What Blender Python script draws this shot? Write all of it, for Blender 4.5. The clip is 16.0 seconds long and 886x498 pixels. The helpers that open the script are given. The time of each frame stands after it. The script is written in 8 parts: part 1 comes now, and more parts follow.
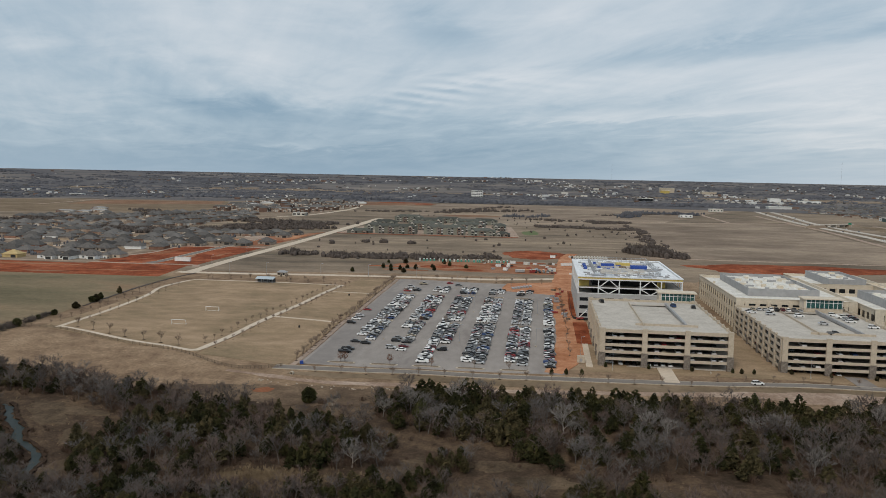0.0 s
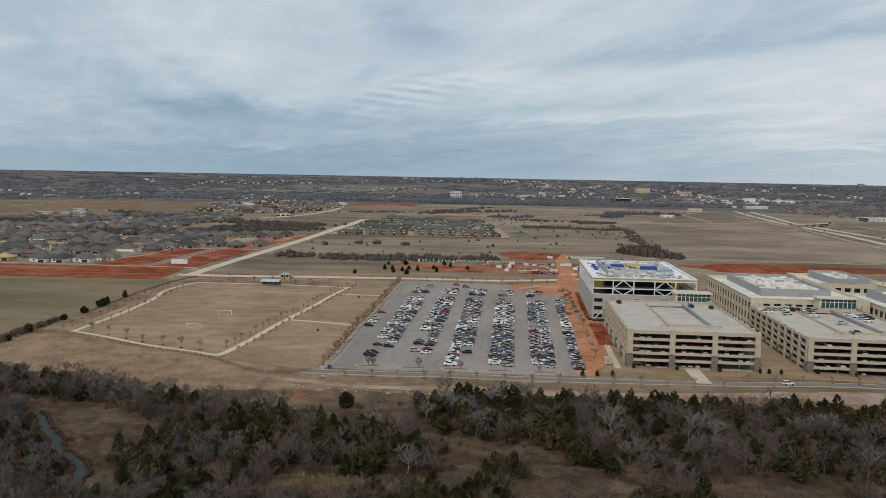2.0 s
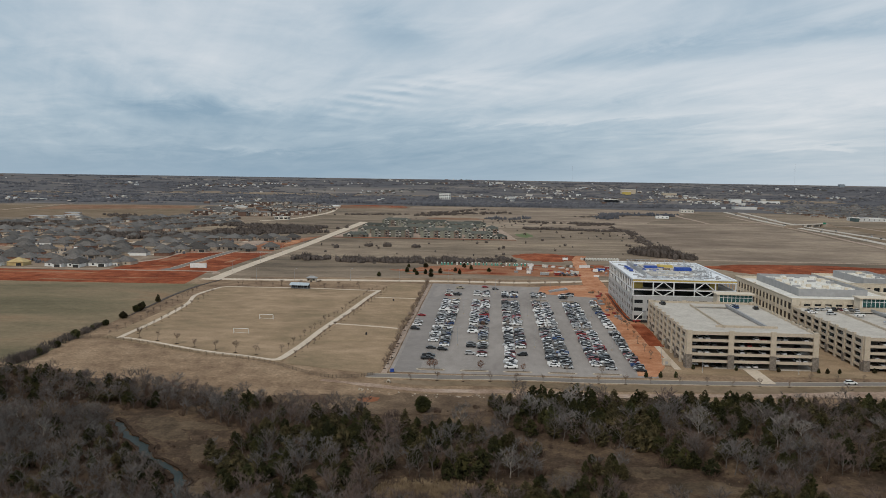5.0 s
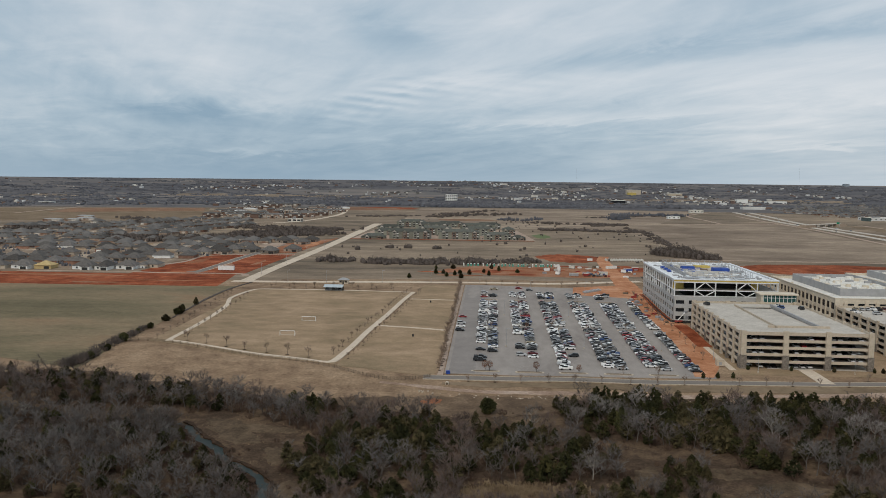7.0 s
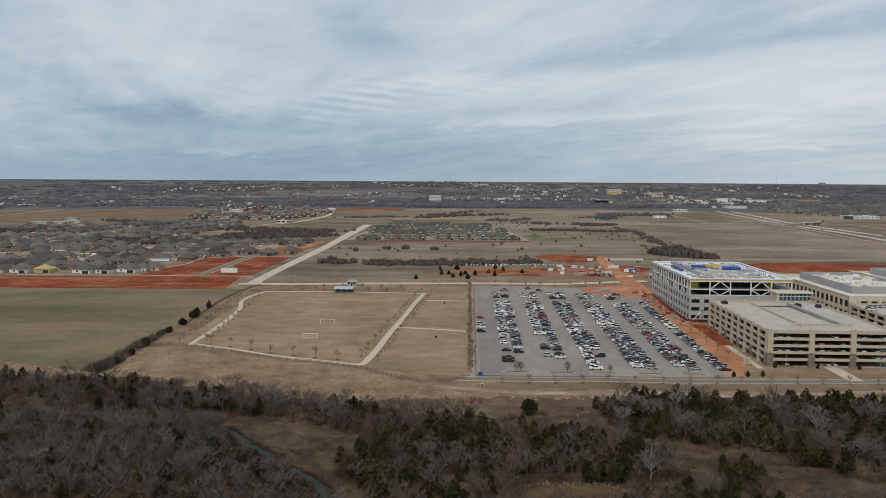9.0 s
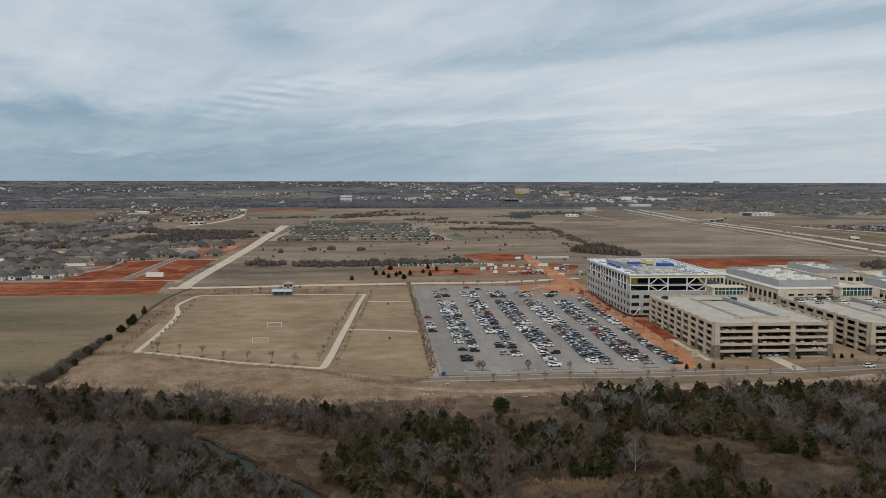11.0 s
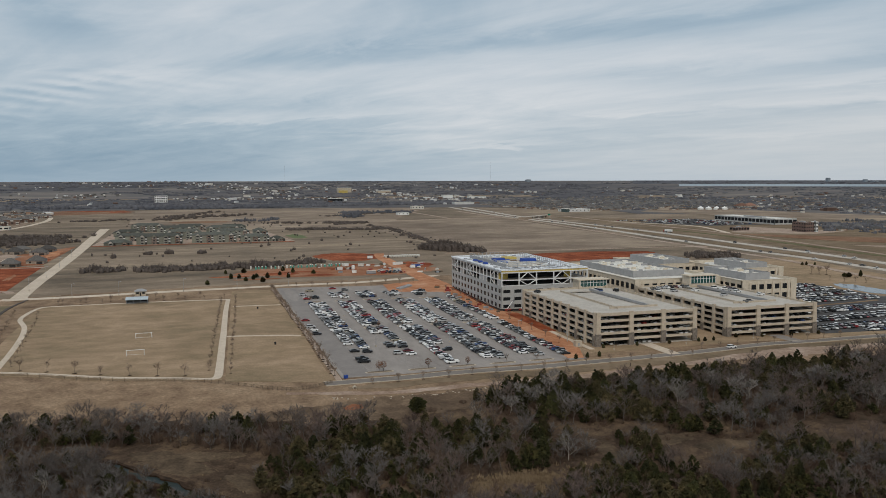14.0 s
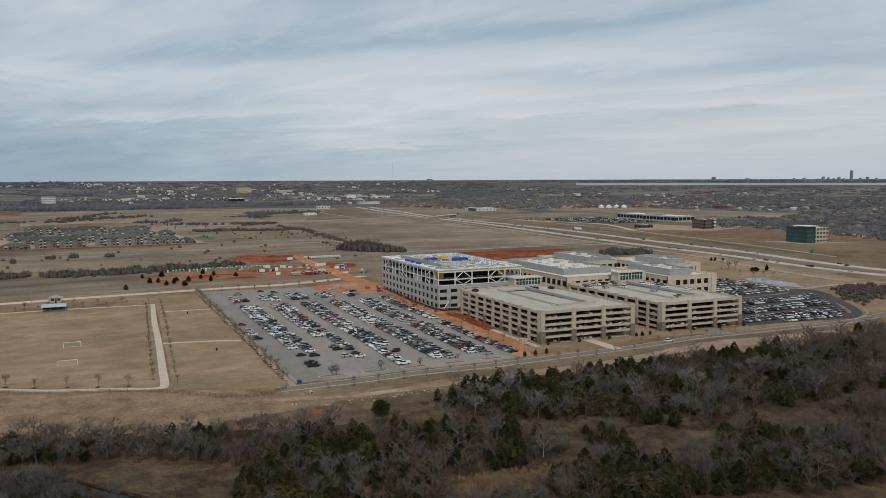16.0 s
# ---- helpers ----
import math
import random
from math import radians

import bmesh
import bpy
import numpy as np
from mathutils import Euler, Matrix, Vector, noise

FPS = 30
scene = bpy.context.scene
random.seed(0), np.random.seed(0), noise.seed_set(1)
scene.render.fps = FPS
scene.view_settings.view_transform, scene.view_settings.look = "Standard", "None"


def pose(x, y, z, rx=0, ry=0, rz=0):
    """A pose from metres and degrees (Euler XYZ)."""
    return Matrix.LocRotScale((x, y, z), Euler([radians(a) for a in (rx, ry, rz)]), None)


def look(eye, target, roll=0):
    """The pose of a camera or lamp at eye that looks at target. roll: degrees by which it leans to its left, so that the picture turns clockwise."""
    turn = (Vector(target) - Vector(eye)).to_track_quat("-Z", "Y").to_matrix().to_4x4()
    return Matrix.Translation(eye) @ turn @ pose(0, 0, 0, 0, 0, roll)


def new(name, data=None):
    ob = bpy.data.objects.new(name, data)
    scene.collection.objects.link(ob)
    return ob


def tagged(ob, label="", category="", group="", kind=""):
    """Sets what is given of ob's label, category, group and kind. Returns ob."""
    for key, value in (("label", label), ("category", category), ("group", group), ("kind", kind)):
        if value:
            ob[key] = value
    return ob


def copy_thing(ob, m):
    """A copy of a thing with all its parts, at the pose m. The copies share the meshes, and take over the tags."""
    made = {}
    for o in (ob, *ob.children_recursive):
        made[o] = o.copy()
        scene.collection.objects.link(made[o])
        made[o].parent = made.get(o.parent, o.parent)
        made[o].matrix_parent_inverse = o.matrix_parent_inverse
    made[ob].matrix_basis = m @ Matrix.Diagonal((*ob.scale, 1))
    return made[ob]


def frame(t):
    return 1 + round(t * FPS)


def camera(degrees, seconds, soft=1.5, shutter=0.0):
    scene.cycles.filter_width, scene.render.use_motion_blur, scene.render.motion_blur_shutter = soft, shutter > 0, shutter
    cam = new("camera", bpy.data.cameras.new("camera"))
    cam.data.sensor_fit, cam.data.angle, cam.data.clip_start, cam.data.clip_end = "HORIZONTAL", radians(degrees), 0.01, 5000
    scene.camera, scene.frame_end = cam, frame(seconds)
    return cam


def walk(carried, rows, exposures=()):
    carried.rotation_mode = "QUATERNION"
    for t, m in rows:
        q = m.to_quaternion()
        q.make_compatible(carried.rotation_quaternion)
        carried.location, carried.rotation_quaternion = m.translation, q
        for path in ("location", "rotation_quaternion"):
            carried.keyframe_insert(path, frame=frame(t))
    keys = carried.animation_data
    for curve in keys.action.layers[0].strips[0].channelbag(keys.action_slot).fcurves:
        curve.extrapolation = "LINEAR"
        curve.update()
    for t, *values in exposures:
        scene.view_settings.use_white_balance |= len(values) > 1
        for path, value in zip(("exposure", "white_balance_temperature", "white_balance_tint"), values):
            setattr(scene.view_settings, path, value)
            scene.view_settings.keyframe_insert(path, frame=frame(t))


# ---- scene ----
cam = camera(56.95, 16.0, soft=0.75)
PATH = [
    (0.0, (119.10, -17.73, 79.84), (107.16, 81.13, 70.70), 1.13),
    (0.5, (113.07, -17.62, 79.90), (101.82, 81.33, 70.77), 1.11),
    (1.0, (107.14, -17.60, 79.94), (96.79, 81.44, 70.83), 1.09),
    (1.5, (101.29, -17.68, 79.95), (91.76, 81.45, 70.88), 1.07),
    (2.0, (95.51, -17.82, 79.95), (86.94, 81.40, 70.91), 1.05),
    (2.5, (89.79, -18.04, 79.93), (82.03, 81.25, 70.94), 1.03),
    (3.0, (84.11, -18.30, 79.91), (77.10, 81.05, 70.95), 1.01),
    (3.5, (78.46, -18.61, 79.87), (72.07, 80.79, 70.97), 0.99),
    (4.0, (72.84, -18.94, 79.84), (66.68, 80.48, 70.98), 0.97),
    (6.5, (44.67, -19.83, 79.33), (38.58, 79.61, 70.71), 0.68),
    (7.0, (39.03, -19.91, 79.25), (32.92, 79.53, 70.66), 0.62),
    (7.5, (33.39, -19.93, 79.16), (27.25, 79.52, 70.61), 0.56),
    (8.0, (27.91, -20.24, 79.26), (21.77, 79.21, 70.72), 0.49),
    (8.5, (22.42, -20.46, 79.36), (16.55, 79.01, 70.83), 0.43),
    (9.0, (16.94, -20.57, 79.46), (13.60, 79.01, 70.94), 0.36),
    (11.5, (-11.28, -18.13, 79.54), (0.21, 80.84, 71.03), 0.12),
    (12.0, (-16.85, -17.14, 79.57), (-1.58, 81.32, 71.05), 0.07),
    (12.5, (-22.38, -15.95, 79.60), (-3.34, 81.85, 71.07), 0.02),
    (13.0, (-27.76, -14.12, 79.50), (-4.94, 82.87, 70.94), -0.02),
    (13.5, (-33.08, -12.06, 79.39), (-6.57, 83.98, 70.81), -0.06),
    (14.0, (-38.30, -9.76, 79.27), (-8.18, 85.21, 70.68), -0.10),
    (14.5, (-43.44, -7.20, 79.15), (-9.82, 86.59, 70.54), -0.15),
    (15.0, (-48.51, -5.10, 79.27), (-11.93, 87.57, 70.63), -0.16),
    (15.5, (-53.44, -2.72, 79.38), (-14.18, 88.84, 70.72), -0.17),
    (16.0, (-58.23, -0.04, 79.47), (-16.57, 90.45, 70.79), -0.18),
]
walk(cam, [(t, look(eye, target, roll)) for t, eye, target, roll in PATH], [(0.0, 0.0), (9.0, -0.01), (13.0, -0.10), (16.0, -0.12)])

# ---------------- sky and sun ----------------
world = bpy.data.worlds.new("World")
scene.world = world
world.use_nodes = True
wn, wl = world.node_tree.nodes, world.node_tree.links
wn.clear()


def wnode(kind, **ins):
    n = wn.new(kind)
    for k, v in ins.items():
        n.inputs[k.replace("_", " ")].default_value = v
    return n


def wmath(op, a, b=None):
    n = wn.new("ShaderNodeMath")
    n.operation = op
    for i, v in enumerate((a, b)):
        if v is None:
            continue
        if isinstance(v, (int, float)):
            n.inputs[i].default_value = v
        else:
            wl.new(v, n.inputs[i])
    return n.outputs[0]


def wmix(fac, a, b):
    n = wn.new("ShaderNodeMix")
    n.data_type = "RGBA"
    for sock, v in ((n.inputs[0], fac), (n.inputs[6], a), (n.inputs[7], b)):
        if isinstance(v, (int, float)):
            sock.default_value = v
        elif isinstance(v, tuple):
            sock.default_value = (*v, 1)
        else:
            wl.new(v, sock)
    return n.outputs[2]


def wramp(fac, stops):
    n = wn.new("ShaderNodeValToRGB")
    e = n.color_ramp.elements
    while len(e) < len(stops):
        e.new(0.5)
    for k, (p, c) in enumerate(stops):
        e[k].position, e[k].color = p, (*c, 1)
    wl.new(fac, n.inputs[0])
    return n.outputs[0]


SUN_ELEV, SUN_AZ = 42.0, 200.0
sky = wn.new("ShaderNodeTexSky")
sky.sky_type = "NISHITA"
sky.sun_disc = False
sky.sun_elevation, sky.sun_rotation = radians(SUN_ELEV), radians(SUN_AZ)
tc = wn.new("ShaderNodeTexCoord")
sep = wn.new("ShaderNodeSeparateXYZ")
wl.new(tc.outputs["Generated"], sep.inputs[0])
up = wmath("MAXIMUM", sep.outputs[2], 0.0)
den = wmath("ADD", up, 0.10)
comb = wn.new("ShaderNodeCombineXYZ")
wl.new(wmath("DIVIDE", sep.outputs[0], den), comb.inputs[0])
wl.new(wmath("DIVIDE", sep.outputs[1], den), comb.inputs[1])


def cloud(rot, scale, sx, sy, detail, rough, dist=0.0, off=0.0):
    turn = wn.new("ShaderNodeMapping")
    turn.inputs["Rotation"].default_value = (0, 0, radians(rot))
    wl.new(comb.outputs[0], turn.inputs[0])
    mp = wn.new("ShaderNodeMapping")
    mp.inputs["Scale"].default_value = (sx, sy, 1)
    mp.inputs["Location"].default_value = (off, off * 0.7, 0)
    wl.new(turn.outputs[0], mp.inputs[0])
    n = wnode("ShaderNodeTexNoise", Scale=scale, Detail=detail, Roughness=rough, Distortion=dist)
    wl.new(mp.outputs[0], n.inputs["Vector"])
    return n.outputs["Fac"]


def total(*terms):
    out = terms[0]
    for t in terms[1:]:
        out = wmath("ADD", out, t)
    return out


def centred(v, k):
    return wmath("MULTIPLY", wmath("SUBTRACT", v, 0.5), k)


# streets of cloud that run towards a bearing a little west of north, torn by finer layers
broad = cloud(-10, 1.0, 0.55, 0.10, 5, 0.55, 0.5, 3.1)
middle = cloud(-24, 1.0, 0.75, 0.55, 6, 0.58, 0.8, 7.7)
fine = cloud(-30, 1.0, 2.2, 1.3, 8, 0.62, 0.6, 1.9)
wisps = cloud(62, 1.0, 0.5, 3.6, 6, 0.6, 0.9, 5.3)
az = wmath("MULTIPLY", wmath("ARCTAN2", sep.outputs[0], sep.outputs[1]), 57.2958)
el = wmath("MULTIPLY", wmath("ARCSINE", sep.outputs[2]), 57.2958)
azw = wmath("ADD", az, centred(middle, 9.0))
elw = wmath("ADD", el, centred(fine, 2.6))


def mass(az0, el0, sa, se, slope, amp):
    """A broad thick or thin place in the cloud sheet: bearing, height, widths and tilt in degrees."""
    da = wmath("SUBTRACT", azw, az0)
    de = wmath("SUBTRACT", wmath("SUBTRACT", elw, el0), wmath("MULTIPLY", da, slope))
    q = wmath("ADD", wmath("POWER", wmath("DIVIDE", wmath("ABSOLUTE", da), sa), 2.0), wmath("POWER", wmath("DIVIDE", wmath("ABSOLUTE", de), se), 2.0))
    return wmath("MULTIPLY", wmath("EXPONENT", wmath("MULTIPLY", q, -1.0)), amp)


thick = total(mass(-20, 4.0, 6, 0.8, 0.0, -0.26), mass(-36, 6.5, 10, 2.0, -0.1, -0.16), mass(-7.7, 9.8, 3.5, 1.2, -0.2, -0.20), mass(10, 8.2, 13, 0.6, 0.085, -0.20), mass(30, 9.9, 14, 0.7, 0.085, -0.19),
              mass(20, 5.5, 14, 2.4, 0.03, 0.18), mass(46, 5.0, 9, 0.4, 0.01, 0.26), mass(48, 7.0, 12, 0.7, 0.0, -0.14), mass(-22, 8.4, 9, 2.0, -0.1, 0.07), mass(24, 7.2, 18, 2.2, 0.04, 0.16), mass(38, 2.5, 30, 2.5, 0.0, 0.10), mass(-4, 2.4, 24, 2.4, 0.0, -0.20),
              mass(-32, 0.8, 22, 2.2, 0.0, -0.30), mass(-6, 0.0, 20, 1.6, 0.0, -0.18), mass(-3, 6.8, 9, 0.45, 0.17, 0.17), mass(21.5, 2.35, 4, 0.2, 0.02, 0.22), mass(2.5, 4.1, 5, 0.25, 0.02, 0.16), mass(-17, 1.75, 3, 0.25, 0.0, 0.18),
              mass(31, 4.4, 4, 0.22, 0.0, 0.18), mass(11, 4.4, 4, 0.25, 0.02, 0.14), mass(24, 11.5, 16, 1.0, 0.08, 0.14), mass(0, 11.5, 8, 1.2, 0.0, 0.08), mass(-10, 6.0, 8, 4.0, 0.0, -0.08),
              mass(44, 6.2, 10, 0.5, 0.03, 0.22), mass(36, 3.0, 9, 0.35, 0.01, 0.16), mass(52, 3.4, 8, 0.4, 0.0, 0.2), mass(30, 6.6, 8, 0.5, -0.03, -0.14), mass(40, 4.0, 10, 0.5, 0.01, -0.12), mass(8, 2.2, 12, 2.0, 0.0, -0.08))
band = wmath("SINE", wmath("MULTIPLY", wmath("SUBTRACT", wmath("ADD", el, centred(fine, 0.5)), wmath("MULTIPLY", az, -0.10)), 11.0))
ripple = wmath("MULTIPLY", band, total(mass(-7.0, 5.5, 3.6, 0.9, 0.17, 0.13), mass(2.0, 6.4, 6, 0.7, 0.08, 0.04)))
calm = wmath("MINIMUM", wmath("ADD", wmath("MULTIPLY", wmath("ABSOLUTE", el), 0.22), 0.30), 1.0)
waves = wmath("MULTIPLY", total(centred(broad, 0.66), centred(middle, 0.60), centred(fine, 0.46), centred(wisps, 0.26)), calm)
mixv = total(0.515, waves, thick, ripple)
veil = wramp(mixv, [(0.05, (0.255, 0.370, 0.480)), (0.34, (0.395, 0.498, 0.588)), (0.58, (0.545, 0.616, 0.680)), (0.92, (0.735, 0.760, 0.792))])
warm = mass(52, 2.0, 26, 4.5, 0.0, 0.55)
veil = wmix(warm, veil, (0.572, 0.600, 0.628))
bg1 = wnode("ShaderNodeBackground", Strength=0.10)
wl.new(sky.outputs[0], bg1.inputs[0])
bg2 = wnode("ShaderNodeBackground", Strength=1.0)
wl.new(veil, bg2.inputs[0])
mx = wn.new("ShaderNodeMixShader")
mx.inputs[0].default_value = 0.94
wl.new(bg1.outputs[0], mx.inputs[1])
wl.new(bg2.outputs[0], mx.inputs[2])
wo = wn.new("ShaderNodeOutputWorld")
wl.new(mx.outputs[0], wo.inputs[0])

sun = new("sun", bpy.data.lights.new("sun", "SUN"))
sun.data.energy, sun.data.angle, sun.data.color = 1.5, radians(14), (1.0, 0.90, 0.76)
sun_dir = Vector((math.sin(radians(SUN_AZ)) * math.cos(radians(SUN_ELEV)), math.cos(radians(SUN_AZ)) * math.cos(radians(SUN_ELEV)), math.sin(radians(SUN_ELEV))))
sun.matrix_world = look(sun_dir * 500, (0, 0, 0))


# ---------------- materials ----------------
def material(name, stops, scale=1.0, rough=0.85, bump=0.0, metal=0.0, detail=6, scale2=None, amount2=0.5, stretch=(1, 1, 1), tint=0.0, spec=0.3, grain=None, island=0.0):
    """Noise-coloured surface: stops of a ramp, a second coarser noise that shades it, a little relief and a tint for each object."""
    m = bpy.data.materials.new(name)
    m.use_nodes = True
    nt = m.node_tree
    b = nt.nodes["Principled BSDF"]
    b.inputs["Roughness"].default_value, b.inputs["Metallic"].default_value = rough, metal
    b.inputs["Specular IOR Level"].default_value = spec if rough < 0.9 else min(spec, 0.06)
    geo = nt.nodes.new("ShaderNodeTexCoord")
    mp = nt.nodes.new("ShaderNodeMapping")
    mp.inputs["Scale"].default_value = stretch
    nt.links.new(geo.outputs["Object"], mp.inputs[0])
    n1 = nt.nodes.new("ShaderNodeTexNoise")
    n1.inputs["Scale"].default_value, n1.inputs["Detail"].default_value, n1.inputs["Roughness"].default_value = scale, detail, 0.62
    nt.links.new(mp.outputs[0], n1.inputs["Vector"])
    fac = n1.outputs["Fac"]
    if scale2:
        n2 = nt.nodes.new("ShaderNodeTexNoise")
        n2.inputs["Scale"].default_value, n2.inputs["Detail"].default_value = scale2, 4
        nt.links.new(mp.outputs[0], n2.inputs["Vector"])
        mxf = nt.nodes.new("ShaderNodeMix")
        mxf.inputs[0].default_value = amount2
        nt.links.new(n1.outputs["Fac"], mxf.inputs[2])
        nt.links.new(n2.outputs["Fac"], mxf.inputs[3])
        fac = mxf.outputs[0]
    r = nt.nodes.new("ShaderNodeValToRGB")
    e = r.color_ramp.elements
    while len(e) < len(stops):
        e.new(0.5)
    for k, (p, c) in enumerate(stops):
        e[k].position, e[k].color = p, (*c, 1)
    nt.links.new(fac, r.inputs[0])
    col = r.outputs[0]
    if tint:
        oi = nt.nodes.new("ShaderNodeObjectInfo")
        hsv = nt.nodes.new("ShaderNodeHueSaturation")
        mr = nt.nodes.new("ShaderNodeMapRange")
        mr.inputs["To Min"].default_value, mr.inputs["To Max"].default_value = 1 - tint, 1 + tint
        nt.links.new(oi.outputs["Random"], mr.inputs[0])
        nt.links.new(mr.outputs[0], hsv.inputs["Value"])
        nt.links.new(col, hsv.inputs["Color"])
        col = hsv.outputs[0]
    if island:
        ge = nt.nodes.new("ShaderNodeNewGeometry")
        hs2 = nt.nodes.new("ShaderNodeHueSaturation")
        mr2 = nt.nodes.new("ShaderNodeMapRange")
        mr2.inputs["To Min"].default_value, mr2.inputs["To Max"].default_value = 1 - island, 1 + island
        nt.links.new(ge.outputs["Random Per Island"], mr2.inputs[0])
        nt.links.new(mr2.outputs[0], hs2.inputs["Value"])
        nt.links.new(col, hs2.inputs["Color"])
        col = hs2.outputs[0]
    for gs, ga in grain or ():
        n3 = nt.nodes.new("ShaderNodeTexNoise")
        n3.inputs["Scale"].default_value, n3.inputs["Detail"].default_value, n3.inputs["Roughness"].default_value = gs, 5, 0.7
        nt.links.new(mp.outputs[0], n3.inputs["Vector"])
        mr3 = nt.nodes.new("ShaderNodeMapRange")
        mr3.inputs["From Min"].default_value, mr3.inputs["From Max"].default_value = 0.3, 0.7
        mr3.inputs["To Min"].default_value, mr3.inputs["To Max"].default_value = 1 - ga, 1 + ga
        nt.links.new(n3.outputs["Fac"], mr3.inputs[0])
        mul = nt.nodes.new("ShaderNodeMix")
        mul.data_type, mul.blend_type = "RGBA", "MULTIPLY"
        mul.inputs[0].default_value = 1.0
        nt.links.new(col, mul.inputs[6])
        nt.links.new(mr3.outputs[0], mul.inputs[7])
        col = mul.outputs[2]
    nt.links.new(col, b.inputs["Base Color"])
    if bump:
        bp = nt.nodes.new("ShaderNodeBump")
        bp.inputs["Strength"].default_value, bp.inputs["Distance"].default_value = 0.6, bump
        nt.links.new(n1.outputs["Fac"], bp.inputs["Height"])
        nt.links.new(bp.outputs[0], b.inputs["Normal"])
    return m


def two(name, a, b, scale, **kw):
    return material(name, [(0.35, a), (0.65, b)], scale, **kw)


M = {}
M["grass"] = material("dry_grass", [(0.36, (0.125, 0.084, 0.055)), (0.45, (0.196, 0.133, 0.087)), (0.53, (0.251, 0.174, 0.113)), (0.64, (0.316, 0.227, 0.151))], 0.09, 0.95, 0.15, scale2=0.012, amount2=0.45, grain=((0.9, 0.30), (0.25, 0.14)))
M["lawn"] = material("dormant_lawn", [(0.36, (0.201, 0.152, 0.094)), (0.5, (0.280, 0.201, 0.128)), (0.64, (0.358, 0.257, 0.169))], 0.10, 0.95, 0.05, scale2=0.022, amount2=0.5, stretch=(0.9, 1.25, 1), grain=((1.3, 0.20), (0.07, 0.10)))
M["pasture"] = material("greenish_pasture", [(0.37, (0.122, 0.104, 0.064)), (0.46, (0.160, 0.132, 0.082)), (0.54, (0.212, 0.162, 0.103)), (0.63, (0.25, 0.155, 0.094))], 0.022, 0.95, 0.05, scale2=0.008, amount2=0.5, stretch=(0.5, 1.3, 1), grain=((0.6, 0.20), (0.1, 0.1)))
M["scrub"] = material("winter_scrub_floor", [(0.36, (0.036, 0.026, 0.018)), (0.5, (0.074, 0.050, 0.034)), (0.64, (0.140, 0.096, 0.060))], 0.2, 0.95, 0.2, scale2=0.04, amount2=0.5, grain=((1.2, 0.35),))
M["red"] = material("red_clay", [(0.36, (0.135, 0.033, 0.014)), (0.5, (0.225, 0.060, 0.026)), (0.64, (0.333, 0.113, 0.056))], 0.10, 0.95, 0.1, scale2=0.025, amount2=0.5, grain=((0.7, 0.28), (0.13, 0.28)))
M["orange"] = material("orange_dirt", [(0.36, (0.315, 0.131, 0.065)), (0.5, (0.425, 0.199, 0.107)), (0.64, (0.493, 0.276, 0.167))], 0.2, 0.95, 0.05, scale2=0.05, amount2=0.5, grain=((1.0, 0.18),))
M["dirt"] = material("pale_dirt", [(0.36, (0.27, 0.198, 0.150)), (0.5, (0.345, 0.262, 0.205)), (0.64, (0.43, 0.345, 0.282))], 0.25, 0.95, 0.05, scale2=0.05, amount2=0.5, grain=((1.1, 0.20),))
M["trackdirt"] = material("pinkish_track_dirt", [(0.38, (0.235, 0.162, 0.118)), (0.5, (0.305, 0.222, 0.168)), (0.62, (0.385, 0.300, 0.240))], 0.25, 0.95, 0.05, scale2=0.05, amount2=0.5, grain=((1.1, 0.25),))
M["asphalt"] = material("worn_asphalt", [(0.36, (0.222, 0.196, 0.180)), (0.5, (0.275, 0.247, 0.226)), (0.64, (0.325, 0.292, 0.266))], 0.2, 0.9, 0.01, scale2=0.035, amount2=0.55, stretch=(1.4, 0.5, 1), grain=((2.0, 0.10),))
M["roadgrey"] = material("grey_brown_service_road", [(0.36, (0.160, 0.142, 0.126)), (0.64, (0.225, 0.200, 0.178))], 0.2, 0.9, scale2=0.04, amount2=0.5, stretch=(0.5, 1.4, 1), grain=((2.0, 0.10),))
M["asphalt_dark"] = material("dark_asphalt", [(0.36, (0.062, 0.060, 0.060)), (0.64, (0.098, 0.094, 0.092))], 0.3, 0.9, grain=((2.0, 0.12),))
M["concrete"] = material("pale_concrete", [(0.36, (0.468, 0.386, 0.302)), (0.64, (0.608, 0.515, 0.412))], 0.5, 0.9, 0.01, scale2=0.06, amount2=0.4, grain=((1.6, 0.12),))
M["kerb"] = two("kerb_concrete", (0.396, 0.340, 0.270), (0.506, 0.430, 0.342), 0.8, rough=0.9)
M["precast"] = material("cream_precast", [(0.36, (0.415, 0.350, 0.270)), (0.64, (0.500, 0.430, 0.340))], 0.25, 0.85, 0.01, scale2=1.4, amount2=0.4, grain=((0.7, 0.08),))
M["officestone"] = material("pale_cream_office_stone", [(0.36, (0.519, 0.451, 0.355)), (0.64, (0.620, 0.546, 0.440))], 0.25, 0.85, 0.01, scale2=1.4, amount2=0.4, grain=((0.7, 0.08),))
M["hwy"] = material("weathered_highway_concrete", [(0.36, (0.410, 0.365, 0.314)), (0.64, (0.525, 0.474, 0.412))], 0.1, 0.9, scale2=0.02, amount2=0.4, grain=((0.8, 0.1),))
M["deck"] = material("garage_deck_concrete", [(0.36, (0.396, 0.362, 0.319)), (0.64, (0.519, 0.482, 0.430))], 0.12, 0.9, scale2=0.9, amount2=0.4, grain=((0.4, 0.10), (2.0, 0.06)))
M["stone"] = two("ledge_stone", (0.115, 0.098, 0.085), (0.26, 0.225, 0.19), 1.3, rough=0.9, bump=0.06)
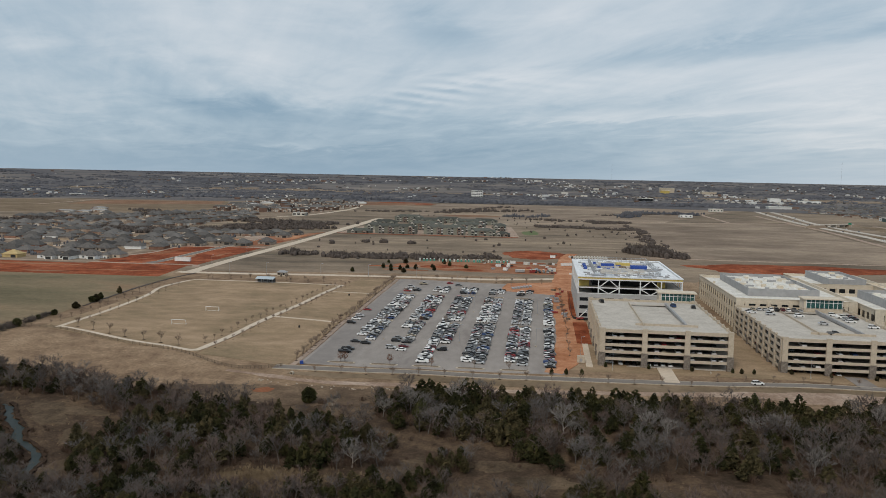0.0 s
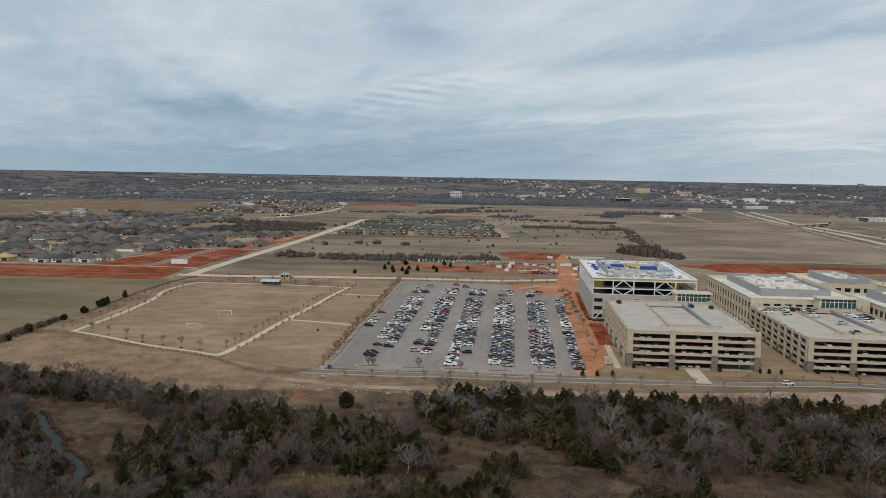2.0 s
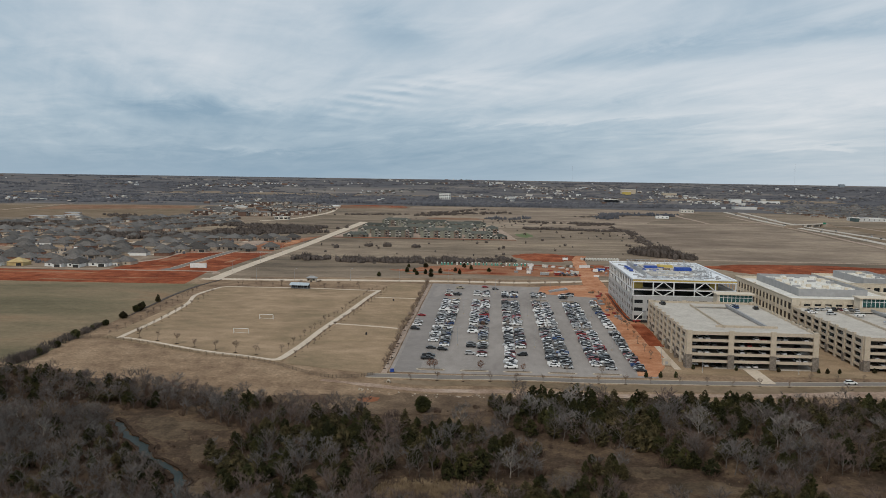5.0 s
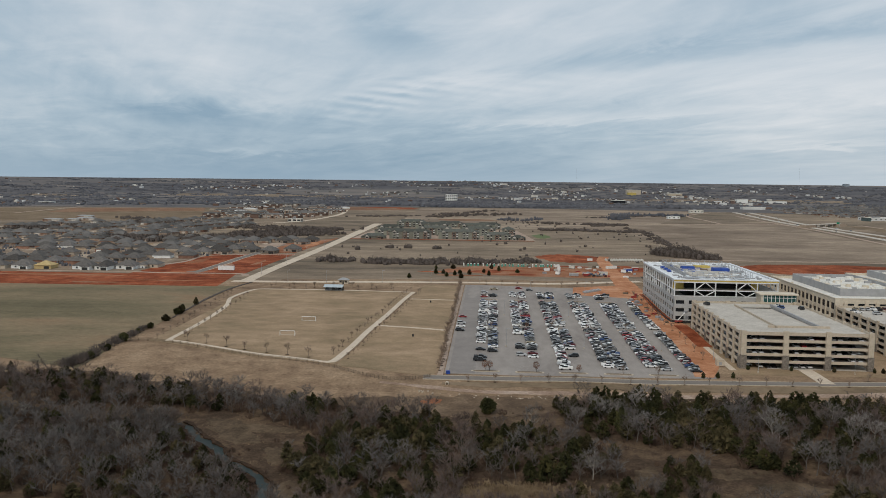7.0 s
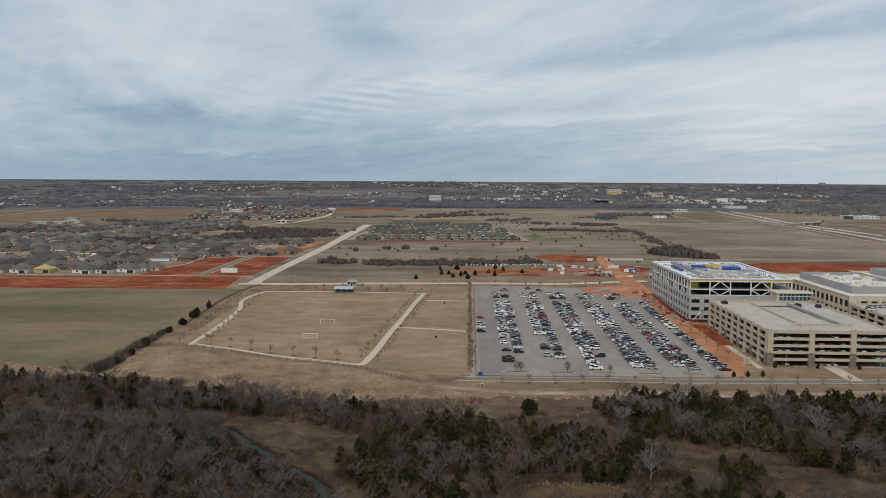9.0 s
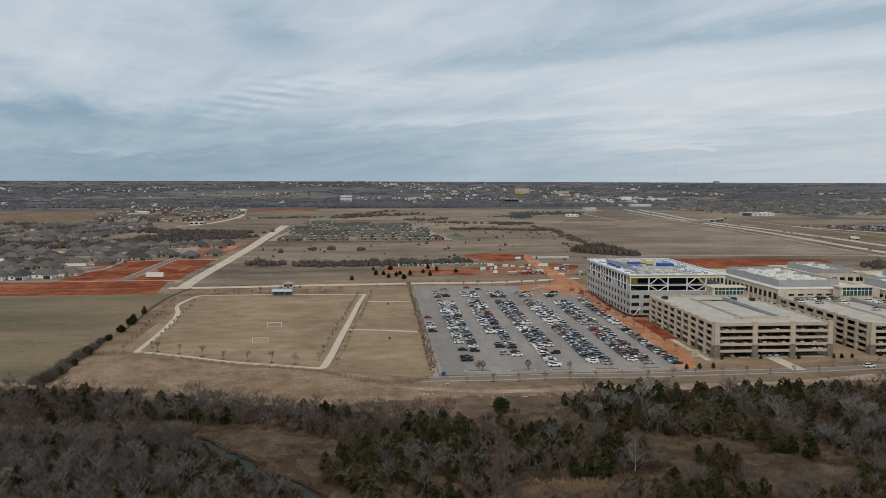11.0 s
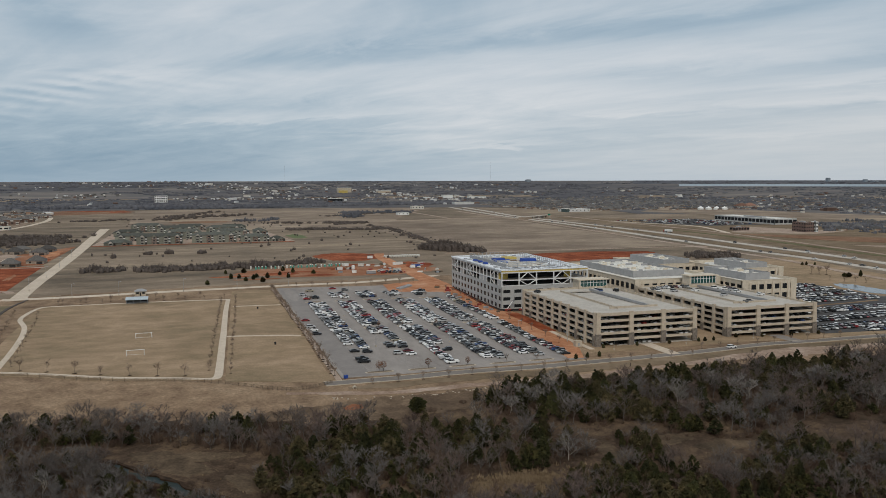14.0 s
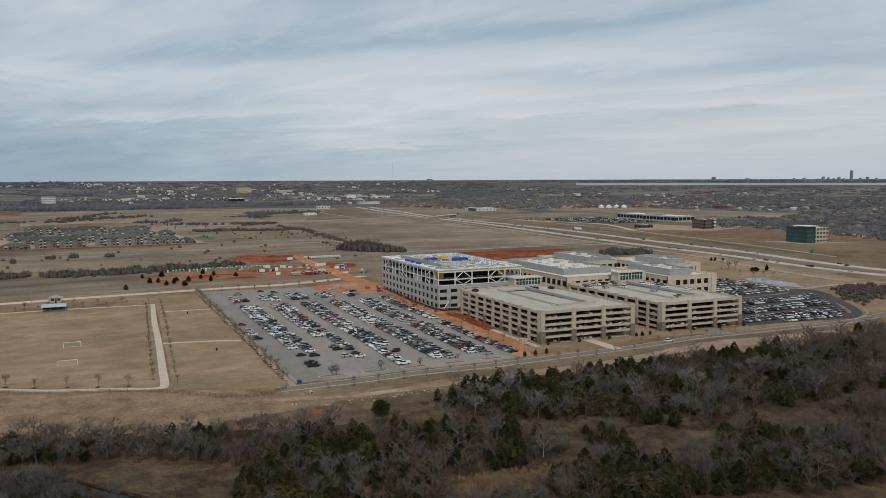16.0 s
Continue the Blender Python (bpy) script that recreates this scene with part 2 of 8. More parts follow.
M["glass"] = two("dark_window_glass", (0.012, 0.014, 0.016), (0.022, 0.024, 0.026), 0.2, rough=0.25, spec=0.25)
M["teal"] = two("teal_window_glass", (0.02, 0.075, 0.07), (0.035, 0.10, 0.095), 0.3, rough=0.12, spec=0.6)
M["whiteroof"] = material("fresh_white_roof_sheet", [(0.36, (0.64, 0.66, 0.68)), (0.64, (0.78, 0.80, 0.82))], 0.2, 0.7, scale2=1.0, amount2=0.35, grain=((0.5, 0.10),))
M["meadow"] = material("flattened_tan_meadow", [(0.36, (0.045, 0.033, 0.022)), (0.5, (0.088, 0.063, 0.042)), (0.64, (0.150, 0.107, 0.070))], 0.15, 0.95, 0.15, scale2=0.05, amount2=0.5, grain=((1.1, 0.3),))
M["panel"] = material("grey_sheathing_panel", [(0.36, (0.356, 0.356, 0.351)), (0.64, (0.443, 0.443, 0.435))], 0.18, 0.7, scale2=1.0, amount2=0.3, grain=((0.6, 0.08),))
M["steel_white"] = two("white_primed_steel", (0.62, 0.63, 0.63), (0.72, 0.73, 0.73), 0.8, rough=0.6)
M["steel"] = two("galvanised_steel", (0.30, 0.31, 0.325), (0.42, 0.43, 0.44), 1.2, rough=0.5, metal=0.5)
M["membrane"] = material("white_roof_membrane", [(0.36, (0.54, 0.52, 0.47)), (0.64, (0.72, 0.70, 0.65))], 0.15, 0.8, scale2=1.0, amount2=0.35, grain=((0.5, 0.12),))
M["screen"] = two("grey_metal_screen", (0.275, 0.275, 0.278), (0.335, 0.335, 0.337), 0.3, rough=0.6)
M["yellow"] = two("yellow_sheathing", (0.43, 0.32, 0.08), (0.54, 0.42, 0.13), 0.6, rough=0.7)
M["osb"] = two("raw_sheathing_board", (0.40, 0.29, 0.13), (0.50, 0.38, 0.19), 0.6, rough=0.8)
M["blue"] = two("blue_tarpaulin", (0.015, 0.045, 0.22), (0.03, 0.08, 0.34), 0.5, rough=0.6, bump=0.1)
M["carglass"] = two("car_glass", (0.012, 0.013, 0.014), (0.02, 0.021, 0.022), 0.5, rough=0.3, spec=0.2)
M["bayline"] = two("faded_line_paint", (0.30, 0.285, 0.265), (0.40, 0.38, 0.35), 1.0, rough=0.8)
# for near-black parts, and for panels whose colour stands for shade
M["dark"] = two("near_black_and_shade", (0.02, 0.02, 0.02), (0.04, 0.04, 0.04), 0.5)
M["black"] = two("black_rubber", (0.012, 0.012, 0.012), (0.025, 0.025, 0.025), 2.0, rough=0.9)
M["white"] = two("white_paint", (0.66, 0.66, 0.64), (0.78, 0.78, 0.76), 1.0, rough=0.6)
M["water"] = two("creek_water", (0.020, 0.029, 0.028), (0.036, 0.046, 0.044), 0.2, rough=0.3, spec=0.03)
M["bank"] = two("cut_red_bank", (0.026, 0.018, 0.013), (0.066, 0.041, 0.027), 0.7, rough=0.95, bump=0.2)
M["bark"] = material("grey_bark", [(0.3, (0.070, 0.059, 0.052)), (0.7, (0.140, 0.120, 0.106))], 2.0, 0.95, tint=0.25, spec=0.1)
M["palebark"] = material("pale_bark", [(0.3, (0.20, 0.175, 0.150)), (0.7, (0.32, 0.285, 0.25))], 2.0, 0.95, tint=0.2)
M["twig"] = material("winter_twigs", [(0.3, (0.088, 0.074, 0.067)), (0.7, (0.156, 0.132, 0.119))], 1.0, 0.95, tint=0.3, spec=0.1)
M["saptwig"] = material("pale_twigs", [(0.3, (0.165, 0.122, 0.094)), (0.7, (0.262, 0.200, 0.158))], 1.0, 0.95, tint=0.2)
M["cedar"] = material("cedar_foliage", [(0.36, (0.033, 0.036, 0.018)), (0.5, (0.056, 0.057, 0.025)), (0.64, (0.100, 0.090, 0.036))], 0.22, 0.9, tint=0.45, spec=0.1)
M["russet"] = material("russet_oak_leaves", [(0.3, (0.10, 0.045, 0.025)), (0.7, (0.20, 0.095, 0.055))], 1.5, 0.9, tint=0.2)
M["timber"] = two("weathered_timber", (0.12, 0.09, 0.065), (0.20, 0.155, 0.115), 1.5, rough=0.9)
M["roof"] = material("grey_shingles", [(0.3, (0.078, 0.072, 0.068)), (0.7, (0.135, 0.126, 0.118))], 0.6, 0.95, tint=0.40, spec=0.1)
M["brickwall"] = material("house_brick", [(0.3, (0.20, 0.165, 0.135)), (0.7, (0.36, 0.31, 0.26))], 0.4, 0.9, tint=0.35)
# blue-grey cast in the base colour paints distance haze onto the woods
M["hazewood"] = material("haze_tinted_woods", [(0.36, (0.073, 0.076, 0.088)), (0.64, (0.125, 0.124, 0.134))], 0.004, 0.95, spec=0.05, island=0.16)
M["farroof"] = material("far_shingles", [(0.3, (0.092, 0.087, 0.083)), (0.7, (0.150, 0.142, 0.135))], 0.05, 0.95, spec=0.1, island=0.30)
M["farwall"] = material("far_house_wall", [(0.36, (0.16, 0.085, 0.062)), (0.46, (0.22, 0.155, 0.118)), (0.54, (0.33, 0.28, 0.235)), (0.64, (0.52, 0.50, 0.46))], 0.09, 0.9, island=0.30)
M["twig_brown"] = material("mauve_brown_twigs", [(0.3, (0.086, 0.063, 0.055)), (0.7, (0.152, 0.114, 0.099))], 1.0, 0.95, tint=0.3, spec=0.1)
M["twig_silver"] = material("silver_grey_twigs", [(0.3, (0.126, 0.114, 0.108)), (0.7, (0.224, 0.204, 0.190))], 1.0, 0.95, tint=0.25, spec=0.1)
M["brush"] = material("russet_brush", [(0.3, (0.066, 0.044, 0.034)), (0.7, (0.125, 0.084, 0.062))], 0.3, 0.95, spec=0.1)
M["cedar_brown"] = material("bronzed_cedar", [(0.36, (0.042, 0.037, 0.020)), (0.5, (0.066, 0.056, 0.029)), (0.64, (0.104, 0.083, 0.042))], 0.35, 0.9, tint=0.4, spec=0.1)
M["yard"] = material("trodden_yards", [(0.34, (0.130, 0.080, 0.055)), (0.44, (0.185, 0.132, 0.095)), (0.54, (0.255, 0.195, 0.145)), (0.66, (0.40, 0.325, 0.25))], 0.06, 0.95, scale2=0.02, amount2=0.4, grain=((0.5, 0.25),))
M["redbrown"] = material("red_brown_soil", [(0.36, (0.150, 0.082, 0.050)), (0.5, (0.215, 0.120, 0.074)), (0.64, (0.275, 0.175, 0.115))], 0.05, 0.95, scale2=0.012, amount2=0.5, grain=((0.4, 0.2),))
M["greenverge"] = material("winter_green_verge", [(0.36, (0.088, 0.082, 0.040)), (0.5, (0.122, 0.112, 0.058)), (0.64, (0.165, 0.145, 0.085))], 0.05, 0.95, scale2=0.012, amount2=0.5, grain=((0.3, 0.18),))
M["verge"] = material("olive_brown_verge", [(0.36, (0.130, 0.095, 0.060)), (0.5, (0.181, 0.133, 0.087)), (0.64, (0.232, 0.173, 0.119))], 0.04, 0.95, scale2=0.01, amount2=0.5, grain=((0.3, 0.18),))
M["siteclay"] = material("trampled_site_clay", [(0.36, (0.198, 0.075, 0.039)), (0.5, (0.276, 0.124, 0.068)), (0.64, (0.340, 0.207, 0.138))], 0.06, 0.95, 0.05, scale2=0.02, amount2=0.5, grain=((0.8, 0.22),))
M["foil"] = two("silver_insulation_sheet", (0.45, 0.46, 0.48), (0.70, 0.71, 0.73), 0.4, rough=0.45, metal=0.3)
M["lane"] = material("newer_asphalt", [(0.36, (0.208, 0.188, 0.176)), (0.64, (0.268, 0.243, 0.225))], 0.2, 0.9, scale2=0.03, amount2=0.5, grain=((1.5, 0.10),))
M["brownfield"] = material("brown_winter_field", [(0.37, (0.158, 0.120, 0.091)), (0.5, (0.235, 0.182, 0.137)), (0.63, (0.338, 0.268, 0.198))], 0.02, 0.95, scale2=0.006, amount2=0.5, stretch=(0.8, 1.0, 1), grain=((0.3, 0.15), (0.06, 0.10)))
M["midfield"] = material("grey_brown_rough_field", [(0.39, (0.121, 0.096, 0.071)), (0.47, (0.186, 0.145, 0.106)), (0.54, (0.233, 0.180, 0.132)), (0.62, (0.301, 0.235, 0.167))], 0.03, 0.95, 0.1, scale2=0.007, amount2=0.5, stretch=(0.45, 1.2, 1), grain=((0.5, 0.22), (0.09, 0.14)))
M["thicket"] = material("dark_winter_thicket", [(0.3, (0.066, 0.055, 0.049)), (0.7, (0.128, 0.107, 0.096))], 0.5, 0.95, spec=0.05)
M["tealframe"] = two("dark_teal_cladding", (0.045, 0.075, 0.075), (0.07, 0.105, 0.105), 0.3, rough=0.5)
M["roughgrass"] = material("rough_weedy_grass", [(0.36, (0.075, 0.052, 0.036)), (0.5, (0.130, 0.090, 0.060)), (0.64, (0.195, 0.138, 0.092))], 0.12, 0.95, 0.15, scale2=0.03, amount2=0.5, grain=((1.1, 0.3),))
M["darkbrick"] = two("dark_brick", (0.125, 0.088, 0.078), (0.19, 0.135, 0.118), 0.3, rough=0.9)
M["signgreen"] = two("highway_sign_green", (0.0, 0.16, 0.09), (0.01, 0.20, 0.11), 1.0, rough=0.5)


# ---------------- mesh tools ----------------
class Geo:
    """A plain list of corners and faces that becomes one mesh."""

    def __init__(self):
        self.v, self.f = [], []

    def face(self, *pts):
        k = len(self.v)
        self.v += [tuple(p) for p in pts]
        self.f.append(tuple(range(k, k + len(pts))))

    def box(self, x0, x1, y0, y1, z0, z1, inset=0.0):
        """A box; inset draws the top in on all sides."""
        k, i = len(self.v), inset
        self.v += [(x0, y0, z0), (x1, y0, z0), (x1, y1, z0), (x0, y1, z0), (x0 + i, y0 + i, z1), (x1 - i, y0 + i, z1), (x1 - i, y1 - i, z1), (x0 + i, y1 - i, z1)]
        self.f += [tuple(k + j for j in q) for q in ((3, 2, 1, 0), (4, 5, 6, 7), (0, 1, 5, 4), (1, 2, 6, 5), (2, 3, 7, 6), (3, 0, 4, 7))]
        return self

    def tube(self, a, b, ra, rb=None, n=6, cap=True):
        rb = ra if rb is None else rb
        a, b = Vector(a), Vector(b)
        d = (b - a).normalized()
        s = d.orthogonal().normalized()
        t = d.cross(s)
        k = len(self.v)
        for c, r in ((a, ra), (b, rb)):
            for i in range(n):
                an = 2 * math.pi * i / n
                self.v.append(tuple(c + s * (r * math.cos(an)) + t * (r * math.sin(an))))
        for i in range(n):
            j = (i + 1) % n
            self.f.append((k + i, k + j, k + n + j, k + n + i))
        if cap:
            self.f.append(tuple(k + n + i for i in range(n)))
            self.f.append(tuple(k + i for i in reversed(range(n))))
        return self

    def bar(self, a, b, w, h):
        """A straight beam of section w by h between two points."""
        a, b = Vector(a), Vector(b)
        d = (b - a).normalized()
        s = d.cross(Vector((0, 0, 1)))
        s = s.normalized() if s.length > 1e-3 else Vector((1, 0, 0))
        t = s.cross(d)
        k = len(self.v)
        for c in (a, b):
            for p, q in ((-1, -1), (1, -1), (1, 1), (-1, 1)):
                self.v.append(tuple(c + s * (p * w / 2) + t * (q * h / 2)))
        self.f += [tuple(k + j for j in q) for q in ((0, 3, 2, 1), (4, 5, 6, 7), (0, 1, 5, 4), (1, 2, 6, 5), (2, 3, 7, 6), (3, 0, 4, 7))]
        return self

    def mesh(self, name, mat, smooth=False):
        me = bpy.data.meshes.new(name)
        me.from_pydata(self.v, [], self.f)
        me.materials.append(M[mat] if isinstance(mat, str) else mat)
        if smooth:
            me.polygons.foreach_set("use_smooth", [True] * len(me.polygons))
        return me


def part(name, g, mat, parent, label="", at=None, smooth=False):
    me = g.mesh(name, mat, smooth) if isinstance(g, Geo) else g
    ob = new(name, me)
    ob.parent = parent
    if at:
        ob.location = at
    return tagged(ob, label)


def thing(name, label, category, group="", kind="", at=(0, 0, 0), rz=0.0):
    ob = new(name)
    ob.empty_display_size = 0.5
    ob.location, ob.rotation_euler = at, (0, 0, radians(rz))
    return tagged(ob, label, category, group, kind)


def setting(name, g, mat, label, category, smooth=False, kind="structure"):
    me = g.mesh(name, mat, smooth) if isinstance(g, Geo) else g
    return tagged(new(name, me), label, category, kind=kind)


# ---------------- the lie of the land ----------------
HEIGHTS = np.array([(21, 307, 0), (75, 312, -0.1), (75, 400, 1.5), (75, 500, 3.4), (120, 545, 3.6), (145, 330, 0), (200, 330, -.2), (276, 334, -1.7), (-26, 312.6, 2.2), (-112, 347, 2.7), (-20, 396, 2.9), (-11, 518, 3.7),
                    (18, 550, 4.6), (-24, 590, 4.3), (131, 758, 3.2), (125, 305, 0), (-137, 452, 3), (38, 266, -3.1), (110, 262, -2.8), (0, 190, -5), (-110, 240, -4), (140, 437, 1.5),
                    (200, 500, 2.5), (330, 430, -0.5), (330, 260, -4), (120, 180, -5), (260, 180, -6)])
HEIGHTS2 = np.array([(82, 1003, 3.1), (-340, 640, 2.5), (500, 700, 3), (-60, 270, -2.5), (-130, 300, 0), (500, 400, 0)])
HEIGHTS = np.concatenate([HEIGHTS, HEIGHTS2])
CREEK = [(-70, 246), (-64, 239), (-59, 234.5), (-52.5, 225.2), (-44, 217), (-38.5, 208.8), (-29, 202), (-23, 194), (-20.5, 185), (-12, 173), (-4, 160)]
RIM, TOP = 3300.0, 4850.0


def lie(x, y):
    """Ground heights for arrays of places."""
    x, y = np.asarray(x, float), np.asarray(y, float)
    a, b = np.full(x.shape, 2.5e-4), np.full(x.shape, 1e-4)
    for X, Y, Z in HEIGHTS:
        w = 1 / (((x - X) ** 2 + (y - Y) ** 2) / 900 + 1) ** 2
        a, b = a + w * Z, b + w
    z = a / b
    r = np.hypot(x - 30, y)
    u = np.clip((r - RIM) / (TOP - RIM), 0, 1)
    return z + 62.5 * u ** 1.08


def gz(x, y):
    return float(lie(np.array([x]), np.array([y]))[0])


def grown(a, b, step, far):
    mid = list(np.arange(a, b + step / 2, step))
    lo, hi, s = [a], [b], step
    while hi[-1] < far or lo[-1] > -far:
        s *= 1.13
        hi.append(hi[-1] + s)
        lo.append(lo[-1] - s)
    return np.array(sorted(set(lo[1:] + mid + hi[1:])))


def sheet(name, xs, ys, mat, clip=None):
    X, Y = np.meshgrid(xs, ys)
    if clip:
        r = np.hypot(X - 30, Y)
        k = np.minimum(1, clip / np.maximum(r, 1))
        X, Y = 30 + (X - 30) * k, Y * k
    Z = lie(X, Y)
    nx, ny = len(xs), len(ys)
    idx = np.arange(nx * ny).reshape(ny, nx)
    f = np.stack([idx[:-1, :-1], idx[:-1, 1:], idx[1:, 1:], idx[1:, :-1]], -1).reshape(-1, 4)
    me = bpy.data.meshes.new(name)
    me.from_pydata(np.stack([X, Y, Z], -1).reshape(-1, 3).tolist(), [], f.tolist())
    me.materials.append(mat)
    me.polygons.foreach_set("use_smooth", [True] * len(me.polygons))
    return me


def drape(pts_fn, nu, nv, off, skirt=0.5):
    """A sheet over the ground: pts_fn(u, v) gives x, y for u, v in 0..1."""
    g = Geo()
    P = np.array([[pts_fn(i / nu, j / nv) for i in range(nu + 1)] for j in range(nv + 1)])
    Z = lie(P[..., 0], P[..., 1]) + off
    for j in range(nv + 1):
        for i in range(nu + 1):
            g.v.append((P[j, i, 0], P[j, i, 1], Z[j, i]))
    at = lambda i, j: j * (nu + 1) + i
    for j in range(nv):
        for i in range(nu):
            g.f.append((at(i, j), at(i + 1, j), at(i + 1, j + 1), at(i, j + 1)))
    rim = [at(i, 0) for i in range(nu)] + [at(nu, j) for j in range(nv)] + [at(i, nv) for i in range(nu, 0, -1)] + [at(0, j) for j in range(nv, 0, -1)]
    k = len(g.v)
    g.v += [(g.v[i][0], g.v[i][1], g.v[i][2] - skirt) for i in rim]
    for a in range(len(rim)):
        b = (a + 1) % len(rim)
        g.f.append((rim[b], rim[a], k + a, k + b))
    return g


def quad(corners, off, step=6.0):
    """A four-sided piece of ground; corners run round it."""
    a, b, c, d = [Vector(p) for p in corners]
    nu = max(1, int(max((b - a).length, (c - d).length) / step))
    nv = max(1, int(max((d - a).length, (c - b).length) / step))
    return drape(lambda u, v: tuple((a * (1 - u) + b * u) * (1 - v) + (d * (1 - u) + c * u) * v), nu, nv, off)


def spline(pts, n):
    """n + 1 places along a smooth line through pts."""
    P = np.array([pts[0]] + list(pts) + [pts[-1]], float)
    out = []
    for s in np.linspace(0, len(pts) - 1 - 1e-6, n + 1):
        i = int(s)
        t = s - i
        p0, p1, p2, p3 = P[i], P[i + 1], P[i + 2], P[i + 3]
        out.append(0.5 * (2 * p1 + (p2 - p0) * t + (2 * p0 - 5 * p1 + 4 * p2 - p3) * t * t + (3 * p1 - p0 - 3 * p2 + p3) * t ** 3))
    return np.array(out)


def strip(pts, width, off, step=6.0, ragged=0.0, smooth=True, nv=2, wander=0.09):
    """A road or path along a line of points; ragged: metres by which its edges wander."""
    length = sum(math.dist(a, b) for a, b in zip(pts, pts[1:]))
    n = max(2, int(length / step))
    if smooth:
        C = spline(pts, n)
    else:
        cum = np.cumsum([0] + [math.dist(a, b) for a, b in zip(pts, pts[1:])])
        s = np.linspace(0, cum[-1], n + 1)
        C = np.stack([np.interp(s, cum, [p[k] for p in pts]) for k in (0, 1)], -1)
    T = np.gradient(C, axis=0)
    T /= np.linalg.norm(T, axis=1)[:, None]
    N = np.stack([-T[:, 1], T[:, 0]], -1)
    wid = width if isinstance(width, (int, float)) else None
    ws = [(wid if wid else np.interp(i / n, np.linspace(0, 1, len(width)), width)) / 2 for i in range(n + 1)]

    def fn(u, v):
        i = round(u * n)
        s = 2 * v - 1
        w = ws[i] + ragged * noise.noise((C[i][0] * wander, C[i][1] * wander, 7.0 if s > 0 else 2.0))
        return tuple(C[i] - N[i] * (s * w))

    return drape(fn, n, nv, off)


def blob(cx, cy, rx, ry, off, seed=0, rot=0.0, rough=0.28, n=48, rings=6):
    """A patch with an uneven outline."""
    g = Geo()
    c, s = math.cos(radians(rot)), math.sin(radians(rot))
    pts = [(cx, cy)]
    for k in range(1, rings + 1):
        for i in range(n):
            a = 2 * math.pi * i / n
            m = 1 + rough * noise.noise((math.cos(a) * 1.7 + seed * 3.1, math.sin(a) * 1.7, seed)) + rough * 0.6 * noise.noise((math.cos(a) * 6 + seed, math.sin(a) * 6, seed + 9))
            px, py = rx * m * math.cos(a) * k / rings, ry * m * math.sin(a) * k / rings
            pts.append((cx + c * px - s * py, cy + s * px + c * py))
    P = np.array(pts)
    Z = lie(P[:, 0], P[:, 1]) + off
    Z[1 + (rings - 1) * n:] -= off + 0.35
    g.v = [(p[0], p[1], z) for p, z in zip(P, Z)]
    for i in range(n):
        g.f.append((0, 1 + i, 1 + (i + 1) % n))
        for k in range(rings - 1):
            a, b = 1 + k * n, 1 + (k + 1) * n
            j = (i + 1) % n
            g.f.append((a + i, b + i, b + j, a + j))
    return g

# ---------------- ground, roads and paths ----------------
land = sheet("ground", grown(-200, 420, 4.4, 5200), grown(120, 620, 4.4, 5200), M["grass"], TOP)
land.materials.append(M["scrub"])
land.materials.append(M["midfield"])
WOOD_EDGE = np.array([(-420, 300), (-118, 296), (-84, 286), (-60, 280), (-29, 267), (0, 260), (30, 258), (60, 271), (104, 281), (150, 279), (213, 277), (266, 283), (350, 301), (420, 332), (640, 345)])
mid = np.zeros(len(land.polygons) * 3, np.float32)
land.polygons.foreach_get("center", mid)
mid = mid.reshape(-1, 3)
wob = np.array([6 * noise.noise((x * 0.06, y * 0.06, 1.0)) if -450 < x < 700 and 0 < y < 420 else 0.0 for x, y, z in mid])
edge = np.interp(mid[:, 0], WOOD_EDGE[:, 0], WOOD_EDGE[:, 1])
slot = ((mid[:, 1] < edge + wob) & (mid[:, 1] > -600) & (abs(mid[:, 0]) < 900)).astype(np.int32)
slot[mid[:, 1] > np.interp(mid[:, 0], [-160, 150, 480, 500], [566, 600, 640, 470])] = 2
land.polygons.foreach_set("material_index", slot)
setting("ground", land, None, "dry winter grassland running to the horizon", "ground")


setting("sports_lawn", quad([(-121, 347), (-26, 311), (-13, 517), (-122, 524)], 0.10), "lawn", "mown dormant straw-coloured sports lawn", "lawn")
setting("side_lawn", quad([(-25, 309), (16, 303), (17, 548), (-9, 552)], 0.09), "lawn", "dormant lawn between path and car park", "lawn")
setting("pasture", quad([(-131, 300), (-137, 470), (-139, 534), (-720, 515)], 0.08, 12), "pasture", "flat greenish-brown winter pasture", "field")

# car park
LOT_X0, LOT_X1, LOT_Y0, LOT_Y1 = 20.0, 130.0, 308.0, 553.0
lot = setting("car_park", quad([(LOT_X0, LOT_Y0), (LOT_X1, LOT_Y0 + 2), (LOT_X1, LOT_Y1), (LOT_X0, LOT_Y1)], 0.16), "asphalt", "large worn grey asphalt car park", "car park")
setting("lot_lane", quad([(21.5, 309), (32.5, 309), (32.5, 552), (21.5, 552)], 0.166), "lane", "darker resurfaced lane along the car park", "road")
setting("front_road", strip([(12, 300.5), (60, 303.5), (120, 303), (185, 307), (250, 316), (330, 319), (385, 328), (430, 352), (470, 372), (560, 385)], 5.6, 0.15, 5), "roadgrey", "narrow grey asphalt service road with pale kerbs", "road")
setting("lot_verge", strip([(18.4, 304), (18.3, 400), (18.0, 552)], 2.2, 0.14, 6, 0.4), "dirt", "pale trodden strip along the car park", "ground")
setting("spoil_patch", blob(17.5, 271.5, 5, 3.2, 0.16, 9, 30), "siteclay", "small patch of turned red soil below the track", "ground")
